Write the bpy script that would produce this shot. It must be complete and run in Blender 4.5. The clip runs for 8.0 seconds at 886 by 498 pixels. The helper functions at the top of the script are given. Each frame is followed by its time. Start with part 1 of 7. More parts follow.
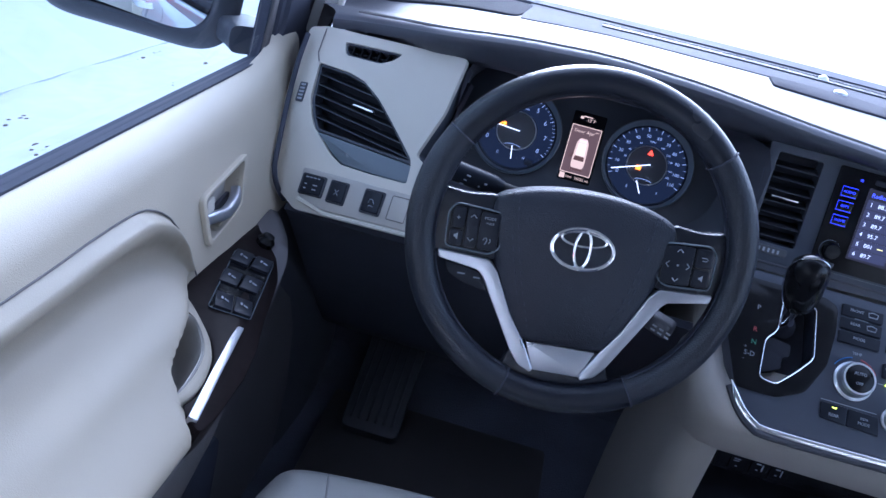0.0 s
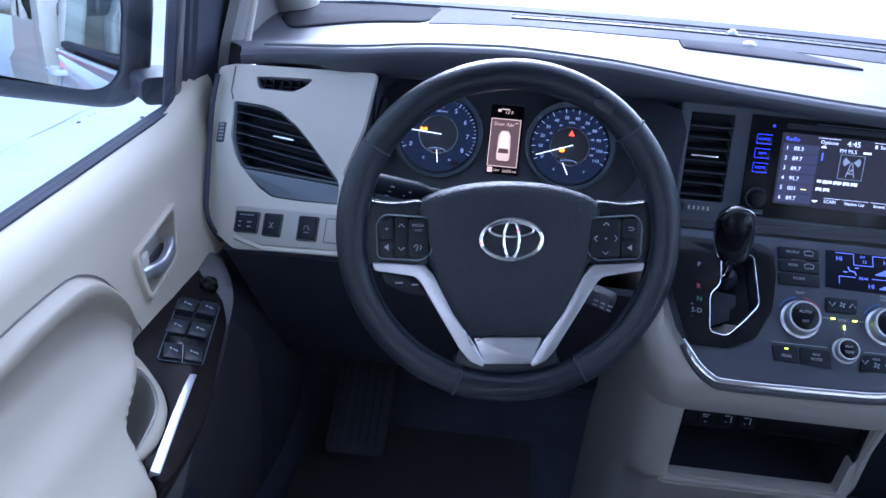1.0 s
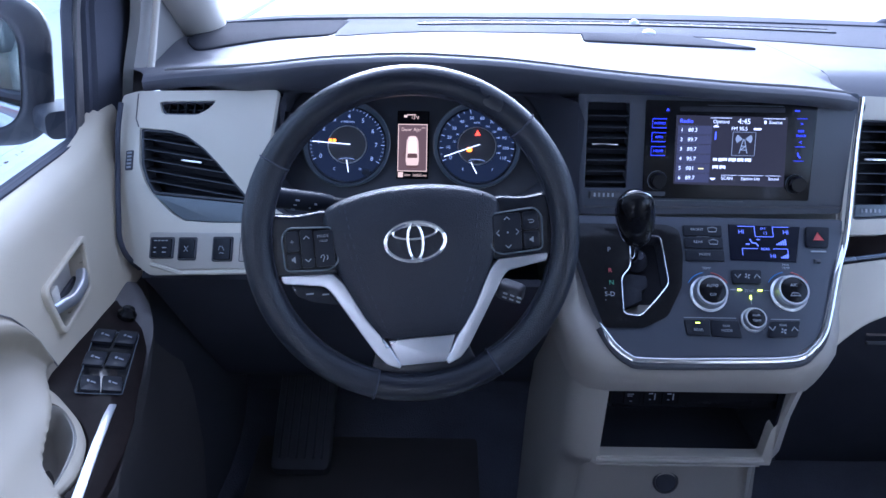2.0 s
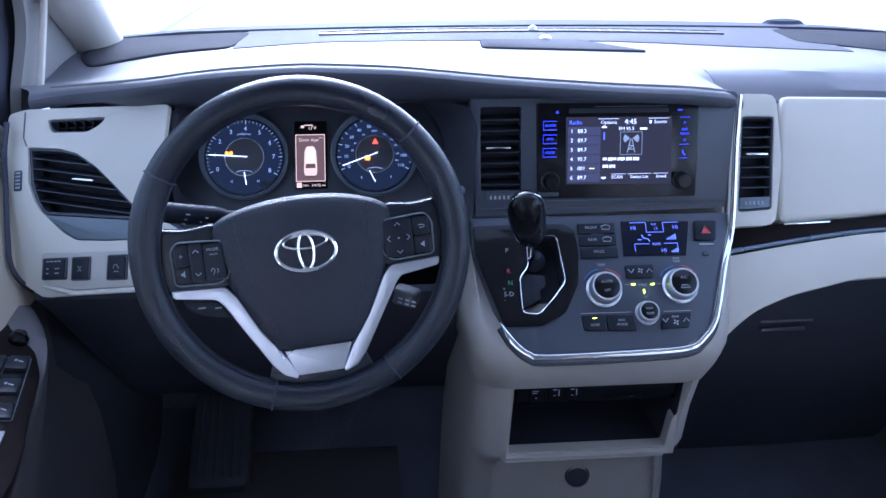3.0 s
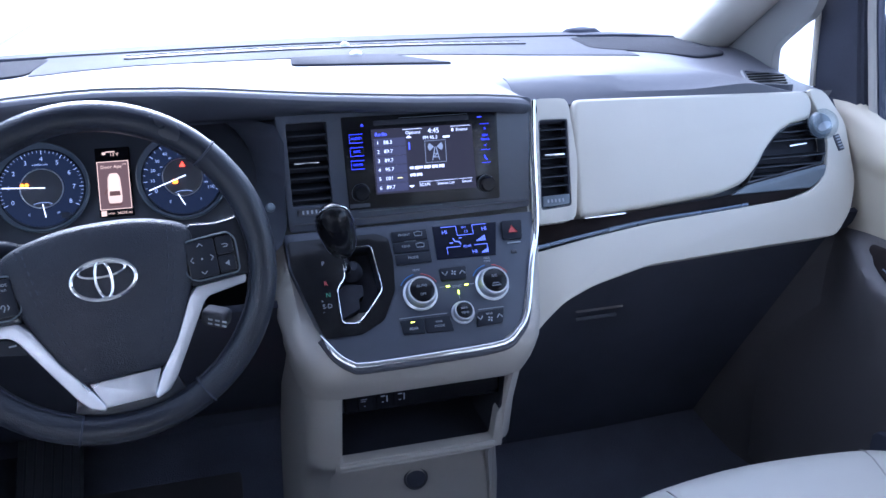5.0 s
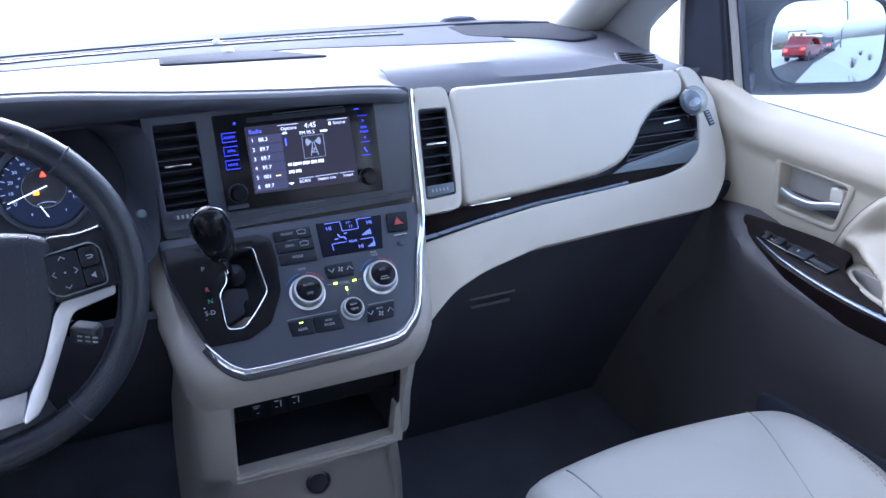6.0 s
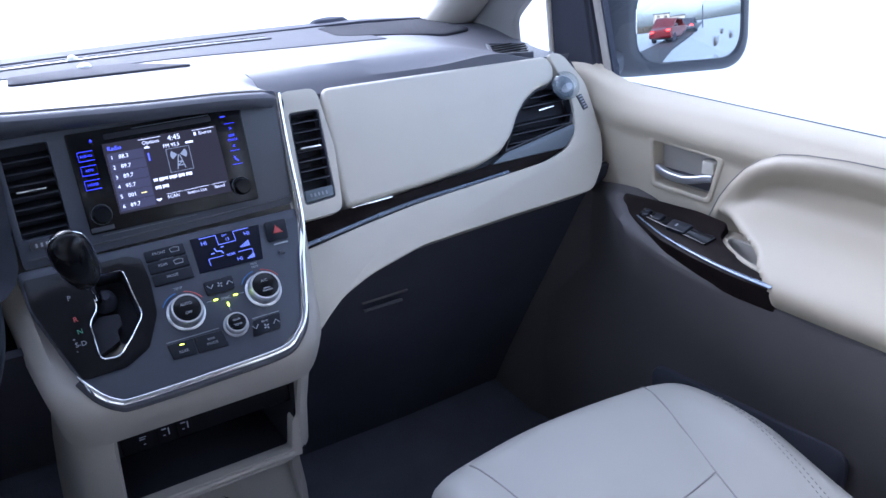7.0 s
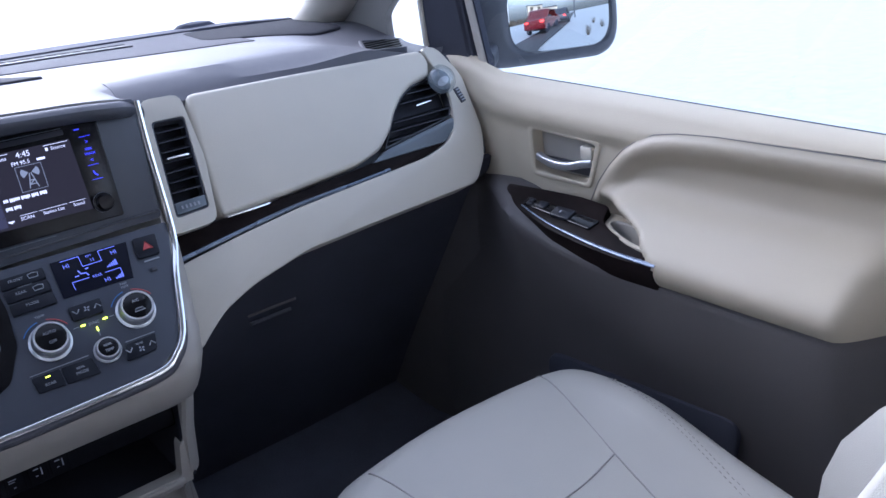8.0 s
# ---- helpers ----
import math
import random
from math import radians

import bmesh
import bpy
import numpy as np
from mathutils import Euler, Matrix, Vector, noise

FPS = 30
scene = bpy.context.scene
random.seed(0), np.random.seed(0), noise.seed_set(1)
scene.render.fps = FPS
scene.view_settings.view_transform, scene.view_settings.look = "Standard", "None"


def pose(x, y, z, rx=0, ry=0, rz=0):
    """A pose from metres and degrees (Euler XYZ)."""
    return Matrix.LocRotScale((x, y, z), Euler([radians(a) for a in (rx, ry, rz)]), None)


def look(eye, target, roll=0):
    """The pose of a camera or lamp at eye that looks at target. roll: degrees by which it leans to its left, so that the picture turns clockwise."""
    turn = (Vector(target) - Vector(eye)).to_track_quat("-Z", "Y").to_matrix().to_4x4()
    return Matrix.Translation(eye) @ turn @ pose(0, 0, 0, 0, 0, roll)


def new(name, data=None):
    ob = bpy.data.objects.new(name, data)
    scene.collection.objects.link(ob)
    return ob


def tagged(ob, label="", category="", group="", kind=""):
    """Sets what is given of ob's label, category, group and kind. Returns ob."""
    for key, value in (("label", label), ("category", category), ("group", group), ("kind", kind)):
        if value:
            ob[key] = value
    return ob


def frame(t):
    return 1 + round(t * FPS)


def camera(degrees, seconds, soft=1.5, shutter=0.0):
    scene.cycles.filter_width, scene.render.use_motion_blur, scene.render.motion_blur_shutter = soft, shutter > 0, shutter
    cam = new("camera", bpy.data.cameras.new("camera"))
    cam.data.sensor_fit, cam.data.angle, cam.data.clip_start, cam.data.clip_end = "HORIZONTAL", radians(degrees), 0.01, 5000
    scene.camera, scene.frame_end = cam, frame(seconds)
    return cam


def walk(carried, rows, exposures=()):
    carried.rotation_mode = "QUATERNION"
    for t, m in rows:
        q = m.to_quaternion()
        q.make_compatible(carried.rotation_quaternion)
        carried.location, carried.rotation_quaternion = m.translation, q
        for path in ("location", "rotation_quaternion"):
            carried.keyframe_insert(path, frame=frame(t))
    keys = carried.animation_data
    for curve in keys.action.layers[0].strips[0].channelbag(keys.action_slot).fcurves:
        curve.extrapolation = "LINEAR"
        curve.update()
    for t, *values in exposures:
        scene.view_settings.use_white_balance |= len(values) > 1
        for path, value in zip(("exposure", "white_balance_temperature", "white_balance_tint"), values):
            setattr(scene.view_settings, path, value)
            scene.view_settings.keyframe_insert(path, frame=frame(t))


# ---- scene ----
cam = camera(55.8, 8.0)
PATH = [
    (0, (-0.43, -0.786, 1.112), (-0.595, 1.03, 0.291), 14.0),
    (0.5, (-0.413, -0.791, 1.12), (-0.55, 1.036, 0.318), 8.8),
    (1, (-0.389, -0.792, 1.123), (-0.494, 1.041, 0.329), 4.8),
    (1.5, (-0.363, -0.799, 1.127), (-0.427, 1.04, 0.343), 2.2),
    (3, (-0.293, -0.819, 1.131), (-0.134, 1.027, 0.377), 0.3),
    (3.5, (-0.275, -0.826, 1.133), (-0.043, 1.015, 0.387), 0.2),
    (4, (-0.264, -0.837, 1.133), (0.051, 0.995, 0.395), 0.2),
    (4.5, (-0.253, -0.851, 1.134), (0.148, 0.969, 0.41), -0.0),
    (6, (-0.217, -0.844, 1.123), (0.499, 0.874, 0.39), -1.6),
    (6.5, (-0.202, -0.836, 1.114), (0.626, 0.825, 0.37), -2.6),
    (7, (-0.186, -0.838, 1.11), (0.737, 0.776, 0.372), -4.1),
    (7.5, (-0.167, -0.835, 1.104), (0.856, 0.717, 0.364), -5.5),
    (8, (-0.154, -0.829, 1.094), (0.963, 0.65, 0.342), -5.7),
]
walk(cam, [(t, look(eye, target, roll)) for t, eye, target, roll in PATH],
     exposures=[(0, 2.29, 4790, 19), (3, 2.49, 4780, 20), (6, 2.62, 5060, 18), (7, 2.43, 5200, 19), (8, 2.06, 5330, 20)])

# ---- light ----
SUN_ELEV, SUN_TURN = radians(28), radians(-8)
world = bpy.data.worlds.new("winter_sky")
scene.world = world
world.use_nodes = True
wn = world.node_tree.nodes
sky = wn.new("ShaderNodeTexSky")
sky.sky_type = "NISHITA"
sky.sun_disc = False
sky.sun_elevation = SUN_ELEV
sky.sun_rotation = SUN_TURN
sky.dust_density = 3.0
pale = wn.new("ShaderNodeHueSaturation")
pale.inputs["Saturation"].default_value = 0.32
world.node_tree.links.new(sky.outputs[0], pale.inputs["Color"])
world.node_tree.links.new(pale.outputs[0], wn["Background"].inputs[0])
wn["Background"].inputs[1].default_value = 0.16
sun = new("sun", bpy.data.lights.new("sun", "SUN"))
sun.data.energy, sun.data.angle, sun.data.color = 0.42, radians(45), (1.0, 0.97, 0.93)
sun.matrix_world = look((0, 0, 0), (-math.sin(SUN_TURN), -math.cos(SUN_TURN), -math.tan(SUN_ELEV)))


# ---- materials ----
def material(name, colour, rough=0.5, metal=0.0, grain=0.0, scale=400.0, vary=0.12, wear=0.1, spec=0.5, coat=0.0):
    """A surface with tone variation at two scales, uneven gloss and fine relief."""
    m = bpy.data.materials.new(name)
    m.use_nodes = True
    nt = m.node_tree
    n, l = nt.nodes, nt.links
    b = n["Principled BSDF"]
    co = n.new("ShaderNodeTexCoord")
    big, fine = n.new("ShaderNodeTexNoise"), n.new("ShaderNodeTexNoise")
    big.inputs["Scale"].default_value, big.inputs["Detail"].default_value = 7.0, 5.0
    fine.inputs["Scale"].default_value, fine.inputs["Detail"].default_value = scale, 3.0
    for t in (big, fine):
        l.new(co.outputs["Object"], t.inputs["Vector"])
    mix = n.new("ShaderNodeMix")
    mix.data_type = "RGBA"
    lo = [c * (1 - vary) for c in colour] + [1]
    hi = [min(1, c * (1 + vary)) for c in colour] + [1]
    mix.inputs[6].default_value, mix.inputs[7].default_value = lo, hi
    add = n.new("ShaderNodeMath")
    add.operation = "MULTIPLY_ADD"
    add.inputs[1].default_value = 0.35
    l.new(fine.outputs[0], add.inputs[0])
    l.new(big.outputs[0], add.inputs[2])
    ramp = n.new("ShaderNodeMapRange")
    ramp.inputs[1].default_value, ramp.inputs[2].default_value = 0.35, 1.0
    l.new(add.outputs[0], ramp.inputs[0])
    l.new(ramp.outputs[0], mix.inputs[0])
    l.new(mix.outputs[2], b.inputs["Base Color"])
    gloss = n.new("ShaderNodeMapRange")
    gloss.inputs[3].default_value, gloss.inputs[4].default_value = max(0.02, rough - wear), min(1, rough + wear)
    l.new(big.outputs[0], gloss.inputs[0])
    l.new(gloss.outputs[0], b.inputs["Roughness"])
    b.inputs["Metallic"].default_value = metal
    b.inputs["Specular IOR Level"].default_value = spec
    b.inputs["Coat Weight"].default_value = coat
    b.inputs["Coat Roughness"].default_value = 0.05
    if grain:
        cell = n.new("ShaderNodeTexVoronoi")
        cell.inputs["Scale"].default_value = scale
        l.new(co.outputs["Object"], cell.inputs["Vector"])
        bump = n.new("ShaderNodeBump")
        bump.inputs["Strength"].default_value, bump.inputs["Distance"].default_value = grain, 0.001
        l.new(cell.outputs["Distance"], bump.inputs["Height"])
        l.new(bump.outputs[0], b.inputs["Normal"])
    return m


def glow(name, colour, strength):
    m = bpy.data.materials.new(name)
    m.use_nodes = True
    b = m.node_tree.nodes["Principled BSDF"]
    b.inputs["Base Color"].default_value = (0.008, 0.008, 0.008, 1)
    b.inputs["Roughness"].default_value = 0.35
    b.inputs["Specular IOR Level"].default_value = 0.08
    b.inputs["Emission Color"].default_value = (*colour, 1)
    b.inputs["Emission Strength"].default_value = strength
    return m


def pane_glass(name, tint=(0.96, 0.98, 0.98), gloss=0.05):
    """Thin clear glass: lets light straight through, with a slight gloss."""
    m = bpy.data.materials.new(name)
    m.use_nodes = True
    n, l = m.node_tree.nodes, m.node_tree.links
    n.remove(n["Principled BSDF"])
    clear, gl, mix = (n.new("ShaderNodeBsdfTransparent"), n.new("ShaderNodeBsdfGlossy"), n.new("ShaderNodeMixShader"))
    clear.inputs[0].default_value = (*tint, 1)
    gl.inputs["Roughness"].default_value = 0.02
    mix.inputs[0].default_value = gloss
    l.new(clear.outputs[0], mix.inputs[1])
    l.new(gl.outputs[0], mix.inputs[2])
    l.new(mix.outputs[0], n["Material Output"].inputs[0])
    return m


CREAM = material("cream_vinyl", (0.58, 0.545, 0.475), 0.48, grain=0.25, scale=900, vary=0.05)
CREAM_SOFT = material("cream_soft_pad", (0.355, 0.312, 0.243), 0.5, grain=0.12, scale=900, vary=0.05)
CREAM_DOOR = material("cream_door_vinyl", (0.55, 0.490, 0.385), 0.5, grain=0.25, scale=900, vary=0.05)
# Darker copy of CREAM: shade on recesses and console put into colour; strips too.
CREAM_LOW = material("shaded_cream_plastic", (0.42, 0.395, 0.36), 0.5, grain=0.25, scale=900, vary=0.06)
# Cream of the pillar foot, greyed to stand for the shade on it.
FOOT = material("shade_grey_pillar_vinyl", (0.24, 0.232, 0.222), 0.6, grain=0.3, scale=900, vary=0.06)
SEAT = material("pale_seat_leather", (0.385, 0.375, 0.348), 0.42, grain=0.2, scale=900, vary=0.05)
SEAM = material("seam_thread", (0.16, 0.15, 0.15), 0.8)
PIPING = material("seat_seam_crease", (0.27, 0.26, 0.25), 0.8)
STITCH = material("pale_thread", (0.26, 0.25, 0.24), 0.8)
PAD = material("grey_soft_dash_skin", (0.115, 0.115, 0.132), 0.52, grain=0.25, scale=900, vary=0.08, spec=0.28)
LID = material("dark_grey_dash_lid", (0.058, 0.058, 0.070), 0.85, grain=0.3, scale=900, vary=0.08, spec=0.08)
FARPAD = material("matt_dash_top_panel", (0.072, 0.072, 0.088), 0.78, grain=0.3, scale=900, vary=0.08, spec=0.2)
FASCIA = material("dark_soft_skin", (0.056, 0.060, 0.078), 0.45, grain=0.2, scale=900, vary=0.08)
MESH = material("speaker_cloth", (0.034, 0.035, 0.043), 0.85, grain=0.6, scale=500, vary=0.1, spec=0.06)
CHARCOAL = material("charcoal_plastic", (0.050, 0.054, 0.070), 0.45, grain=0.3, scale=900, vary=0.1)
STACK = material("dark_satin_panel", (0.055, 0.062, 0.085), 0.38, grain=0.12, scale=1100, vary=0.12)
LOWER = material("dark_grey_trim", (0.105, 0.096, 0.098), 0.55, grain=0.4, scale=700, vary=0.1)
BLACK = material("matt_black_plastic", (0.060, 0.061, 0.074), 0.5, grain=0.3, scale=900, vary=0.2)
PIANO = material("gloss_black", (0.008, 0.008, 0.010), 0.14, wear=0.05, vary=0.2, spec=0.25)
SLAT = material("vent_blade_plastic", (0.008, 0.009, 0.012), 0.5, vary=0.15, spec=0.2)
LEATHER = material("black_wheel_leather", (0.013, 0.015, 0.023), 0.23, grain=0.2, scale=900, vary=0.2, wear=0.12, spec=0.45)
PERF = material("perforated_wheel_leather", (0.018, 0.021, 0.031), 0.34, grain=0.3, scale=700, vary=0.2, spec=0.45)
HUB = material("black_airbag_skin", (0.028, 0.031, 0.043), 0.38, grain=0.5, scale=700, vary=0.15, spec=0.35)
SILVER = material("satin_silver_plastic", (0.60, 0.61, 0.66), 0.30, metal=0.8, vary=0.04)
CHROME = material("chrome", (0.86, 0.87, 0.90), 0.08, metal=1.0, vary=0.02, wear=0.04)
RIMMETAL = material("bright_satin_chrome", (0.85, 0.87, 0.92), 0.30, metal=0.85, vary=0.03)
STEELBLUE = material("grey_metal_trim", (0.13, 0.155, 0.185), 0.35, metal=0.0, vary=0.06)
EDGE = material("polished_blue_grey_edge", (0.16, 0.19, 0.25), 0.28, metal=0.6, vary=0.05)
WOOD = material("dark_lacquered_wood", (0.015, 0.011, 0.011), 0.34, scale=60, vary=0.6, wear=0.06, spec=0.04)
# BLACK, PIT, RUBBER and CARPET are lifted bluish, standing in for lens haze.
PIT = material("deep_black_lining", (0.026, 0.027, 0.037), 0.6, vary=0.2, spec=0.2)
RUBBER = material("black_rubber", (0.062, 0.065, 0.086), 0.75, vary=0.2, spec=0.12)
CARPET = material("dark_carpet", (0.125, 0.130, 0.172), 0.95, grain=1.0, scale=350, vary=0.3)
SWITCHGEAR = material("switch_key_plastic", (0.018, 0.020, 0.028), 0.34, vary=0.15, spec=0.18)
INK = material("pale_print", (0.36, 0.38, 0.43), 0.6)
REDINK = material("red_print", (0.55, 0.10, 0.10), 0.6)
GREENINK = material("green_print", (0.10, 0.35, 0.22), 0.6)
BLUEINK = material("blue_print", (0.08, 0.22, 0.55), 0.6)
HEADLINER = material("headliner_cloth", (0.50, 0.48, 0.45), 0.9, grain=0.5, scale=500, vary=0.05)
PAINT = material("white_car_paint", (0.74, 0.76, 0.78), 0.3, coat=0.6, vary=0.04)
REDPAINT = material("red_car_paint", (0.17, 0.010, 0.014), 0.25, metal=0.2, coat=0.6)
MIRROR = material("mirror_silvering", (0.50, 0.54, 0.57), 0.01, metal=1.0, vary=0.01, wear=0.0)
SNOW = material("trampled_snow", (0.48, 0.50, 0.52), 0.8, grain=0.6, scale=14, vary=0.08)
SLUSH = material("packed_grey_snow", (0.47, 0.50, 0.52), 0.8, grain=0.4, scale=10, vary=0.05)
STUCCO = material("pale_stucco", (0.55, 0.47, 0.36), 0.9, grain=0.4, scale=30, vary=0.1)
WHITEWALL = material("pale_painted_wall", (0.66, 0.68, 0.68), 0.8, grain=0.3, scale=20, vary=0.06)
ASPHALT = material("wet_asphalt", (0.05, 0.05, 0.055), 0.7, grain=0.5, scale=80, vary=0.2)
TWIG = material("dry_shrub", (0.09, 0.07, 0.05), 0.9, vary=0.3)
PANE = pane_glass("window_glass")
SIDE_PANE = pane_glass("tinted_side_glass", (0.70, 0.765, 0.78))
DARK_PANE = pane_glass("privacy_glass", (0.20, 0.22, 0.23))
FACE = material("gauge_face", (0.012, 0.016, 0.032), 0.5, vary=0.2)
GAUGE_BLUE = glow("gauge_blue_ring", (0.050, 0.070, 0.140), 0.06)
DIGIT = glow("gauge_digits", (0.55, 0.66, 1.0), 0.15)
NEEDLE = glow("gauge_needle", (0.9, 0.93, 1.0), 0.4)
AMBER = glow("amber_lamp", (1.0, 0.20, 0.01), 0.9)
REDLAMP = glow("red_lamp", (1.0, 0.05, 0.02), 0.8)
PINK = glow("info_screen_warm", (0.62, 0.42, 0.40), 0.5)
INFO_DARK = glow("info_screen_ground", (0.15, 0.085, 0.075), 0.24)
CARICON = glow("info_screen_car", (1.0, 0.66, 0.48), 0.22)
INFO_PALE = glow("info_screen_roof", (1.0, 0.74, 0.58), 0.30)
CARICON_DK = glow("info_screen_car_dark", (0.10, 0.05, 0.04), 0.3)
SCREEN = glow("radio_screen_ground", (0.055, 0.050, 0.07), 0.13)
SCREEN_ROW = glow("radio_screen_row", (0.08, 0.08, 0.14), 0.18)
UITEXT = glow("radio_screen_text", (0.80, 0.82, 1.0), 0.36)
UIFAINT = glow("radio_screen_picture", (0.52, 0.58, 0.72), 0.14)
UIBLUE = glow("radio_screen_blue", (0.12, 0.14, 1.0), 0.42)
UIYELLOW = glow("radio_screen_yellow", (0.9, 0.78, 0.3), 0.35)
KEYBLUE = glow("blue_key_light", (0.075, 0.085, 1.0), 0.42)
LCD = glow("climate_lcd_ground", (0.006, 0.008, 0.025), 0.08)
LCDBLUE = glow("climate_lcd_sign", (0.22, 0.28, 1.0), 0.26)
LED = glow("yellow_green_led", (0.75, 0.95, 0.05), 1.6)
TAIL = glow("tail_lamp", (1.0, 0.03, 0.02), 6.0)


# ---- mesh helpers ----
def face_at(o, n, spin=0):
    """A matrix whose x runs along a face, y up it, z out of it."""
    n = Vector(n).normalized()
    u = Vector((0, 0, 1)).cross(n).normalized()
    v = n.cross(u)
    m = Matrix((u, v, n)).transposed().to_4x4()
    return Matrix.Translation(o) @ m @ pose(0, 0, 0, 0, 0, spin)


def part(name, bm, mat, parent=None, label="", m=None, sharp=35):
    """Links a bmesh as one mesh object, under a thing or a part."""
    if m is not None:
        bm.transform(m)
    if bm.faces:
        bmesh.ops.recalc_face_normals(bm, faces=bm.faces)
    me = bpy.data.meshes.new(name)
    bm.to_mesh(me)
    bm.free()
    me.materials.append(mat)
    me.shade_smooth()
    me.set_sharp_from_angle(angle=radians(sharp))
    ob = new(name, me)
    if parent is not None:
        ob.parent = parent
    if label:
        ob["label"] = label
    return ob


def thing(name, label, category, group="", kind=""):
    return tagged(new(name), label, category, group, kind)


def fillet(pts, r, k=3):
    """A closed outline with its corners rounded."""
    out, n = [], len(pts)
    for i in range(n):
        a, b, c = (Vector(pts[j % n][:2]) for j in (i - 1, i, i + 1))
        d0, d1 = a - b, c - b
        w = min(r, d0.length * 0.45, d1.length * 0.45)
        p, q = b + d0.normalized() * w, b + d1.normalized() * w
        for j in range(k + 1):
            t = j / k
            out.append(tuple((1 - t) ** 2 * p + 2 * t * (1 - t) * b + t * t * q))
    return out


def rect(x0, y0, x1, y1, r=0.0, k=3):
    p = [(x0, y0), (x1, y0), (x1, y1), (x0, y1)]
    return fillet(p, r, k) if r else p


def ring(cx, cy, rx, ry=None, n=28):
    ry = ry or rx
    return [(cx + rx * math.cos(2 * math.pi * i / n), cy + ry * math.sin(2 * math.pi * i / n)) for i in range(n)]


def slab(outline, depth=0.01, bev=0.002, holes=(), seg=2, top=0.0, bm=None):
    """A plate with its front at z = top, cut out by holes, with softened front edges."""
    own = bmesh.new()
    loops = []
    for o in (outline, *holes):
        vs = [own.verts.new((p[0], p[1], top - depth)) for p in o]
        loops += [own.edges.new((vs[i], vs[(i + 1) % len(vs)])) for i in range(len(vs))]
    if holes:
        bmesh.ops.triangle_fill(own, use_beauty=True, use_dissolve=False, edges=loops, normal=(0, 0, 1))
    else:
        own.faces.new(own.verts[:])
    ext = bmesh.ops.extrude_face_region(own, geom=own.faces[:])
    vs = [v for v in ext["geom"] if isinstance(v, bmesh.types.BMVert)]
    bmesh.ops.translate(own, verts=vs, vec=(0, 0, depth))
    own.normal_update()
    bmesh.ops.recalc_face_normals(own, faces=own.faces)
    if bev:
        rim = [e for e in own.edges if len(e.link_faces) == 2 and all(abs(v.co.z - top) < 1e-6 for v in e.verts)
               and abs(e.link_faces[0].normal.z - e.link_faces[1].normal.z) > 0.5]
        bmesh.ops.bevel(own, geom=rim, offset=bev, segments=seg, affect="EDGES", clamp_overlap=True, profile=0.5)
    if bm is None:
        return own
    me = bpy.data.meshes.new("tmp")
    own.to_mesh(me)
    bm.from_mesh(me)
    own.free()
    bpy.data.meshes.remove(me)
    return bm


def box(size, at=(0, 0, 0), bev=0.0, seg=2):
    bm = bmesh.new()
    bmesh.ops.create_cube(bm, size=1.0, matrix=Matrix.Translation(at) @ Matrix.Diagonal((*size, 1)))
    if bev:
        bmesh.ops.bevel(bm, geom=bm.edges[:], offset=bev, segments=seg, affect="EDGES", clamp_overlap=True, profile=0.5)
    return bm


def smooth_path(pts, k=6, closed=False):
    """Points along a smooth curve through pts."""
    P = [Vector(p) for p in pts]
    n = len(P)
    out = []
    for i in range(n if closed else n - 1):
        a, b, c, d = ((P[(i + j) % n] if closed else P[min(max(i + j, 0), n - 1)]) for j in (-1, 0, 1, 2))
        for s in range(k):
            t = s / k
            out.append(0.5 * (2 * b + (c - a) * t + (2 * a - 5 * b + 4 * c - d) * t * t + (3 * b - a - 3 * c + d) * t ** 3))
    if not closed:
        out.append(P[-1])
    return out


def sweep(path, prof, closed=False, up=(0, 0, 1), bm=None, scale=None):
    """Sweeps a closed profile (sideways, upwards) along a path."""
    bm = bm or bmesh.new()
    P = [Vector(p) for p in path]
    n = len(P)
    rows = []
    for i in range(n):
        a = P[(i - 1) % n] if closed else P[max(i - 1, 0)]
        b = P[(i + 1) % n] if closed else P[min(i + 1, n - 1)]
        d = (b - a).normalized()
        s = d.cross(Vector(up)).normalized()
        w = s.cross(d)
        f = scale(i / max(1, n - 1)) if scale else 1.0
        rows.append([bm.verts.new(P[i] + s * (x * f) + w * (y * f)) for x, y in prof])
    m = len(prof)
    for i in range(n if closed else n - 1):
        r0, r1 = rows[i], rows[(i + 1) % n]
        for j in range(m):
            bm.faces.new((r0[j], r0[(j + 1) % m], r1[(j + 1) % m], r1[j]))
    if not closed:
        bm.faces.new(rows[0][::-1])
        bm.faces.new(rows[-1])
    return bm


def tube(path, r, closed=False, n=8, up=(0, 0, 1), bm=None):
    return sweep(path, ring(0, 0, r, n=n), closed, up, bm)


def loft(rows, closed=False, caps=False, bm=None):
    """A skin over rows of points."""
    bm = bm or bmesh.new()
    V = [[bm.verts.new(p) for p in r] for r in rows]
    m = len(V[0])
    for a, b in zip(V, V[1:]):
        for j in range(m if closed else m - 1):
            q = (a[j], a[(j + 1) % m], b[(j + 1) % m], b[j])
            bm.faces.new(q)
    if caps:
        bm.faces.new(V[0][::-1])
        bm.faces.new(V[-1])
    return bm


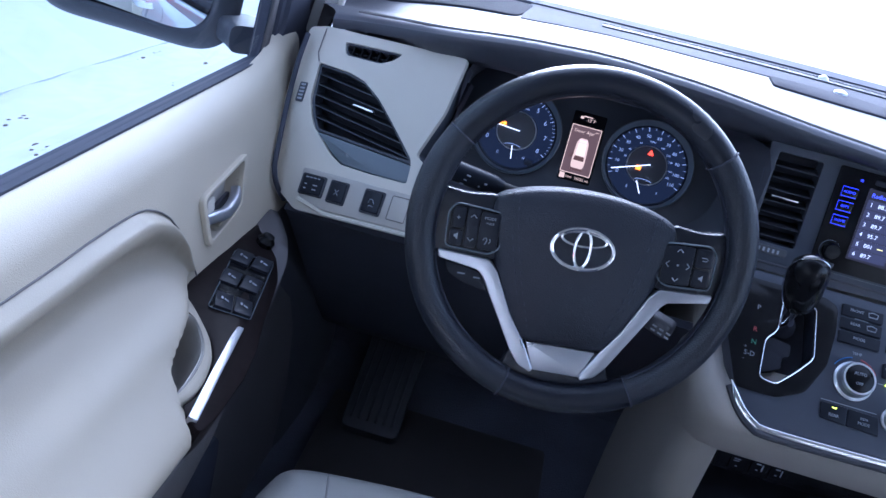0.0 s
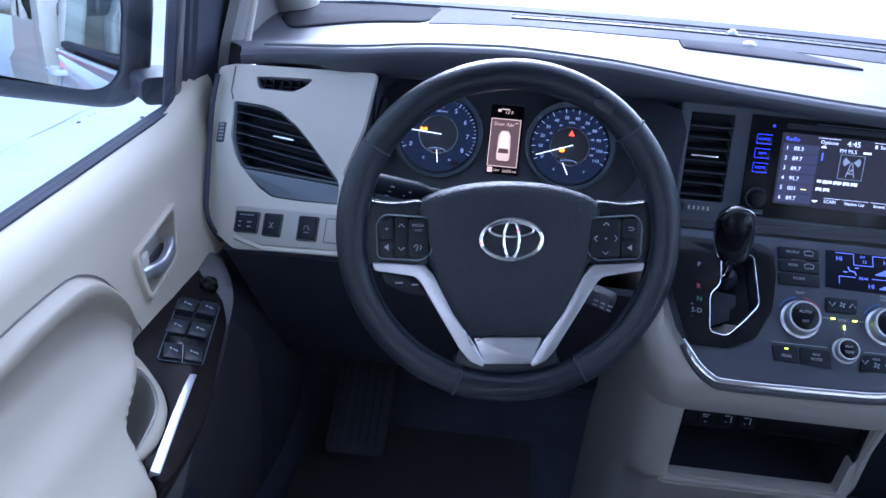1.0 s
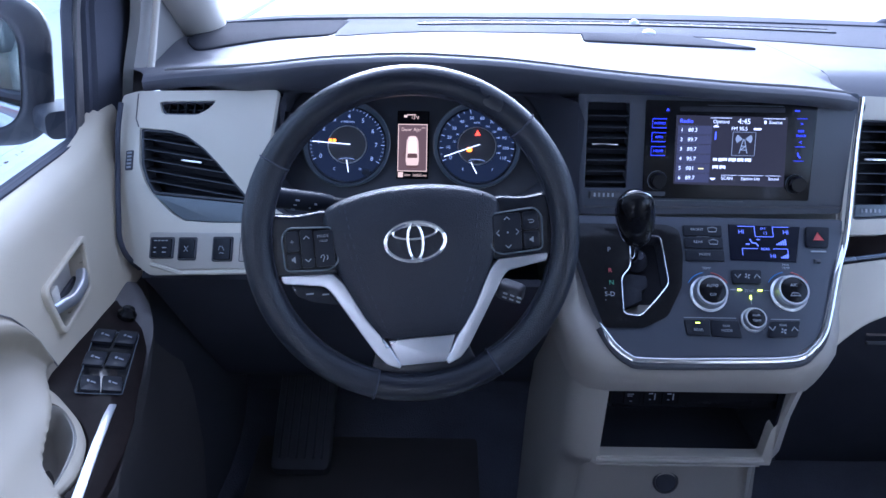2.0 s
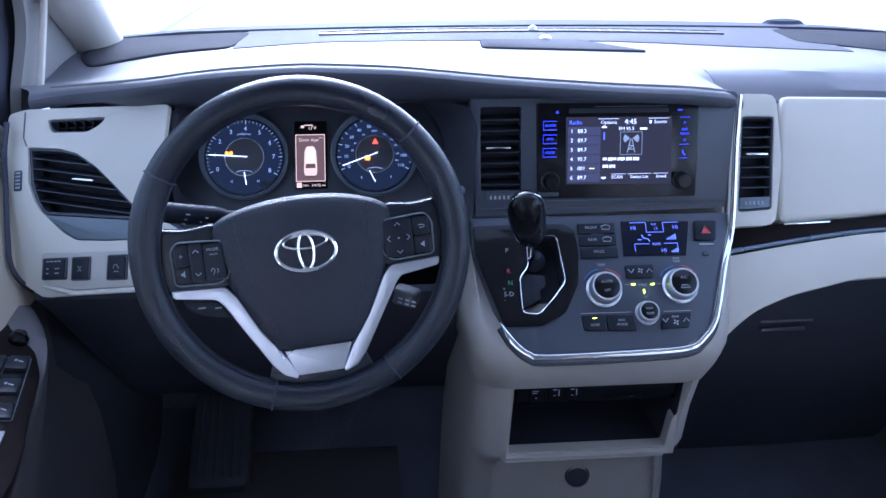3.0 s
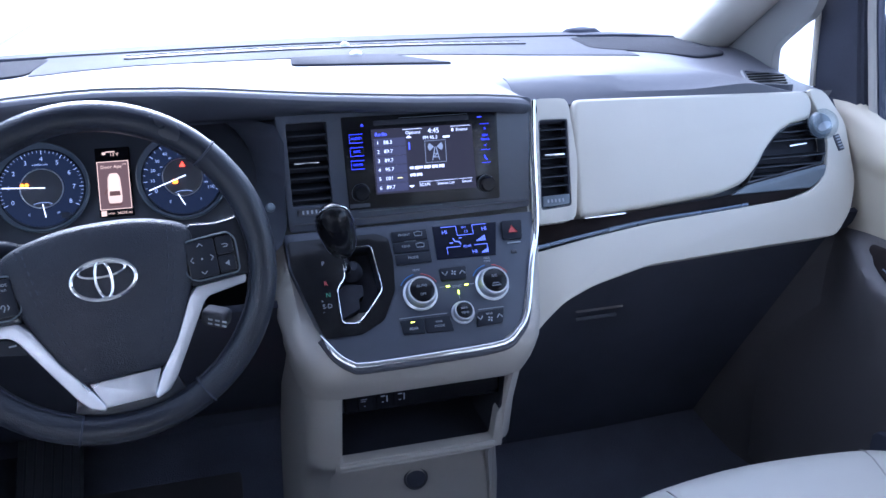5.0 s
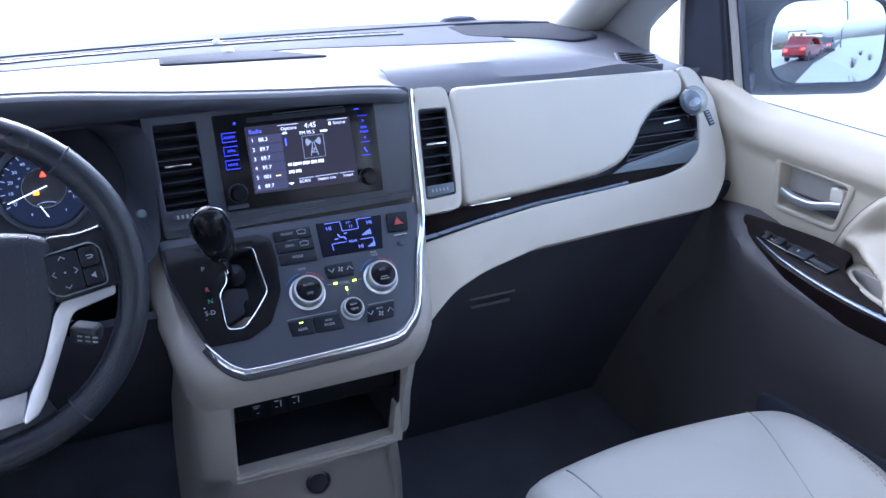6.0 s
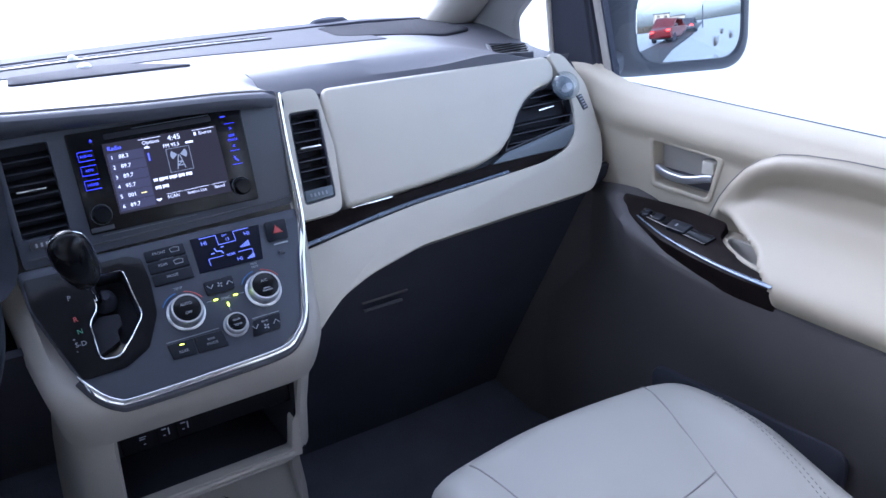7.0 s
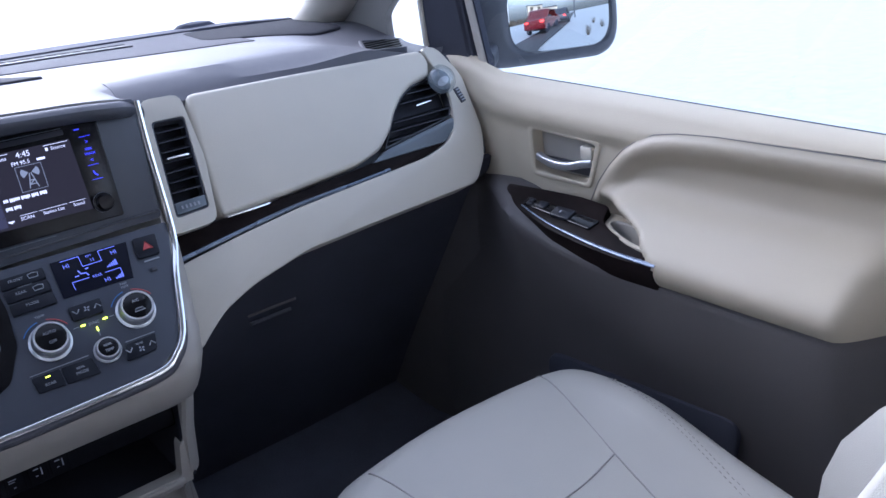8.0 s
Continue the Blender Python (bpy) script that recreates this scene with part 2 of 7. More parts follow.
def thicken(bm, d):
    """Gives a sheet a thickness d to its back."""
    bm.normal_update()
    bmesh.ops.recalc_face_normals(bm, faces=bm.faces)
    bm.normal_update()
    front, old = bm.faces[:], bm.verts[:]
    rim = [e for e in bm.edges if len(e.link_faces) == 1]
    twin = {v: bm.verts.new(v.co - v.normal * d) for v in old}
    walls = [(e.verts[0], e.verts[1]) for e in rim]
    for f in front:
        bm.faces.new([twin[v] for v in reversed(f.verts[:])])
    for a, b in walls:
        bm.faces.new((a, b, twin[b], twin[a]))
    return bm


def lathe(prof, n=28, bm=None):
    """Turns a profile of (radius, height) round z."""
    bm = bm or bmesh.new()
    rows = [[(r * math.cos(2 * math.pi * i / n), r * math.sin(2 * math.pi * i / n), h) for i in range(n)] for r, h in prof]
    return loft(rows, closed=True, caps=True, bm=bm)


def words(body, size, mat, parent, m, name="print", align="CENTER", label=""):
    """Lettering in the built-in font, on the face m."""
    cu = bpy.data.curves.new(name, "FONT")
    cu.body, cu.size, cu.align_x, cu.align_y = body, size, align, "CENTER"
    cu.resolution_u, cu.extrude = 2, 0.0001
    ob = new(name, cu)
    me = bpy.data.meshes.new_from_object(ob.evaluated_get(bpy.context.evaluated_depsgraph_get()))
    bpy.data.objects.remove(ob)
    bpy.data.curves.remove(cu)
    me.transform(m)
    me.materials.clear()
    me.materials.append(mat)
    out = new(name, me)
    out.parent = parent
    if label:
        out["label"] = label
    return out


def bars(rows, mat, parent, m, name="print", lift=0.0006):
    """Plain bars (x0, y0, x1, y1) on a face."""
    bm = bmesh.new()
    for x0, y0, x1, y1 in rows:
        slab(rect(x0, y0, x1, y1), 0.0004, 0, top=lift, bm=bm)
    return part(name, bm, mat, parent, m=m)


def cross_at(outline, v):
    """Where a level line crosses an outline: its leftmost and rightmost x."""
    xs = []
    for (x0, y0), (x1, y1) in zip(outline, outline[1:] + outline[:1]):
        if (y0 - v) * (y1 - v) < 0:
            xs.append(x0 + (x1 - x0) * (v - y0) / (y1 - y0))
    return (min(xs), max(xs)) if len(xs) > 1 else None


def lerp_table(table, x):
    """A smooth-ended table look-up: rows of (x, value)."""
    if x <= table[0][0]:
        return table[0][1]
    for (a, p), (b, q) in zip(table, table[1:]):
        if x <= b:
            t = (x - a) / (b - a)
            return p + (q - p) * t
    return table[-1][1]


def sstep(a, b, x):
    t = min(1.0, max(0.0, (x - a) / (b - a)))
    return t * t * (3 - 2 * t)


FACE_L = face_at((-0.68, 0.261, 0.788), (-0.356, -0.804, 0.476))
FACE_P = face_at((0.50, 0.318, 0.82), (0, -0.879, 0.477))
FACE_POD = face_at((0.25, 0.290, 0.80), (0, -0.884, 0.468))
FACE_U = face_at((0.04, 0.2624, 0.83), (0, -0.975, 0.222))
FACE_S = face_at((0.02, 0.168, 0.662), (0, -0.732, 0.681))
FACE_C = face_at((0, 0.163, 0), (0, -1, 0))
FACE_G = face_at((-0.385, 0.33, 0.805), (0, -0.87, 0.49))


# ---- setting: ground, cabin shell, glass ----
GROUND_Z = -0.42


def build_ground():
    bm = bmesh.new()
    n = 60
    ax = [math.copysign(abs(i / n * 2 - 1) ** 3, i / n * 2 - 1) * 900 for i in range(n + 1)]
    rows = []
    for y in ax:
        rows.append([(x, y, GROUND_Z + (0.10 * noise.noise((x * 0.5, y * 0.5, 0)) + 0.03 * noise.noise((x * 2, y * 2, 3))
                                        if abs(x) > 1.5 and math.hypot(x, y) < 60 else 0)) for x in ax])
    tagged(part("ground", loft(rows), SNOW, sharp=80), "trampled snow covering the ground round the car", "ground", kind="structure")
    bm = slab(rect(-1.15, -320, 1.15, 14), 0.05, 0, top=0)
    tagged(part("road", bm, ASPHALT, m=pose(4.05, -20, GROUND_Z + 0.10, 0, 0, 14.7)), "dark wet asphalt road leading away behind the car", "road", kind="structure")


def build_snow_bank():
    def bank_z(j, y):
        return (GROUND_Z + 0.02 + (0.10 + 0.10 * sstep(-3.5, -6.0, y) + 0.05 * noise.noise((y * 0.9, j * 0.3, 1)))
                * math.sin(math.pi * min(1, j / 11)) ** 0.8 + 0.025 * noise.noise((y * 3, j * 0.6, 5)))
    rows = [[(-(1.5 + j * 0.0725), -8 + i * 0.15, bank_z(j * 0.5, -8 + i * 0.15)) for j in range(23)] for i in range(120)]
    tagged(part("snow_bank", loft(rows), SNOW, sharp=80), "low white trodden snow bank beside the car", "snow bank", kind="stuff")
    lane = slab(rect(-6.2, -6, -3.08, 28), 0.05, 0, top=GROUND_Z + 0.034)
    tagged(part("lane", lane, SLUSH), "grey packed snow on the lane beside the bank", "road", kind="structure")
    rng = random.Random(9)
    bm = bmesh.new()
    for k in range(22):
        x0, y0 = rng.uniform(-2.95, -1.75), rng.uniform(0.4, 5.0)
        for q in range(rng.randint(2, 5)):
            x, y = x0 + rng.gauss(0, 0.02), y0 + rng.gauss(0, 0.05)
            r = rng.uniform(0.003, 0.011)
            bmesh.ops.create_icosphere(bm, subdivisions=2, radius=r, matrix=Matrix.Translation((x, y, bank_z((-x - 1.5) / 0.145, y) - 0.001)) @ Matrix.Diagonal((1.2, 2.0, 0.4, 1)))
    for v in bm.verts:
        v.co += 0.006 * Vector((noise.noise(v.co * 30), noise.noise(v.co * 30 + Vector((5, 0, 0))), 0))
    tagged(part("snow_dirt", bm, TWIG), "dark specks of dirt and twigs on snow", "dirt", kind="stuff")


def build_shell():
    floor = bmesh.new()
    sec = [(-3.0, 0.06), (-0.2, 0.06), (0.45, 0.08), (0.75, 0.14), (0.98, 0.40), (1.02, 0.60)]
    loft([[(x, y, z) for y, z in sec] for x in (-0.86, -0.3, 0.3, 0.86)], bm=floor)
    tagged(part("floor", thicken(floor, 0.02), CARPET), "dark carpeted cabin floor and toe board", "floor", kind="structure")
    roof = []
    for i in range(13):
        x = -0.74 + 1.48 * i / 12
        roof.append([(x, y, 1.54 - 0.10 * (x / 0.74) ** 4 + dz) for y, dz in ((-0.02, -0.05), (-0.15, 0), (-1.5, 0.02), (-2.9, 0.0), (-3.05, -0.08))])
    tagged(part("ceiling", thicken(loft(roof), 0.03), HEADLINER), "pale cloth headliner of the car roof", "ceiling", kind="structure")
    for side, name in ((-1, "wall_left"), (1, "wall_right")):
        bm = bmesh.new()
        slab([(-3.1, -0.35), (-0.98, -0.35), (-0.98, 1.46), (-3.1, 1.46)], 0.10, 0.01,
             holes=[rect(-2.95, 0.86, -2.1, 1.36, 0.05), rect(-1.98, 0.86, -1.18, 1.36, 0.05)], bm=bm)
        m = Matrix(((0, 0, side, side * 0.88), (1, 0, 0, 0), (0, 1, 0, 0), (0, 0, 0, 1)))
        tagged(part(name, bm, CREAM, m=m), "pale trimmed rear side wall of the cabin", "wall", kind="structure")
    bm = slab(rect(-0.86, 0.0, 0.86, 1.5), 0.08, 0.01, holes=[rect(-0.66, 0.88, 0.66, 1.36, 0.08)])
    tagged(part("wall_rear", bm, CREAM, m=face_at((0, -3.05, 0), (0, 1, 0))), "pale trimmed tailgate with a rear window", "wall", kind="structure")
    bm = slab(rect(-0.67, 0.87, 0.67, 1.37, 0.08), 0.004, 0, top=-0.04)
    tagged(part("window_7", bm, DARK_PANE, m=face_at((0, -3.05, 0), (0, 1, 0))), "dark tinted rear window glass", "window", kind="structure")
    for side, first in ((-1, 3), (1, 5)):
        m = Matrix(((0, 0, side, side * 0.88), (1, 0, 0, 0), (0, 1, 0, 0), (0, 0, 0, 1)))
        for k, o in enumerate((rect(-2.96, 0.85, -2.09, 1.37, 0.05), rect(-1.99, 0.85, -1.17, 1.37, 0.05))):
            tagged(part(f"window_{first + k}", slab(o, 0.004, 0, top=-0.05), DARK_PANE, m=m), "dark tinted rear side window glass", "window", kind="structure")
    for side, name in ((-1, "pillar_left"), (1, "pillar_right")):
        prof = [(-0.05, -0.04), (0.05, -0.04), (0.06, 0.0), (0.04, 0.045), (-0.04, 0.045), (-0.06, 0)]
        bm = sweep([(side * 0.80, -0.575, 0.1), (side * 0.80, -0.585, 0.8), (side * 0.72, -0.64, 1.46)], fillet(prof, 0.03), up=(0, 1, 0))
        tagged(part(name, bm, CREAM), "cream plastic pillar trim behind the front door", "pillar", kind="structure")


def build_firewall():
    rows = [[(x, ws_base(x) + 0.01, 0.90), (x, ws_base(x) + 0.02, 0.55)] for x in [-0.86 + 0.172 * i for i in range(11)]]
    tagged(part("wall_front", thicken(loft(rows), 0.02), BLACK), "black bulkhead behind the dashboard", "bulkhead", kind="structure")


def ws_base(x):
    return 1.03 - 0.17 * (x / 0.8) ** 2


def build_glass():
    rows = []
    for i in range(17):
        x = -1 + i / 8
        rows.append([(x * (0.80 - 0.16 * t), ws_base(x * 0.80) * (1 - t) + t * (0.0 - 0.06 * x * x) + 0.05 * math.sin(math.pi * t),
                      0.905 + 0.60 * t) for t in (0, 0.25, 0.5, 0.75, 1)])
    ws = tagged(part("windshield", loft(rows), PANE, sharp=80), "clear curved windshield glass over the dashboard", "windshield", kind="structure")
    bm = bmesh.new()
    xs = [-0.80 + i / 30 for i in range(49)]
    loft([[(x, ws_base(x) - a + b * (x / 0.75) ** 2, 0.9035 - 0.008 * sstep(0.62, 0.82, abs(x)) + h) for a, b, h in ((0.100, 0.055, 0.0), (0.099, 0.055, 0.0065), (0.05, 0.03, 0.0075), (0.012, 0.0, 0.0065), (-0.01, 0.0, -0.02))] for x in xs], bm=bm)
    part("black_seal", bm, RUBBER, ws, "black rubber and frit band")
    for side, name in ((-1, "window_1"), (1, "window_2")):
        rows = [[(side * (0.845 - 0.17 * t ** 1.4), y, 0.77 + 0.71 * t) for t in (0, 0.33, 0.66, 1)] for y in (0.30, -0.2, -0.62)]
        w = tagged(part(name, loft(rows), SIDE_PANE), "clear front door window glass, fully closed", "window", kind="structure")
        bm = bmesh.new()
        low = 0.005 if side > 0 else 0.0
        sweep([(side * 0.840, 0.29, 0.818 - low), (side * 0.840, -0.62, 0.791 - low)], fillet([(-0.012, -0.02), (0.012, -0.02), (0.012, 0.000), (0.004, 0.006), (-0.008, 0.006), (-0.012, 0.001)], 0.002), bm=bm)
        part("belt_seal", bm, RUBBER, w, "black rubber belt seal")
        sweep_path = [(side * 0.8265, 0.29, 0.821 - low), (side * 0.8265, -0.62, 0.794 - low)]
        part("belt_moulding", sweep(sweep_path, rect(-0.0035, -0.02, 0.0035, 0.004)), RUBBER, w)
        part("outer_moulding", sweep([(side * 0.862, 0.44, 0.771), (side * 0.862, -0.62, 0.744)], fillet([(-0.008, -0.018), (0.008, -0.018), (0.008, 0.010), (0.0, 0.018), (-0.008, 0.018)], 0.004)), SILVER, w, "satin silver outer belt moulding")


def build_pillars():
    for side, name in ((-1, "trim_pillar_left"), (1, "trim_pillar_right")):
        path = [(side * 0.800, 0.86, 0.86), (side * 0.782, 0.70, 0.955), (side * 0.742, 0.42, 1.13), (side * 0.69, 0.12, 1.34), (side * 0.66, -0.06, 1.46)]
        prof = fillet([(-0.055, -0.03), (0.055, -0.03), (0.055, 0.012), (0.02, 0.04), (-0.02, 0.04), (-0.055, 0.012)], 0.02)
        inward = (-side * 0.8, -0.5, -0.1)
        bm = sweep(smooth_path(path, 5), prof, up=inward)
        tagged(part(name, bm, CREAM, sharp=60), "smooth cream plastic windshield pillar trim", "pillar", kind="structure")
        post = tagged(new("window_post"), "black door window post beside the small quarter glass", "window post")
        lev = [(0.78, 0.290, 0.472), (0.82, 0.303, 0.476), (0.86, 0.314, 0.480), (0.90, 0.324, 0.484), (0.98, 0.345, 0.492), (1.10, 0.335, 0.46), (1.25, 0.27, 0.37), (1.40, 0.19, 0.27)]

        lev = [(z, a, b + (0.085 * sstep(0.80, 0.88, z) if side < 0 else -0.024)) for z, a, b in lev]

        def at(z, y, push=0.0):
            return (side * (0.838 - push - 0.36 * max(0, z - 0.98) ** 1.15), y, z)
        rows = []
        for z, a, b in lev:
            w = b - a
            rows.append([at(z, a), at(z, a + 0.10 * w), at(z, a + 0.12 * w, 0.007), at(z, a + 0.17 * w, 0.007), at(z, a + 0.19 * w, 0.013), at(z, a + 0.6 * w, 0.016), at(z, b, 0.010 if side > 0 else 0.030), at(z, b, -0.016), at(z, a, -0.016)])
        part("post", loft(rows, closed=True, caps=True), RUBBER, post, "ribbed matt black post")
        part("glass_run", sweep([at(z, a - 0.004) for z, a, b in lev], fillet([(-0.010, -0.009), (0.010, -0.009), (0.010, 0.009), (-0.010, 0.009)], 0.004), up=(0, -1, 0.05)), LOWER if side < 0 else CREAM_LOW, post, "window channel strip")
        part("run_lip", sweep([at(z, a - 0.015) for z, a, b in lev], rect(-0.006, -0.003, 0.006, 0.003), up=(0, -1, 0.05)), RUBBER, post, "black rubber lip")
        if side < 0:
            edge = [(-0.786, 0.470, 0.878), (-0.785, 0.474, 0.885), (-0.780, 0.505, 0.957), (-0.770, 0.51, 1.02), (-0.745, 0.46, 1.12)]
        else:
            edge = [(0.825, 0.454, 0.855), (0.825, 0.457, 0.875), (0.825, 0.464, 0.96), (0.815, 0.458, 1.06), (0.78, 0.39, 1.18)]
        part("inner_edge", sweep(smooth_path(edge, 4), fillet([(-0.0045, -0.005), (0.0045, -0.005), (0.0045, 0.005), (-0.0045, 0.005)], 0.003), up=(0, -1, 0.05)), CREAM, post, "cream inner edge")
        # foot of the pillar beside the dash corner
        back = [(0.553, 0.84), (0.552, 0.90), (0.533, 0.925), (0.474, 0.966), (0.428, 1.00), (0.388, 1.12)] if side > 0 else [(0.445, 0.84), (0.447, 0.885), (0.48, 0.957), (0.47, 1.02), (0.42, 1.12)]
        rows = []
        for i, (y, z) in enumerate([(q.x, q.y) for q in smooth_path([(a, b, 0) for a, b in back], 5)]):
            t = i / (5 * (len(back) - 1))
            f = Vector((0.80 - 0.05 * t, 0.88 - 0.42 * t, 0.85 + 0.27 * t))
            b = Vector((0.812 - 0.03 * t, y, z))
            rows.append([(side * (b.x + 0.012), b.y, b.z)] + [(side * (p.x + 0.010 * math.sin(math.pi * u)), p.y, p.z) for u, p in [(u, b.lerp(f, u)) for u in (0, 0.06, 0.15, 0.3, 0.5, 0.7, 0.85, 1.0)]])
        tagged(part("trim_foot_left" if side < 0 else "trim_foot_right", thicken(loft(rows), 0.004), FOOT, sharp=60), "cream panel at the windshield pillar foot, greyed for its shade", "pillar", kind="structure")
        gl = slab([(0.45, 0.82), (0.68, 0.90), (0.45, 1.12)], 0.003, 0)
        part("quarter_glass", gl, PANE, post, m=Matrix(((0, 0, side, side * 0.835), (1, 0, 0, 0), (0, 1, 0, 0), (0, 0, 0, 1))))


build_ground()
build_snow_bank()
build_shell()
build_firewall()
build_glass()
build_pillars()


# ---- dashboard ----
LIP = [(-0.82, 0.893), (-0.73, 0.905), (-0.61, 0.923), (-0.5, 0.938), (-0.385, 0.945), (-0.26, 0.940), (-0.115, 0.925), (0.03, 0.914), (0.15, 0.908),
       (0.19, 0.902), (0.212, 0.893)]


def lip_z(x):
    return sum(lerp_table(LIP, x + d) for d in (-0.03, -0.015, 0, 0.015, 0.03)) / 5 if x < 0.16 else lerp_table(LIP, x)


def lip_y(x):
    return 0.258 + 0.085 * sstep(-0.55, -0.80, x) + 0.02 * sstep(0.17, 0.212, x)


def top_z(x, y):
    """Height of the dash skin."""
    base = 0.905 - 0.034 * sstep(0.50, 0.78, abs(x)) * sstep(0.70, 0.46, y) - 0.008 * sstep(0.62, 0.82, abs(x))
    if x < 0.213:
        return base + (lip_z(x) - base) * sstep(0.62, lip_y(x) + 0.02, y)
    return base - 0.022 * sstep(0.42, 0.355, y) * (1 - sstep(0.5, 0.66, x))


def build_dashboard():
    d = thing("dashboard", "grey soft-skinned dashboard with cream lower panels", "dashboard")
    part("end_filler", box((0.22, 0.03, 0.085), (-0.645, 0.425, 0.832), 0.004), CHARCOAL, d, "dark filler behind the panel")
    part("dash_core", box((1.58, 0.01, 0.38), (0, 0.44, 0.64), 0), BLACK, d, "black inner body")
    # driver's hood with its rolled lip and dark face
    rows = []
    for i in range(70):
        x = -0.815 + (0.213 + 0.815) * i / 69
        ly, lz = lip_y(x), lip_z(x)
        r = [(x, ly + (ws_base(x) - ly) * t, top_z(x, ly + (ws_base(x) - ly) * t)) for t in [1 - 0.95 * i / 24 for i in range(25)]]
        r += [(x, ly + 0.010, lz), (x, ly + 0.004, lz - 0.002), (x, ly, lz - 0.006), (x, ly - 0.001, lz - 0.011)]
        fz = 0.886 + 0.008 * sstep(-0.66, -0.5, x)
        r += [(x, ly + 0.004, lz - 0.02), (x, ly + 0.014, min(lz - 0.022, fz + 0.006)), (x, ly + 0.03, fz - 0.004), (x, ly + 0.06, fz - 0.008)]
        rows.append([(-0.6 + (px + 0.6) * (0.72 + 0.28 * sstep(0.34, 0.48, py)) if px < -0.6 else px, py, pz) for px, py, pz in r])
    part("dash_pad", loft([r[:28] for r in rows]), PAD, d, "grey soft skin, pale under the sky", sharp=50)
    bm = loft([r[27:] for r in rows])
    bm.faces.new([bm.verts.new(p) for p in rows[-1]])
    part("hood_face", bm, FASCIA, d, "dark face under the rolled lip", sharp=50)
    rows = []
    for i in range(33):
        x = 0.2135 + 0.615 * i / 32
        yc, zc = 0.378 - 0.024 * sstep(0.2, 0.6, x), 0.904 - 0.012 * sstep(0.2, 0.55, x)
        far = [(x, yc + (ws_base(x) - yc) * (1 - i / 28)) for i in range(29)]
        rows.append([(px, py, min(top_z(px, py), zc + 0.15 * (py - yc))) for px, py in far])
        end = 0.872 - 0.004 * sstep(0.45, 0.7, x)
        rows[-1] += [(x, yc + (0.352 - yc) * k / 3, min(rows[-1][28][2], zc) + (end - min(rows[-1][28][2], zc)) * k / 3) for k in (1, 2, 3)]
        rows[-1] += [(x, 0.356, 0.860), (x, 0.37, 0.84)]
        rows[-1] = [(px if px < 0.6 else 0.6 + (px - 0.6) * (0.80 + 0.12 * sstep(0.35, 0.53, py)), py, pz) for px, py, pz in rows[-1]]
    part("passenger_dash_pad", loft(rows), PAD, d, sharp=18)
    # stitched seams along the lip
    for off, rz in ((0.016, 0.0012), (0.026, 0.0010)):
        path = [(x, lip_y(x) + off, top_z(x, lip_y(x) + off) + 0.0004) for x in [-0.72 + 0.915 * i / 60 for i in range(61)]]
        part("lip_seam", tube(path, rz, n=5), SEAM if off < 0.02 else STITCH, d)
    # matt panel under the windshield
    near = [(-0.54, 0.665), (-0.512, 0.675), (-0.46, 0.705), (-0.372, 0.737), (-0.27, 0.744), (-0.093, 0.746), (0.148, 0.721), (0.246, 0.690), (0.34, 0.652), (0.478, 0.605), (0.56, 0.58)]
    rows = []
    for i in range(41):
        x = -0.53 + 1.07 * i / 40
        y0, y1 = lerp_table(near, x), ws_base(x) - 0.03
        rows.append([(x, y0, top_z(x, y0) - 0.002), (x, y0 + 0.002, top_z(x, y0) + 0.0014)] + [(x, y0 + (y1 - y0) * t, top_z(x, y0 + (y1 - y0) * t) + 0.0022) for t in (0.05, 0.3, 0.6, 1.0)])
    part("top_panel", loft(rows), FARPAD, d, "matt grey panel below the windshield", sharp=50)
    # defroster slot
    def slot_y(x):
        return 0.868 - 0.30 * x * x - 0.03 * x

    def slot_strip(half, h, ends=0.39, n=40):
        return [[(x, slot_y(x) - half, top_z(x, slot_y(x) - half) + h), (x, slot_y(x) + half, top_z(x, slot_y(x) + half) + h)] for x in [-ends + 2 * ends * i / n for i in range(n + 1)]]
    s = part("defroster_slot", thicken(loft(slot_strip(0.019, 0.0034)), 0.002), PIT, d, "long dark defroster slot")
    for k in (-1, 1):
        part("slot_rim", tube([(x, slot_y(x) + k * 0.020, top_z(x, slot_y(x)) + 0.0034) for x in [-0.39 + 0.78 * i / 40 for i in range(41)]], 0.0018, n=6), CHARCOAL, s)
    bm = bmesh.new()
    for i in range(36):
        x = -0.378 + 0.756 * i / 35
        slab(rect(x - 0.001, slot_y(x) - 0.019, x + 0.001, slot_y(x) + 0.019), 0.003, 0, top=0.9088, bm=bm)
    part("slot_ribs", bm, CHARCOAL, s)
    # speaker grilles in both corners
    for pts in ([(-0.522, 0.862), (-0.530, 0.72), (-0.540, 0.672), (-0.60, 0.648), (-0.67, 0.622), (-0.752, 0.598), (-0.785, 0.66), (-0.775, 0.845)],
                [(0.515, 0.862), (0.49, 0.700), (0.52, 0.660), (0.66, 0.585), (0.755, 0.63), (0.765, 0.835)]):
        o = fillet(pts, 0.02, 5)
        mx, my = sum(p[0] for p in o) / len(o), sum(p[1] for p in o) / len(o)
        rows = []
        for f, up in ((1.0, -0.004), (1.0, 0.002), (0.98, 0.0032), (0.9, 0.0032), (0.75, 0.0032), (0.6, 0.0032), (0.45, 0.0032), (0.3, 0.0032), (0.15, 0.0032), (0.02, 0.0032)):
            rows.append([(mx + (x - mx) * f, my + (y - my) * f, top_z(mx + (x - mx) * f, my + (y - my) * f) + up) for x, y in o])
        part("speaker_grille", loft(rows, closed=True, caps=True), MESH, d, "dark perforated speaker grille", sharp=60)
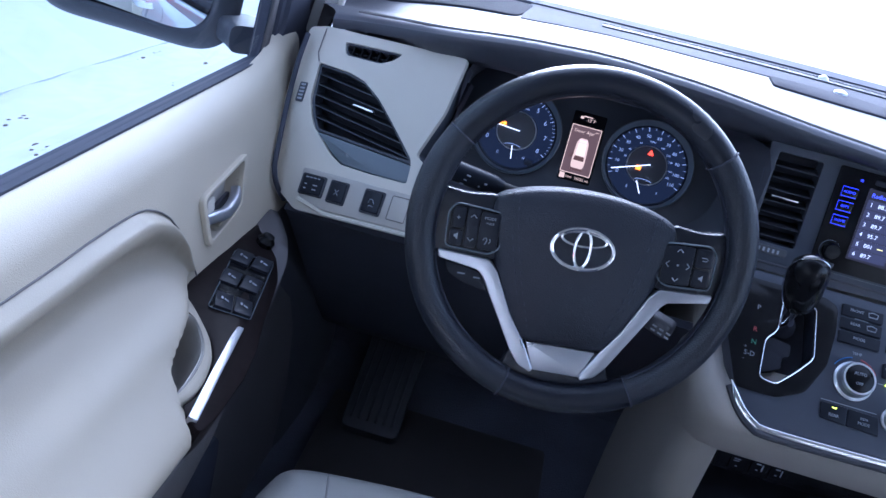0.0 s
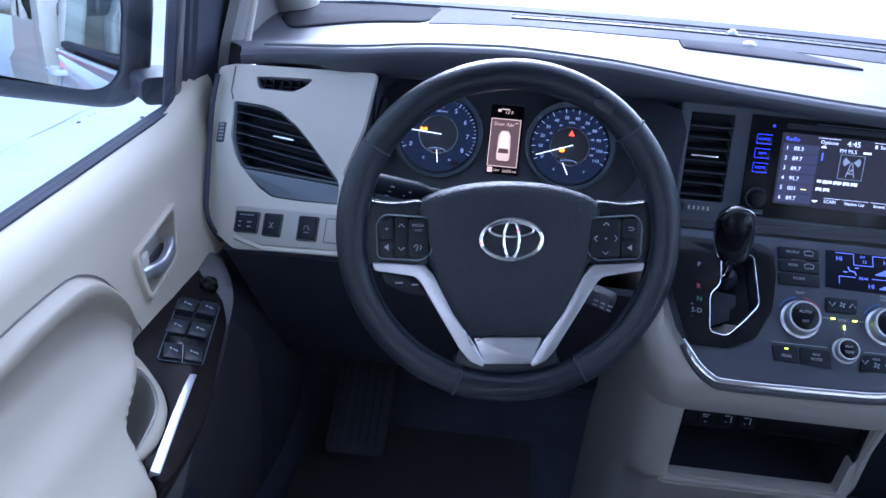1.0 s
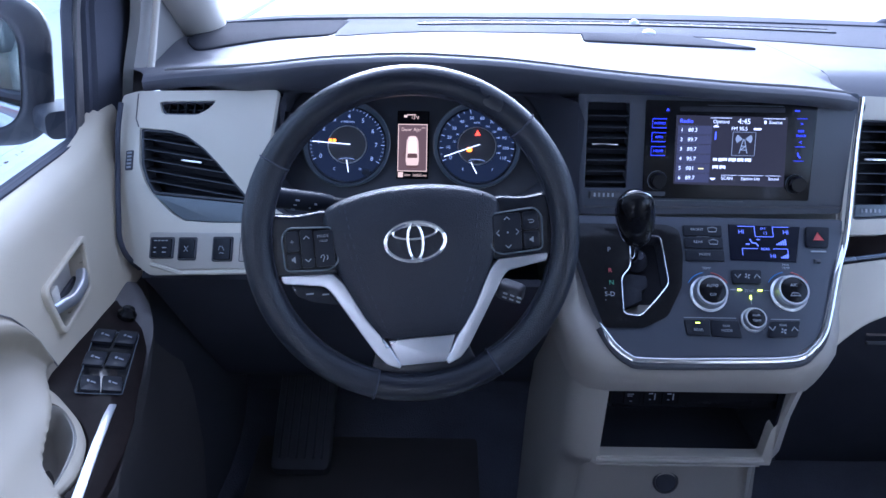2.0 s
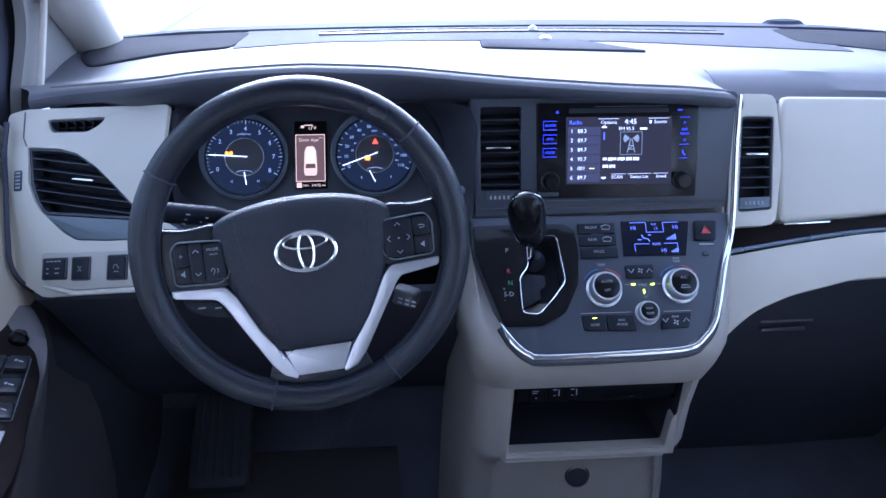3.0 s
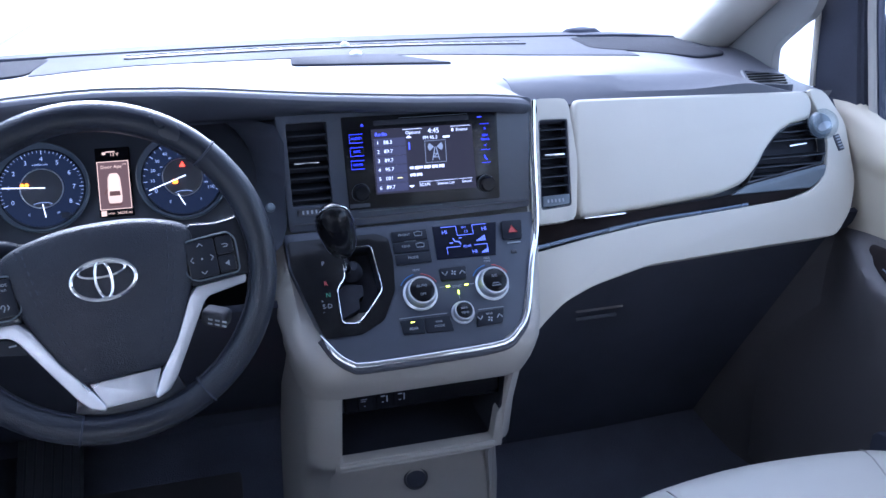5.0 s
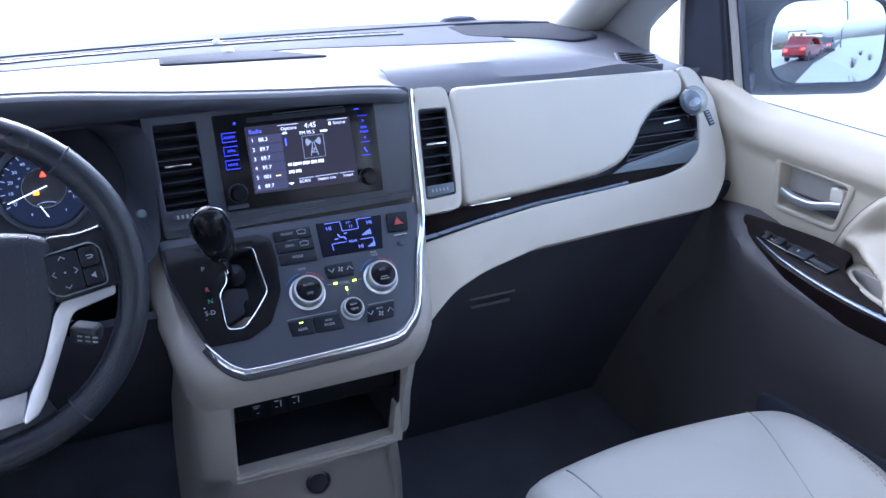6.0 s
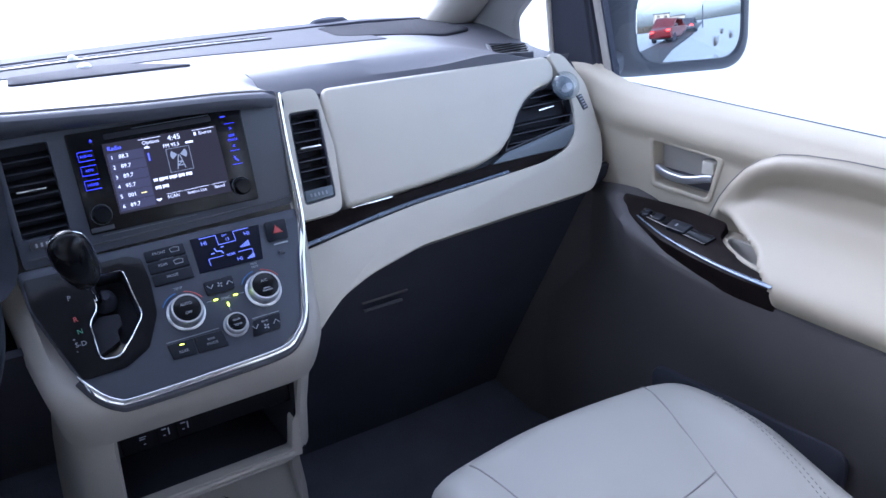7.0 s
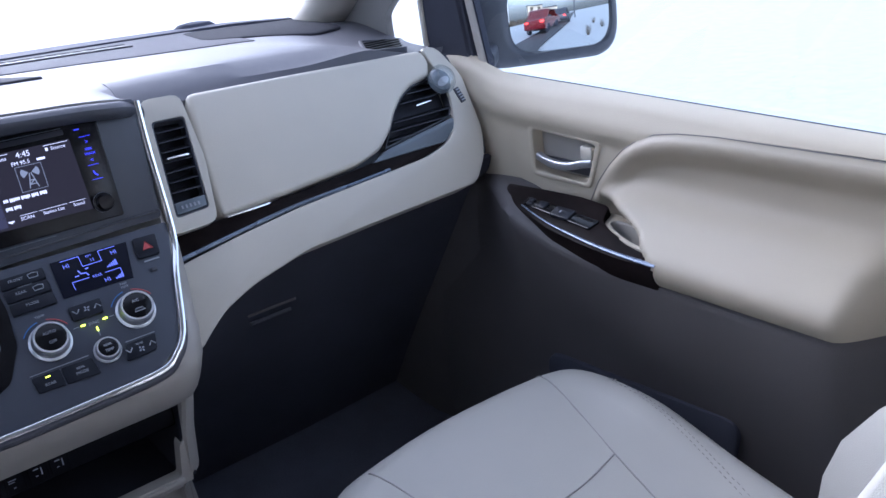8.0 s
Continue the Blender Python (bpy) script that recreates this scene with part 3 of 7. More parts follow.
    # leaf-shaped tray lid and the light sensor
    lid = fillet([(-0.100, 0.655), (0.180, 0.596), (0.133, 0.667), (0.095, 0.722), (0.046, 0.744), (-0.093, 0.746)], 0.012)
    part("tray_lid", slab(lid, 0.012, 0.003, top=0.9088), LID, d, "grey lid set in the dash top")
    bm = lathe([(0.010, 0), (0.010, 0.002), (0.008, 0.006), (0.004, 0.009), (0.0005, 0.010)], 16)
    part("light_sensor", bm, SILVER, d, "small pale light sensor dome", m=pose(0.030, 0.872, 0.907))
    bm = lathe([(0.012, 0), (0.011, 0.003), (0.006, 0.006), (0.0005, 0.007)], 16)
    part("lid_catch", bm, SILVER, d, m=pose(0.030, 0.742, 0.9088))
    # side window vents in the dash corners
    for side in (-1, 1):
        o = fillet([(0.648, 0.400), (0.712, 0.362), (0.775, 0.463), (0.722, 0.530)], 0.008)
        hole = fillet([(0.657, 0.404), (0.709, 0.373), (0.766, 0.463), (0.722, 0.518)], 0.006)
        o, hole = ([(side * x, y) for x, y in q][::side] for q in (o, hole))
        v = part("side_vent", slab(o, 0.012, 0.0015, holes=[hole], top=0.879), CHARCOAL, d, "small dark slatted side window vent")
        part("vent_bed", slab(hole, 0.001, 0, top=0.8755), BLACK, v)
        for i in range(5):
            y = 0.388 + i * 0.024
            c = cross_at(hole, y)
            if c:
                part("slat", slab(rect(c[0], y - 0.003, c[1], y + 0.003), 0.003, 0.0005, top=0.8795), SLAT, v)
    # bump of a fixing seen behind the far edge
    bm = lathe([(0.05, 0), (0.048, 0.008), (0.036, 0.016), (0.012, 0.019), (0.001, 0.0195)], 20)
    bm.transform(Matrix.Diagonal((1, 0.5, 1, 1)))
    part("cowl_cap", bm, RUBBER, d, "black cap at the glass edge", m=pose(0.575, 0.93, 0.901))
    # cream driver's panel
    VENT = smooth_vent
    top_hole = fillet([(-0.072, 0.088), (0.022, 0.100), (0.013, 0.088), (-0.004, 0.077), (-0.062, 0.071)], 0.006)
    low_cut = LOW_TRIM
    o = [(-0.137, 0.09), (-0.111, 0.099), (0.113, 0.124), (0.118, 0.05), (0.109, -0.014), (0.15, -0.03), (0.20, -0.045), (0.20, -0.100),
         (0.02, -0.138), (-0.02, -0.146), (-0.07, -0.128), (-0.10, -0.078), (-0.122, -0.009), (-0.135, 0.05)]
    bm = slab(fillet(o, 0.006), 0.007, 0.0025, holes=[fillet(VENT + low_cut, 0.004), top_hole], seg=3)
    part("driver_panel", bm, CREAM, d, "smooth cream plastic panel", m=FACE_L)
    inner = [(x - 0.003 * (x > 0) + 0.003 * (x < 0), y - 0.003 * (y > 0) + 0.003 * (y < 0)) for x, y in o]
    part("panel_edge", slab(fillet(inner, 0.006), 0.022, 0.0, holes=[fillet(VENT + low_cut, 0.004), top_hole], top=-0.0065), FASCIA, d, "dark edge behind the cream panel", m=FACE_L)
    seal = [(-0.784, 0.334, 0.861), (-0.784, 0.309, 0.826), (-0.784, 0.292, 0.781), (-0.776, 0.259, 0.751), (-0.770, 0.236, 0.727), (-0.766, 0.221, 0.708), (-0.761, 0.216, 0.691), (-0.757, 0.224, 0.673), (-0.752, 0.240, 0.654)]
    part("door_seal", tube(smooth_path(seal, 5), 0.0036, n=10), RUBBER, d, "black rubber seal beside the door")
    part("panel_seam", tube([FACE_L @ Vector(p) for p in ((-0.110, 0.095, 0.001), (-0.104, 0.06, 0.001), (-0.096, 0.049, 0.001))], 0.0009, n=5), SEAM, d)
    bm = slab(fillet([(-0.036, -0.090), (0.185, -0.054), (0.188, -0.098), (0.02, -0.131), (-0.022, -0.128)], 0.006), 0.006, 0.0015, top=0.0025)
    part("switch_strip", bm, CREAM_LOW, d, "greyed strip for the switches", m=FACE_L)
    part("strip_lip", tube([FACE_L @ Vector(p) for p in ((-0.02, -0.131, 0.003), (0.03, -0.134, 0.003), (0.19, -0.102, 0.003))], 0.003, n=6), CREAM, d)
    # dark box behind the driver's openings
    part("vent_chamber", slab(rect(-0.11, -0.075, 0.112, 0.105), 0.01, 0, top=-0.036), PIT, d, m=FACE_L)
    # demister mark near the door
    for m, at in ((FACE_L, (-0.0985, 0.001)), (FACE_P, (0.269, -0.035))):
        b = part("demister", slab(rect(-0.006, -0.014, 0.006, 0.014, 0.002), 0.004, 0.0008, top=0.002), BLACK, d, "tiny dark demister grille",
                 m=m @ pose(at[0], at[1], 0, 0, 0, 12))
        bars([(-0.003, -0.011 + 0.005 * i, 0.0045, -0.0085 + 0.005 * i) for i in range(5)], INK, b, m @ pose(at[0], at[1], 0.002, 0, 0, 12), "rib")
    # dark underside, driver's side
    sec = [(0.232, 0.655), (0.25, 0.64), (0.28, 0.610), (0.36, 0.525), (0.44, 0.440), (0.52, 0.355), (0.58, 0.295), (0.66, 0.270), (1.0, 0.265)]
    sec = [(q.x, q.y) for q in smooth_path([(y, z, 0) for y, z in sec], 5)]
    rows = [[(x, y - 0.02 * (x + 0.8), z) for y, z in sec] for x in (-0.745, -0.7, -0.5, -0.3, -0.16)]
    part("knee_panel", thicken(loft(rows), 0.01), RUBBER, d, "black underside above the pedals")
    # passenger's side: lower bolster with its rounded end
    o = [(-0.305, -0.166), (-0.20, -0.150), (-0.10, -0.138), (0.053, -0.129), (0.155, -0.122), (0.205, -0.110), (0.235, -0.085), (0.250, -0.03), (0.241, 0.02),
         (0.229, 0.064), (0.262, 0.058), (0.291, 0.0), (0.289, -0.101), (0.270, -0.150), (0.233, -0.190), (0.05, -0.196), (-0.111, -0.203), (-0.21, -0.224), (-0.262, -0.244), (-0.295, -0.268), (-0.315, -0.285)]
    bm = slab(fillet(o, 0.015), 0.05, 0.010, seg=4)
    part("passenger_bolster", bm, CREAM, d, "smooth cream lower bolster", m=FACE_P)
    seal = [(0.790, y, z) for y, z in ((0.362, 0.852), (0.339, 0.822), (0.310, 0.777), (0.288, 0.747), (0.276, 0.709), (0.273, 0.683))]
    part("door_seal", tube(smooth_path(seal, 5), 0.0035, n=10), RUBBER, d, "black rubber seal beside the door")
    part("bolster_backing", slab(fillet([(-0.31, -0.16), (0.27, -0.16), (0.28, 0.05), (-0.31, 0.07)], 0.02), 0.03, 0, top=-0.028), CHARCOAL, d, m=FACE_P)
    # wood strip with its bright edge
    o = [(-0.31, -0.164), (-0.20, -0.148), (-0.10, -0.136), (0.053, -0.127), (0.155, -0.120), (0.203, -0.108), (0.236, -0.079), (0.05, -0.105), (-0.09, -0.115), (-0.31, -0.123)]
    w = part("wood_strip", slab(fillet(o, 0.004), 0.02, 0.002, top=-0.006), WOOD, d, "dark gloss wood strip", m=FACE_P)
    path = [FACE_P @ Vector(p) for p in ((-0.31, -0.160, -0.003), (-0.20, -0.145, -0.003), (-0.10, -0.134, -0.003), (0.0, -0.129, -0.004), (0.08, -0.124, -0.006))]
    part("bright_edge", sweep(smooth_path(path, 4), ring(0, 0, 0.0034, 0.003, 8), up=(0, -0.88, 0.47)), EDGE, w, "polished grey-blue edge")
    # dark underside, passenger's side
    sec = [(0.275, 0.66), (0.285, 0.635), (0.32, 0.60), (0.372, 0.50), (0.435, 0.38), (0.50, 0.26), (0.565, 0.14), (0.59, 0.095)]
    sec = [(q.x, q.y) for q in smooth_path([(y, z, 0) for y, z in sec], 5)]
    rows = [[(x, y, z + 0.02 * sstep(0.5, 0.8, x)) for y, z in sec] for x in (0.14, 0.3, 0.5, 0.7, 0.81)]
    part("lower_glove_panel", thicken(loft(rows), 0.01), RUBBER, d, "black lower glove box face")
    lat = face_at((0.375, 0.362, 0.513), (0, -0.9, 0.45))
    b = part("glove_latch", slab(rect(-0.045, -0.010, 0.045, 0.010, 0.004), 0.006, 0.001, top=0.004), LOWER, d, m=lat)
    part("latch_slot", slab(rect(-0.045, -0.024, 0.03, -0.018, 0.002), 0.006, 0.001, top=0.004), CHARCOAL, b, m=lat)
    # kick panels
    for side in (-1, 1):
        rows = [[(side * (0.80 - 0.05 * math.sin(math.pi * t)), 0.30 + 0.6 * t, z) for z in (0.07, 0.25, 0.45, 0.62)] for t in [i / 8 for i in range(9)]]
        part("kick_panel", thicken(loft(rows), 0.01), LOWER if side > 0 else BLACK, d)
    return d


smooth_vent = [(-0.095, 0.048), (-0.044, 0.051), (-0.015, 0.048), (0.019, 0.034), (0.047, 0.017), (0.075, -0.001), (0.105, -0.021), (0.110, -0.030)]
LOW_TRIM = [(0.116, -0.052), (0.060, -0.061), (0.013, -0.066), (-0.010, -0.059), (-0.032, -0.047), (-0.052, -0.036), (-0.067, -0.022), (-0.082, 0.0)]
build_dashboard()


def vent_blades(thing_ob, outline, levels, m, depth=0.012, tilt=25, back=-0.012):
    for v in levels:
        c = cross_at(outline, v)
        if c and c[1] - c[0] > 0.01:
            part("slat", box((c[1] - c[0] - 0.001, 0.0022, 0.016), bev=0.0007, seg=1), SLAT, thing_ob,
                 m=m @ pose((c[0] + c[1]) / 2, v, back, tilt, 0, 0))
            part("slat_edge", box((c[1] - c[0] - 0.004, 0.0007, 0.0010)), STACK, thing_ob, m=m @ pose((c[0] + c[1]) / 2, v - 0.0036, back + 0.0078))


def build_vents():
    v = thing("air_vent", "dark slatted air vent in the cream driver panel", "air vent", "air vents")
    part("vent_frame", slab(fillet(smooth_vent + [(0.108, -0.027), (-0.050, -0.038), (-0.064, -0.024), (-0.080, -0.002)], 0.003), 0.02, 0.001,
                            holes=[fillet([(-0.091, 0.045), (-0.044, 0.048), (-0.015, 0.045), (0.018, 0.031), (0.046, 0.014), (0.073, -0.004), (0.102, -0.024), (-0.048, -0.0345), (-0.061, -0.022), (-0.076, -0.001)], 0.003)],
                            top=-0.004), CHARCOAL, v, m=FACE_L)
    vent_blades(v, smooth_vent + [(0.108, -0.027), (-0.050, -0.038), (-0.064, -0.024), (-0.080, -0.002)], (0.038, 0.024, 0.010, -0.004, -0.018), FACE_L)
    part("tab", box((0.034, 0.003, 0.006), bev=0.001), CHROME, v, "bright tab", m=FACE_L @ pose(0.005, 0.0135, -0.001, 0, 0, 2))
    t = [(0.108, -0.0285), (0.114, -0.051), (0.060, -0.059), (0.013, -0.064), (-0.009, -0.057), (-0.031, -0.046), (-0.049, -0.0395)]
    part("lower_trim", slab(fillet(t, 0.004), 0.02, 0.002, top=-0.003), STEELBLUE, v, "grey-blue metallic lower trim", m=FACE_L)
    v = thing("side_window_vent", "small dark vent with upright fins in cream panel", "air vent", "air vents")
    hole = [(-0.072, 0.088), (0.022, 0.100), (0.013, 0.088), (-0.004, 0.077), (-0.062, 0.071)]
    part("vent_frame", slab(fillet(hole, 0.006), 0.015, 0.001, holes=[fillet([(-0.069, 0.086), (0.017, 0.097), (0.010, 0.088), (-0.005, 0.0795), (-0.060, 0.074)], 0.005)], top=-0.003), CHARCOAL, v, m=FACE_L)
    for i in range(5):
        u = -0.056 + 0.014 * i
        part("fin", box((0.0018, 0.021, 0.012), bev=0.0006, seg=1), SLAT, v, m=FACE_L @ pose(u, 0.0825 + 0.1 * (u + 0.02), -0.010, 0, 0, 6))
    part("slat", box((0.07, 0.002, 0.01), bev=0.0006, seg=1), SLAT, v, m=FACE_L @ pose(-0.028, 0.084, -0.012, 20, 0, 7))
    # passenger's outer vent
    v = thing("air_vent", "dark slatted air vent beside the glove box", "air vent", "air vents")
    o = [(0.218, 0.008), (0.186, 0.004), (0.156, -0.011), (0.130, -0.034), (0.107, -0.064), (0.086, -0.090), (0.236, -0.067), (0.249, -0.045), (0.252, -0.015), (0.240, 0.006)]
    part("vent_bed", slab(o, 0.004, 0, top=-0.027), PIT, v, m=FACE_P)
    part("vent_frame", slab(fillet(o, 0.003), 0.018, 0.001, holes=[fillet([(0.18 + (x - 0.18) * 0.95, -0.035 + (y + 0.035) * 0.93) for x, y in o], 0.003)], top=-0.006), CHARCOAL, v, m=FACE_P)
    vent_blades(v, o, (-0.006, -0.020, -0.034, -0.048, -0.062, -0.076), FACE_P)
    part("tab", box((0.034, 0.003, 0.006), bev=0.001), CHROME, v, "bright tab", m=FACE_P @ pose(0.19, -0.033, -0.001, 0, 0, 4))
    t = [(0.052, -0.106), (0.086, -0.092), (0.238, -0.069), (0.239, -0.082), (0.205, -0.106)]
    part("lower_trim", slab(fillet(t, 0.004), 0.02, 0.002, top=-0.002), STEELBLUE, v, "grey-blue metallic lower trim", m=FACE_P)
    # centre vent beside the radio
    v = thing("centre_air_vent", "tall dark air vent beside the radio", "air vent", "air vents")
    o = rect(-0.190, -0.054, -0.135, 0.058, 0.003)
    part("vent_bed", slab(o, 0.004, 0, top=-0.024), PIT, v, m=FACE_U)
    vent_blades(v, o, [0.044 - 0.0145 * i for i in range(7)], FACE_U, back=-0.009)
    part("tab", box((0.034, 0.0026, 0.005), bev=0.001), CHROME, v, "bright tab", m=FACE_U @ pose(-0.166, 0.0035, 0.000))
    th = part("thumbwheel", slab(rect(-0.184, -0.068, -0.142, -0.058, 0.002), 0.006, 0.001, top=0.003), BLACK, v, m=FACE_U)
    bars([(-0.178 + 0.006 * i, -0.0655, -0.1755 + 0.006 * i, -0.0605) for i in range(5)], INK, th, FACE_U @ pose(0, 0, 0.003), "mark")
    # pod vent right of the chrome edge
    pod = thing("vent_pod", "cream pod with a tall dark air vent", "air vent", "air vents")
    o = [(-0.022, 0.099), (0.036, 0.097), (0.037, 0.0), (0.021, -0.092), (-0.050, -0.094), (-0.040, 0.0)]
    hole = fillet([(-0.017, 0.066), (0.031, 0.065), (0.017, -0.070), (-0.033, -0.073)], 0.006)
    part("pod_body", slab(fillet(o, 0.014), 0.07, 0.009, holes=[hole], seg=4), CREAM, pod, m=FACE_POD)
    inner = fillet([(-0.0145, 0.0635), (0.0285, 0.0625), (0.0145, -0.0675), (-0.0305, -0.0705)], 0.005)
    part("vent_frame", slab(hole, 0.02, 0.001, holes=[inner], top=-0.002), CHARCOAL, pod, m=FACE_POD)
    part("vent_bed", slab(hole, 0.004, 0, top=-0.026), PIT, pod, m=FACE_POD)
    vent_blades(pod, inner, [0.053 - 0.0145 * i for i in range(7)], FACE_POD, back=-0.011)
    part("tab", box((0.032, 0.003, 0.006), bev=0.001), CHROME, pod, "bright tab", m=FACE_POD @ pose(0.001, 0.010, -0.001))
    th = part("thumbwheel", slab(fillet([(-0.0275, -0.052), (0.0165, -0.051), (0.0145, -0.0665), (-0.0300, -0.0690)], 0.002), 0.012, 0.001, top=-0.001), STEELBLUE, pod, m=FACE_POD)
    bars([(-0.021 + 0.006 * i, -0.0625, -0.0185 + 0.006 * i, -0.0575) for i in range(5)], INK, th, FACE_POD, "mark", lift=0.0)


def build_glove_box():
    g = thing("glove_box", "closed smooth cream upper glove box door", "glove box")
    o = [(-0.200, 0.068), (-0.01, 0.064), (0.225, 0.058), (0.233, 0.035), (0.222, 0.009), (0.186, 0.005), (0.155, -0.010), (0.129, -0.033), (0.105, -0.064), (0.074, -0.089), (0.030, -0.102), (-0.092, -0.112), (-0.219, -0.119), (-0.212, -0.03)]
    part("door", slab(fillet(o, 0.012), 0.04, 0.010, seg=4, top=0.004), CREAM, g, m=FACE_P)
    part("handle_edge", box((0.070, 0.003, 0.006), bev=0.001), CHROME, g, "bright handle edge", m=FACE_P @ pose(-0.174, -0.119, -0.004, 0, 0, 1))


def build_air_freshener():
    a = thing("air_freshener", "round clear plastic air freshener clipped on vent", "air freshener")
    m = FACE_P @ pose(0.236, -0.004, 0.008)
    part("clear_dome", lathe([(0.024, -0.004), (0.026, 0.004), (0.025, 0.010), (0.020, 0.017), (0.011, 0.021), (0.0008, 0.0225)], 28), ICE, a, "clear glossy dome", m=m)
    part("rear_disc", lathe([(0.021, -0.006), (0.022, -0.002), (0.018, 0.003), (0.0008, 0.004)], 24), STEELBLUE, a, m=m)
    part("sticker", slab(ring(0.0, -0.004, 0.014, 0.007, 16), 0.0006, 0, top=0.0052), INK, a, m=m @ pose(0, 0, 0, 0, 0, 20))


ICE = pane_glass("clear_plastic", (0.84, 0.87, 0.89), 0.12)
build_vents()
build_glove_box()
build_air_freshener()


# ---- centre stack ----
GATE = [(-0.111, 0.079), (-0.070, 0.079), (-0.067, 0.045), (-0.064, 0.013), (-0.083, -0.010), (-0.104, -0.031), (-0.125, -0.028), (-0.125, 0.021), (-0.112, 0.036)]


def build_stack():
    s = thing("centre_stack", "dark satin centre stack framed by a chrome edge", "centre stack")
    up = [(-0.203, 0.075), (0.163, 0.075), (0.160, 0.04), (0.1535, -0.084), (-0.197, -0.090)]
    part("upper_panel", slab(fillet(up, 0.006), 0.03, 0.002, holes=[rect(-0.190, -0.054, -0.135, 0.058, 0.003)]), STACK, s, m=FACE_U)
    hole = fillet(GATE, 0.006)
    lo = [(-0.186, 0.108), (0.176, 0.108), (0.172, 0.088), (0.134, -0.025), (0.124, -0.050), (0.110, -0.065), (0.087, -0.079), (-0.118, -0.084), (-0.136, -0.068), (-0.153, -0.040),
          (-0.170, 0.016), (-0.184, 0.057)]
    part("lower_panel", slab(fillet(lo, 0.005), 0.03, 0.002, holes=[hole]), STACK, s, m=FACE_S)
    part("shelf_line", tube([FACE_U @ Vector((x, y, 0.002)) for x, y in ((-0.19, -0.0795), (0.0, -0.077), (0.152, -0.0745))], 0.0016, n=6), BLACK, s)
    # chrome edge, down the side and round the foot
    path = [FACE_U @ Vector((0.166, 0.070, 0.0)), FACE_U @ Vector((0.163, 0.0, 0.001)), FACE_S @ Vector((0.178, 0.090, 0.002)), FACE_S @ Vector((0.158, 0.035, 0.002)), FACE_S @ Vector((0.139, -0.025, 0.002)),
            FACE_S @ Vector((0.129, -0.050, 0.002)), FACE_S @ Vector((0.114, -0.068, 0.002)), FACE_S @ Vector((0.087, -0.083, 0.002)), FACE_S @ Vector((0.0, -0.087, 0.002)), FACE_S @ Vector((-0.100, -0.088, 0.002)),
            FACE_S @ Vector((-0.122, -0.083, 0.002)), FACE_S @ Vector((-0.141, -0.066, 0.002)), FACE_S @ Vector((-0.156, -0.040, 0.002))]
    part("chrome_edge", sweep(smooth_path(path, 6), ring(0, 0, 0.0042, 0.0030, 10), up=(0, -0.8, 0.5), scale=lambda t: 1.0 - 0.75 * sstep(0.93, 1.0, t)), CHROME, s, "bright chrome edge")
    b = [p + Vector((0, -0.001, -0.0075)) for p in smooth_path(path[4:], 6)]
    part("dark_edge", sweep(b, ring(0, 0, 0.0045, 0.0045, 8), up=(0, -0.8, 0.5)), BLACK, s)


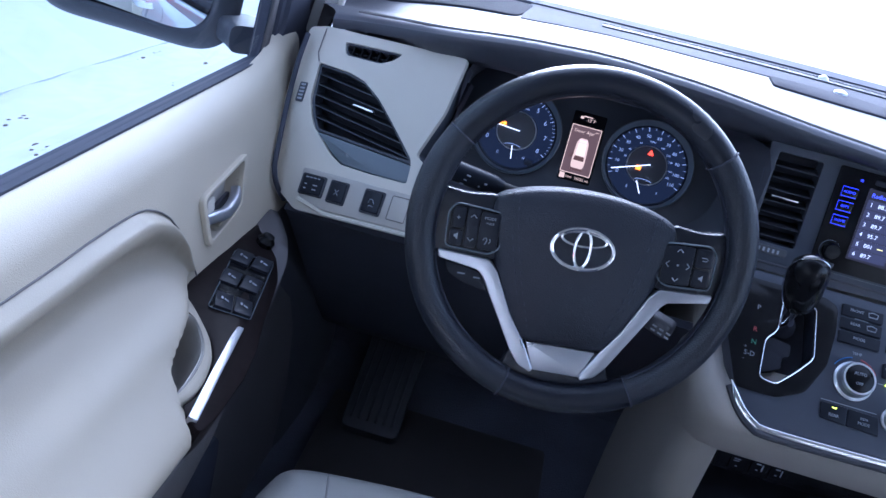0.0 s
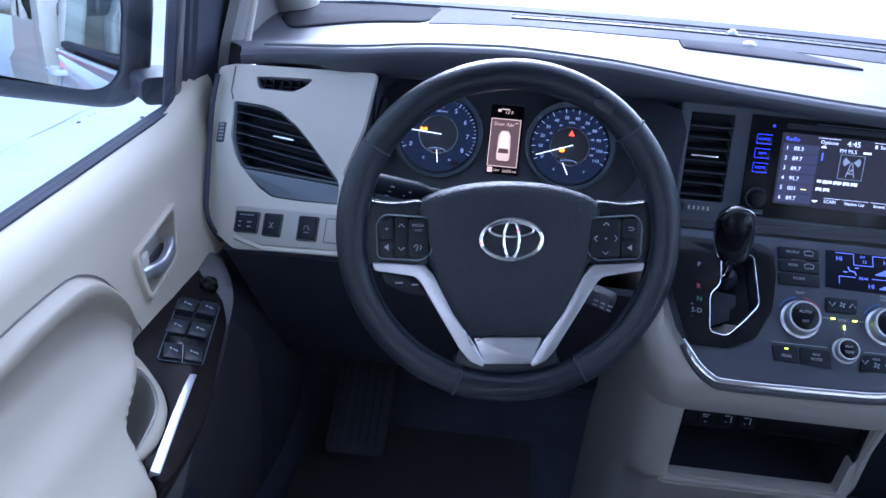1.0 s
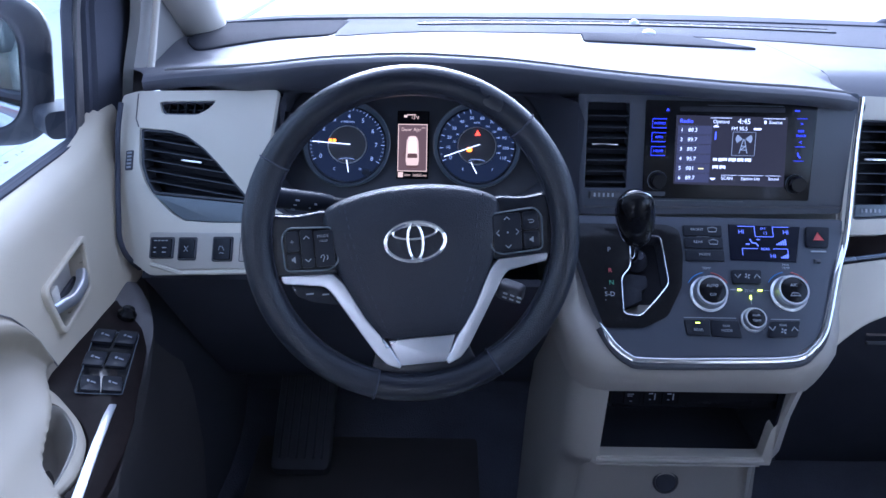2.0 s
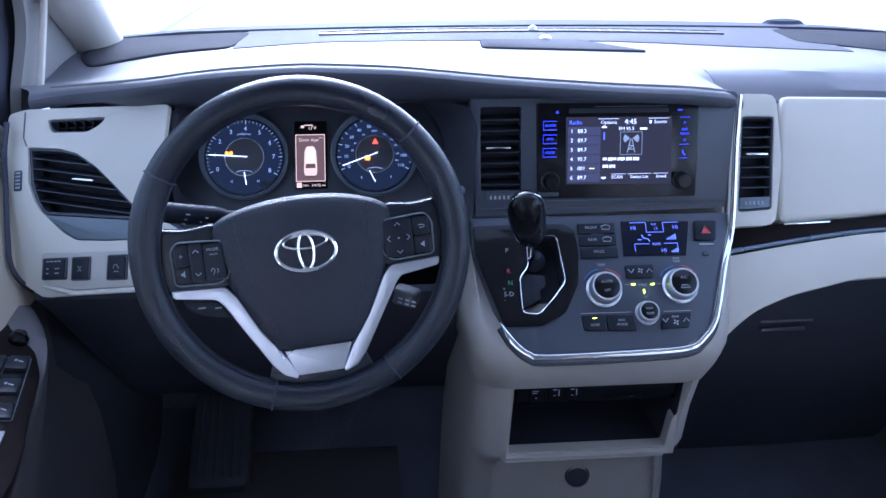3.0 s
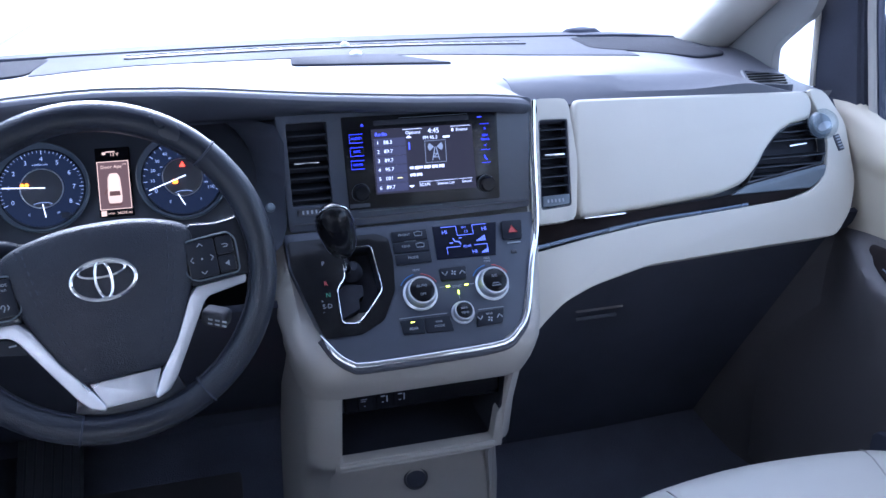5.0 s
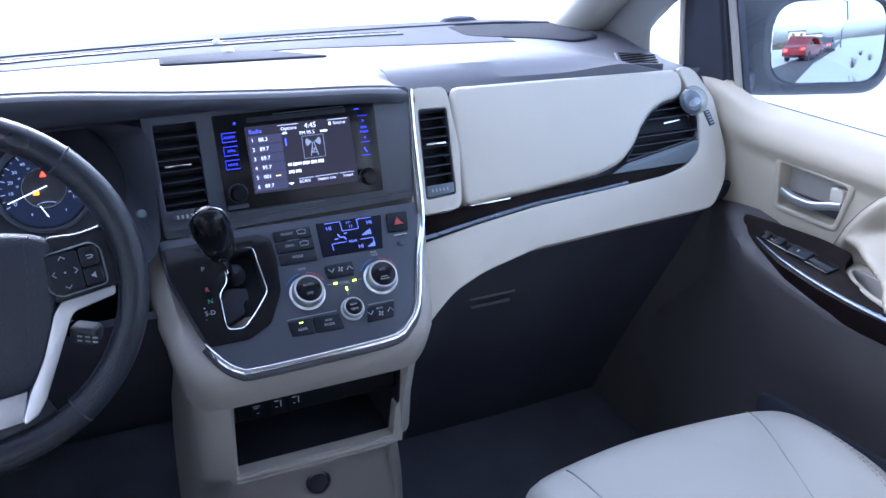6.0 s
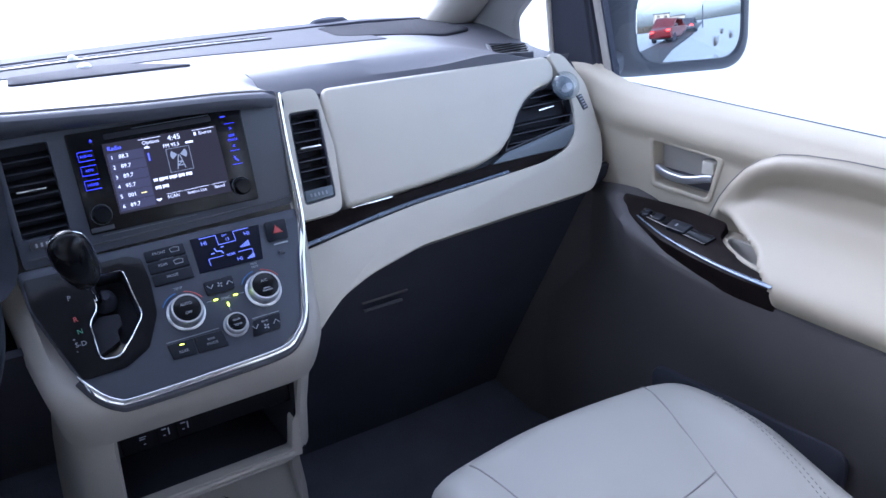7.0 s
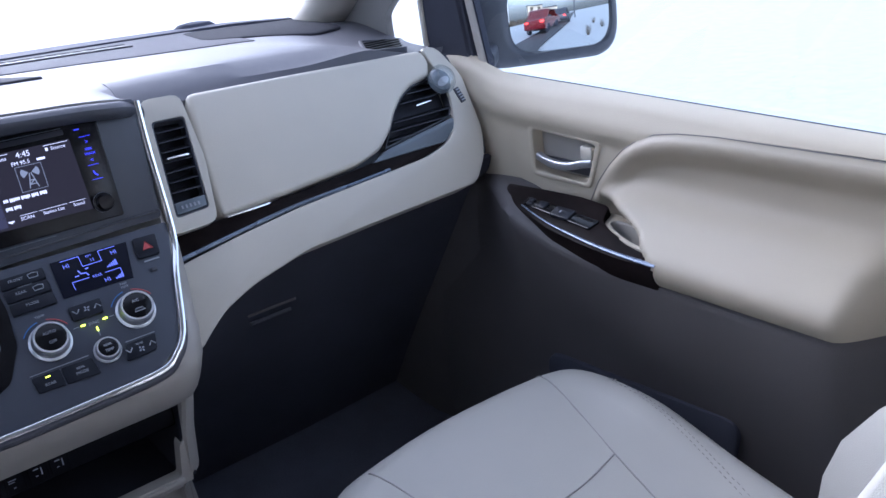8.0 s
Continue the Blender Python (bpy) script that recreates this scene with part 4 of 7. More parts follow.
def build_radio():
    r = thing("radio", "gloss black touch-screen radio in the dark stack", "radio")
    M = FACE_U @ pose(0, 0, 0.004)
    part("faceplate", slab(fillet([(-0.115, 0.062), (0.109, 0.060), (0.107, -0.067), (-0.113, -0.066)], 0.003), 0.012, 0.0015), PIANO, r, m=M)
    sc = part("screen", slab([(-0.075, 0.043), (0.070, 0.042), (0.072, -0.049), (-0.074, -0.047)], 0.001, 0, top=0.0008), SCREEN, r, "lit touch screen with station list", m=M)
    K = M @ pose(0, 0, 0.0012)
    for i in range(6):
        y = 0.024 - 0.0125 * i
        part("list_bar", slab(rect(-0.072, y - 0.0058, -0.0275, y + 0.0058), 0.0003, 0), SCREEN_ROW, sc, m=K)
    T = lambda x, y: K @ pose(x, y, 0.0003)
    words("Radio", 0.0076, UIBLUE, sc, T(-0.0705, 0.0355), align="LEFT")
    words("Options", 0.0066, UITEXT, sc, T(-0.0165, 0.0352))
    for x0, x1 in ((-0.031, -0.003), (0.038, 0.067)):
        part("tab_line", slab(rect(x0, 0.0398, x1, 0.0404), 0.0003, 0, top=0.0004), UITEXT, sc, m=K)
    words("4:45", 0.0098, UITEXT, sc, T(0.0135, 0.0358))
    words("Source", 0.0062, UITEXT, sc, T(0.0545, 0.0352))
    part("source_sign", slab(rect(0.0395, 0.0332, 0.0425, 0.0374, 0.0006), 0.0003, 0, top=0.0004), UITEXT, sc, m=K)
    for i, st in enumerate(("88.3", "89.7", "89.7", "95.7", "001", "89.7")):
        y = 0.024 - 0.0125 * i
        words(str(i + 1), 0.0070, UITEXT, sc, T(-0.067, y))
        words(st, 0.0072, UITEXT, sc, T(-0.0590, y), align="LEFT")
    part("list_mark", slab(rect(-0.0425, -0.0268, -0.0355, -0.0254), 0.0003, 0, top=0.0004), UIYELLOW, sc, m=K)
    part("scroll_bar", slab(rect(-0.0236, 0.012, -0.0218, 0.022), 0.0003, 0, top=0.0004), UIBLUE, sc, m=K)
    for y, q in ((0.028, 1), (-0.038, -1)):
        part("scroll_arrow", slab([(-0.0262, y), (-0.0192, y), (-0.0192, y + q * 0.0012), (-0.0222, y + q * 0.0030), (-0.0232, y + q * 0.0030), (-0.0262, y + q * 0.0012)][::q], 0.0003, 0, top=0.0004), UITEXT, sc, m=K)
    words("FM 95.5", 0.0066, UITEXT, sc, T(0.008, 0.0265))
    part("stereo_mark", slab(rect(0.0265, 0.0250, 0.0365, 0.0278, 0.0006), 0.0003, 0, top=0.0004), UITEXT, sc, m=K)
    # framed picture of a mast
    fx0, fx1, fy0, fy1 = -0.0005, 0.0300, -0.0085, 0.0225
    for x0, y0, x1, y1 in ((fx0, fy0, fx1, fy0 + 0.0006), (fx0, fy1 - 0.0006, fx1, fy1), (fx0, fy0, fx0 + 0.0006, fy1), (fx1 - 0.0006, fy0, fx1, fy1)):
        part("picture_edge", slab(rect(x0, y0, x1, y1), 0.0003, 0, top=0.0004), UIFAINT, sc, m=K)
    cx = 0.0148
    bm = bmesh.new()
    for p, q in (((cx - 0.0052, -0.0055), (cx - 0.0008, 0.013)), ((cx + 0.0052, -0.0055), (cx + 0.0008, 0.013)), ((cx - 0.0040, -0.001), (cx + 0.0040, -0.001)), ((cx - 0.0028, 0.004), (cx + 0.0028, 0.004)), ((cx - 0.0040, -0.001), (cx + 0.0028, 0.004))):
        tube([(*p, 0), (*q, 0)], 0.0006, n=4, bm=bm)
    part("mast_sign", bm, UIFAINT, sc, m=K)
    for k in (-1, 1):
        fan = [(cx + k * 0.0018, 0.0135)] + [(cx + k * (0.0018 + 0.0092 * math.cos(q)), 0.0135 + 0.0080 * math.sin(q)) for q in (-0.75, -0.4, 0.0, 0.4, 0.75)]
        part("wave_sign", slab(fan[::k], 0.0003, 0, top=0.0004), UIFAINT, sc, m=K)
    # two lines that name a show and a station: a plain bar for each letter
    rng = random.Random(3)
    for y0, y1, groups in ((-0.0162, -0.0118, (3, 6, 5, 4, 4)), (-0.0260, -0.0216, (4, 4))):
        x = -0.0240
        for g in groups:
            for k in range(g):
                w = rng.uniform(0.0017, 0.0024)
                part("letter_bar", slab(rect(x, y0 + rng.choice((0, 0, 0.0008)), x + w * 0.80, y1), 0.0003, 0, top=0.0004), UITEXT, sc, m=K)
                x += w
            x += 0.0014
    words("SCAN", 0.0060, UITEXT, sc, T(-0.004, -0.0385))
    words("Station List", 0.0056, UITEXT, sc, T(0.0270, -0.0386))
    words("Sound", 0.0056, UITEXT, sc, T(0.0575, -0.0384))
    for x0, x1 in ((-0.0120, 0.0085), (0.0105, 0.0440), (0.0465, 0.0670)):
        part("tab_line", slab(rect(x0, -0.0345, x1, -0.0340), 0.0003, 0, top=0.0004), UITEXT, sc, m=K)
    # keys either side, each with a fine blue outline
    for i, txt in enumerate(("AUDIO", "APPS", "HOME")):
        y = 0.032 - 0.018 * i
        k = part("key", slab(rect(-0.107, y - 0.007, -0.087, y + 0.007, 0.001), 0.002, 0.0004, top=0.001), PIANO, r, m=M)
        words(txt, 0.0047, KEYBLUE, k, M @ pose(-0.0965, y, 0.0014))
        part("key_outline", tube([(-0.0875, y + 0.0058, 0.0012), (-0.1058, y + 0.0058, 0.0012), (-0.1058, y - 0.0058, 0.0012), (-0.0875, y - 0.0058, 0.0012)], 0.00035, n=4), KEYBLUE, k, m=M)
    part("eject_mark", slab([(-0.0890, 0.0493), (-0.0850, 0.0493), (-0.0870, 0.0515)], 0.0003, 0, top=0.0010), KEYBLUE, r, m=M)
    part("eject_line", slab(rect(-0.0890, 0.0480, -0.0850, 0.0486), 0.0003, 0, top=0.0010), KEYBLUE, r, m=M)
    for txt, sz, y in ((">", 0.0070, 0.0335), ("SEEK", 0.0042, 0.0245), ("TRACK", 0.0042, 0.0185), ("<", 0.0070, 0.0100)):
        words(txt, sz, KEYBLUE, r, M @ pose(0.089, y, 0.0008))
    for y in (0.0405, 0.0040, -0.0145):
        part("key_line", slab(rect(0.0820, y, 0.0955, y + 0.0005), 0.0003, 0, top=0.0010), KEYBLUE, r, m=M)
    part("power_mark", slab(rect(0.0785, 0.0500, 0.0850, 0.0514, 0.0004), 0.0003, 0, top=0.0010), KEYBLUE, r, m=M)
    tube_p = [(0.0865, -0.0035, 0.001), (0.0875, -0.0075, 0.001), (0.0905, -0.0100, 0.001)]
    part("phone_mark", tube(tube_p, 0.0009, n=5), KEYBLUE, r, m=M)
    part("disc_slot", slab(rect(-0.071, 0.0480, 0.066, 0.0545, 0.002), 0.003, 0.0006, top=0.001), PIT, r, "black disc slot", m=M)
    part("slot_edge", slab(rect(-0.035, 0.0560, 0.064, 0.0566), 0.002, 0.0002, top=0.0012), STEELBLUE, r, m=M)
    for x, y in ((-0.0955, -0.0425), (0.0865, -0.0445)):
        k = part("knob", lathe([(0.0125, 0), (0.0125, 0.003), (0.0105, 0.004), (0.0102, 0.013), (0.0090, 0.0148), (0.0005, 0.015)], 28), PIANO, r, "round black knob", m=M @ pose(x, y, 0))
        part("knob_ring", lathe([(0.0128, 0.0002), (0.0128, 0.0018), (0.0118, 0.0022), (0.0112, 0.0002)], 28), STEELBLUE, k, m=M @ pose(x, y, 0))
    part("foot_line", slab(rect(-0.100, -0.0695, 0.020, -0.0688), 0.002, 0.0002, top=0.0002), STEELBLUE, r, m=M)
    part("usb_flap", slab(rect(-0.112, -0.063, -0.084, -0.0575, 0.001), 0.003, 0.0005, top=0.0012), CHARCOAL, r, m=M)


def knob(parent, x, y, r, h, print_lines, group_label):
    M = FACE_S @ pose(x, y, 0.0)
    part("collar", lathe([(r * 1.18, 0), (r * 1.18, 0.002), (r * 1.08, 0.0035), (r * 1.02, 0.0035)], 36), RIMMETAL, parent, "chrome collar", m=M)
    k = part("dial", lathe([(r * 1.04, 0.001), (r * 1.04, h * 0.55), (r * 0.98, h * 0.75), (r * 0.93, h * 0.8)], 40), SILVER, parent, group_label, m=M)
    part("chrome_rim", lathe([(r * 0.99, h * 0.6), (r * 1.0, h * 0.86), (r * 0.95, h), (r * 0.84, h * 1.0), (r * 0.83, h * 0.9)], 40), RIMMETAL, k, "polished rim", m=M)
    part("cap", lathe([(r * 0.86, h * 0.6), (r * 0.86, h * 0.93), (r * 0.80, h * 0.97), (0.0005, h * 0.99)], 32), PIANO, k, "dark cap", m=M)
    for txt, dy, sz in print_lines:
        words(txt, sz, INK, k, M @ pose(0, dy, h + 0.0004))


def fan_sign(parent, m, x, y, h):
    """Four small fan blades."""
    for k in range(4):
        part("fan_blade", slab([(0.0004, 0.0003), (0.0034, 0.0006), (0.0036, 0.0024), (0.0012, 0.0022)], 0.0003, 0, top=0.0003), INK, parent, m=m @ pose(x, y, h, 0, 0, 90 * k))


def build_climate():
    c = thing("climate_panel", "dark climate control panel with chrome-ringed knobs", "climate control")
    M = FACE_S @ pose(0, 0, 0.001)
    d = part("display", slab([(0.022, 0.098), (0.117, 0.096), (0.106, 0.046), (0.020, 0.048)], 0.004, 0.0008, top=0.0012), LCD, c, "dark display with blue signs", m=M)
    K = M @ pose(0, 0, 0.0016)
    words("HI", 0.0082, LCDBLUE, d, K @ pose(0.0375, 0.087, 0))
    words("HI", 0.0082, LCDBLUE, d, K @ pose(0.0965, 0.087, 0))
    words("HI", 0.0080, LCDBLUE, d, K @ pose(0.076, 0.0535, 0))
    words("EXT", 0.004, LCDBLUE, d, K @ pose(0.067, 0.092, 0))
    words("13", 0.006, LCDBLUE, d, K @ pose(0.069, 0.0855, 0))
    words("REAR", 0.005, LCDBLUE, d, K @ pose(0.067, 0.063, 0))
    bars([(0.033, 0.0945, 0.055, 0.0953), (0.055, 0.0805, 0.0558, 0.0953), (0.055, 0.0800, 0.079, 0.0808), (0.079, 0.0805, 0.0798, 0.0945), (0.079, 0.094, 0.101, 0.0948),
          (0.036, 0.0632, 0.057, 0.0640), (0.036, 0.0535, 0.0368, 0.0640), (0.077, 0.0632, 0.096, 0.0640), (0.0955, 0.0525, 0.0963, 0.0640)], LCDBLUE, d, K, "frame_line")
    bars([(0.082 + 0.0028 * i, 0.0690, 0.0840 + 0.0028 * i, 0.0710 + 0.0015 * i) for i in range(5)] +
         [(0.086 + 0.0026 * i, 0.0505, 0.0880 + 0.0026 * i, 0.0525 + 0.0014 * i) for i in range(4)], LCDBLUE, d, K, "fan_bars")
    bm = bmesh.new()
    tube([(0.048, 0.077, 0), (0.050, 0.072, 0), (0.056, 0.071, 0), (0.058, 0.067, 0)], 0.0009, n=4, bm=bm)
    tube([(0.042, 0.070, 0), (0.047, 0.070, 0)], 0.0008, n=4, bm=bm)
    tube([(0.057, 0.0765, 0), (0.061, 0.0765, 0)], 0.0008, n=4, bm=bm)
    part("airflow_sign", bm, LCDBLUE, d, m=K)
    for i, txt in enumerate(("FRONT", "REAR", "MODE")):
        y = 0.088 - 0.0175 * i
        k = part("button", slab(rect(-0.039, y - 0.0075, 0.012, y + 0.0075, 0.0015), 0.004, 0.001, top=0.0022), SWITCHGEAR, c, m=M)
        words(txt, 0.0052, INK, k, M @ pose(-0.021 if i < 2 else -0.014, y + 0.001, 0.0026))
        if i < 2:
            part("screen_sign", tube([(-0.006, y - 0.002, 0.0028), (-0.007, y + 0.003, 0.0028), (-0.001, y + 0.0045, 0.0028), (0.005, y + 0.003, 0.0028), (0.004, y - 0.002, 0.0028)], 0.0007, True, n=4), INK, k, m=M)
    bars([(-0.022, 0.0795, -0.005, 0.0802)], INK, c, M, "line")
    h = part("hazard_button", slab(fillet([(0.124, 0.096), (0.155, 0.095), (0.150, 0.066), (0.121, 0.067)], 0.003), 0.004, 0.001, top=0.003), SWITCHGEAR, c, "dark hazard button with red triangle", m=M)
    part("triangle", tube([(0.1315, 0.0765, 0.0034), (0.1440, 0.0765, 0.0034), (0.1377, 0.087, 0.0034)], 0.0012, True, n=4), REDINK, h, m=M)
    part("triangle_fill", slab([(0.1315, 0.0765), (0.1440, 0.0765), (0.1377, 0.087)], 0.0004, 0, top=0.0034), REDINK, h, m=M)
    bars([(0.127, 0.0605, 0.147, 0.0625)], INK, c, M, "lamp_bar")
    part("sensor_dot", slab(rect(0.130, 0.0455, 0.138, 0.0505, 0.001), 0.002, 0.0005, top=0.0015), BLACK, c, m=M)
    knob(c, -0.013, 0.001, 0.0205, 0.018, (("AUTO", 0.0055, 0.0054), ("OFF", -0.0065, 0.0050)), "satin silver temperature dial")
    knob(c, 0.091, 0.003, 0.0205, 0.018, (("A/C", 0.0060, 0.0054),), "satin silver temperature dial")
    part("recirculate_sign", tube([(0.0845, -0.0055, 0.0190), (0.087, -0.0020, 0.0190), (0.0945, -0.0020, 0.0190), (0.0975, -0.0055, 0.0190)], 0.0008, True, n=4), INK, c, m=M)
    knob(c, 0.0410, -0.0330, 0.0138, 0.012, (("REAR", 0.003, 0.0040), ("TEMP", -0.0040, 0.0046)), "satin silver rear dial")
    # coloured arcs over the dials
    for cx, cy in ((-0.013, 0.001), (0.091, 0.003)):
        for lo, hi, mt in ((100, 150, BLUEINK), (30, 80, REDINK)):
            part("arc", tube([(cx + 0.029 * math.cos(radians(a)), cy + 0.029 * math.sin(radians(a)), 0.0006) for a in range(lo, hi + 1, 5)], 0.0007, n=4), mt, c, m=M)
    words("TEMP", 0.0048, INK, c, M @ pose(-0.013, 0.0355, 0.0006))
    words("PASS", 0.0042, INK, c, M @ pose(0.091, 0.042, 0.0006))
    words("TEMP", 0.0042, INK, c, M @ pose(0.091, 0.0375, 0.0006))
    f = part("fan_rocker", slab(fillet([(0.019, 0.034), (0.058, 0.034), (0.056, 0.015), (0.019, 0.015)], 0.003), 0.004, 0.001, top=0.0025), SWITCHGEAR, c, m=M)
    for x, s in ((0.026, -1), (0.051, 1)):
        part("arrow", tube([(x - 0.004, 0.025 - s * 0.0025, 0.003), (x, 0.025 + s * 0.0025, 0.003), (x + 0.004, 0.025 - s * 0.0025, 0.003)], 0.0008, n=4), INK, f, m=M)
    fan_sign(f, M, 0.0385, 0.025, 0.003)
    words("SYNC", 0.0052, INK, c, M @ pose(0.040, 0.0055, 0.0006))
    for x0, y0, x1, y1 in ((0.0245, 0.0060, 0.0300, 0.0078), (0.0510, 0.0056, 0.0565, 0.0074), (0.0397, -0.0060, 0.0415, -0.0005), (-0.0340, -0.0392, -0.0280, -0.0372)):
        part("led", slab(rect(x0, y0, x1, y1, 0.0006), 0.001, 0.0002, top=0.0012), LED, c, "lit yellow-green led", m=M)
    for stroke in ((0.0155, 0.0065, 0.0225, 0.0072), (0.0590, 0.0062, 0.0650, 0.0069), (0.0402, -0.0125, 0.0409, -0.0065), (-0.048, -0.0315, 0.019, -0.0307), (0.0630, -0.0322, 0.100, -0.0314)):
        bars([stroke], INK, c, M, "line")
    b = part("rear_button", slab(fillet([(-0.048, -0.034), (-0.016, -0.034), (-0.016, -0.0555), (-0.046, -0.054)], 0.002), 0.004, 0.0008, top=0.0012), SWITCHGEAR, c, m=M)
    words("REAR", 0.0052, INK, b, M @ pose(-0.031, -0.0475, 0.0018))
    b = part("mode_button", slab(fillet([(-0.0145, -0.034), (0.021, -0.035), (0.024, -0.057), (-0.0145, -0.0555)], 0.002), 0.004, 0.0008, top=0.0012), SWITCHGEAR, c, m=M)
    words("REAR", 0.0040, INK, b, M @ pose(0.005, -0.0420, 0.0018))
    words("MODE", 0.0050, INK, b, M @ pose(0.005, -0.0480, 0.0018))
    f = part("rear_fan_rocker", slab(fillet([(0.062, -0.035), (0.100, -0.034), (0.094, -0.055), (0.056, -0.056)], 0.003), 0.004, 0.001, top=0.0020), SWITCHGEAR, c, m=M)
    for x, s in ((0.063, -1), (0.091, 1)):
        part("arrow", tube([(x - 0.004, -0.0445 - s * 0.0025, 0.0024), (x, -0.0445 + s * 0.0025, 0.0024), (x + 0.004, -0.0445 - s * 0.0025, 0.0024)], 0.0008, n=4), INK, f, m=M)
    words("REAR", 0.0040, INK, f, M @ pose(0.077, -0.0400, 0.0024))
    fan_sign(f, M, 0.077, -0.0475, 0.0022)


def build_gear_selector():
    g = thing("gear_selector", "gear lever with gloss black knob in chromed gate", "gear lever")
    M = FACE_S
    plate = [(-0.183, 0.096), (-0.060, 0.096), (-0.044, 0.088), (-0.042, 0.055), (-0.047, 0.010), (-0.068, -0.030), (-0.100, -0.046), (-0.150, -0.046), (-0.170, 0.016), (-0.182, 0.057)]
    part("gate_plate", slab(fillet(plate, 0.006), 0.006, 0.0015, holes=[fillet(GATE, 0.006)], top=0.0025), PIANO, g, "gloss black gate plate", m=M)
    part("gate_ring", tube([(x, y, 0.003) for x, y in fillet(GATE, 0.007, 4)], 0.0009, True, n=8, up=(0, 0, 1)), CHROME, g, "chrome gate outline", m=M)
    part("gate_well", slab(rect(-0.150, -0.062, -0.045, 0.090, 0.004), 0.004, 0, top=-0.033), PIT, g, m=M)
    part("well_wall", slab(fillet([(-0.135, 0.085), (-0.055, 0.085), (-0.058, -0.02), (-0.108, -0.036), (-0.133, -0.030)], 0.006), 0.03, 0,
                           holes=[fillet(GATE, 0.006)], top=-0.004), PIT, g, m=M)
    part("gate_step", slab(fillet([(-0.113, 0.031), (-0.088, 0.028), (-0.088, 0.012), (-0.096, 0.008), (-0.096, -0.006), (-0.127, -0.020), (-0.127, 0.018)], 0.003), 0.02, 0.001, top=-0.012), PIT, g, m=M)
    base, head = M @ Vector((-0.100, 0.050, -0.03)), Vector((-0.100, 0.140, 0.751))
    part("shaft", tube([base, base.lerp(head, 0.5), head], 0.0055, n=12), CHROME, g, "chromed shaft")
    part("gaiter", lathe([(0.016, 0.0), (0.013, 0.010), (0.008, 0.018), (0.006, 0.022)], 20), PIT, g, m=M @ pose(-0.099, 0.052, -0.022))
    prof = [(0.0005, -0.007), (0.009, -0.006), (0.0140, 0.000), (0.0172, 0.010), (0.0194, 0.024), (0.0202, 0.038), (0.0196, 0.050), (0.0176, 0.059), (0.0125, 0.0655), (0.006, 0.0685), (0.0005, 0.0693)]
    bm = lathe(prof, 28)
    for v in bm.verts:
        v.co.x *= 1.10
        v.co.y *= 0.95
        v.co.z *= 1.18
    axis = (head - base).normalized()
    tilt = Matrix.Translation(head - axis * 0.004) @ Vector((0, 0, 1)).rotation_difference(Vector((axis.x, axis.y * 0.45, axis.z)).normalized()).to_matrix().to_4x4()
    part("knob", bm, PIANO, g, "gloss black egg-shaped knob", m=tilt)
    side = [(r * 1.125, 0.0, h * 1.19) for r, h in prof[2:-1]] + [(-r * 1.125, 0.0, h * 1.19) for r, h in prof[-2:1:-1]]
    part("knob_band", tube(smooth_path(side, 3), 0.0009, n=6, up=(0, 1, 0)), CHROME, g, "thin chrome band", m=tilt)
    part("knob_collar", lathe([(0.0098, -0.006), (0.0104, -0.002), (0.0106, 0.004), (0.0100, 0.006)], 24), CHROME, g, m=tilt)
    part("release_button", box((0.004, 0.012, 0.018), bev=0.0018), PIANO, g, m=tilt @ pose(-0.0185, 0, 0.042, 0, 8, 0))
    P = M @ pose(0, 0, 0.003)
    words("P", 0.0088, INK, g, P @ pose(-0.139, 0.059, 0))
    words("R", 0.0088, REDINK, g, P @ pose(-0.139, 0.030, 0))
    words("N", 0.0088, GREENINK, g, P @ pose(-0.138, 0.0135, 0))
    words("S-D", 0.0088, INK, g, P @ pose(-0.141, -0.002, 0))
    words("+", 0.006, INK, g, P @ pose(-0.147, 0.0055, 0))
    words("-", 0.006, INK, g, P @ pose(-0.147, -0.0095, 0))


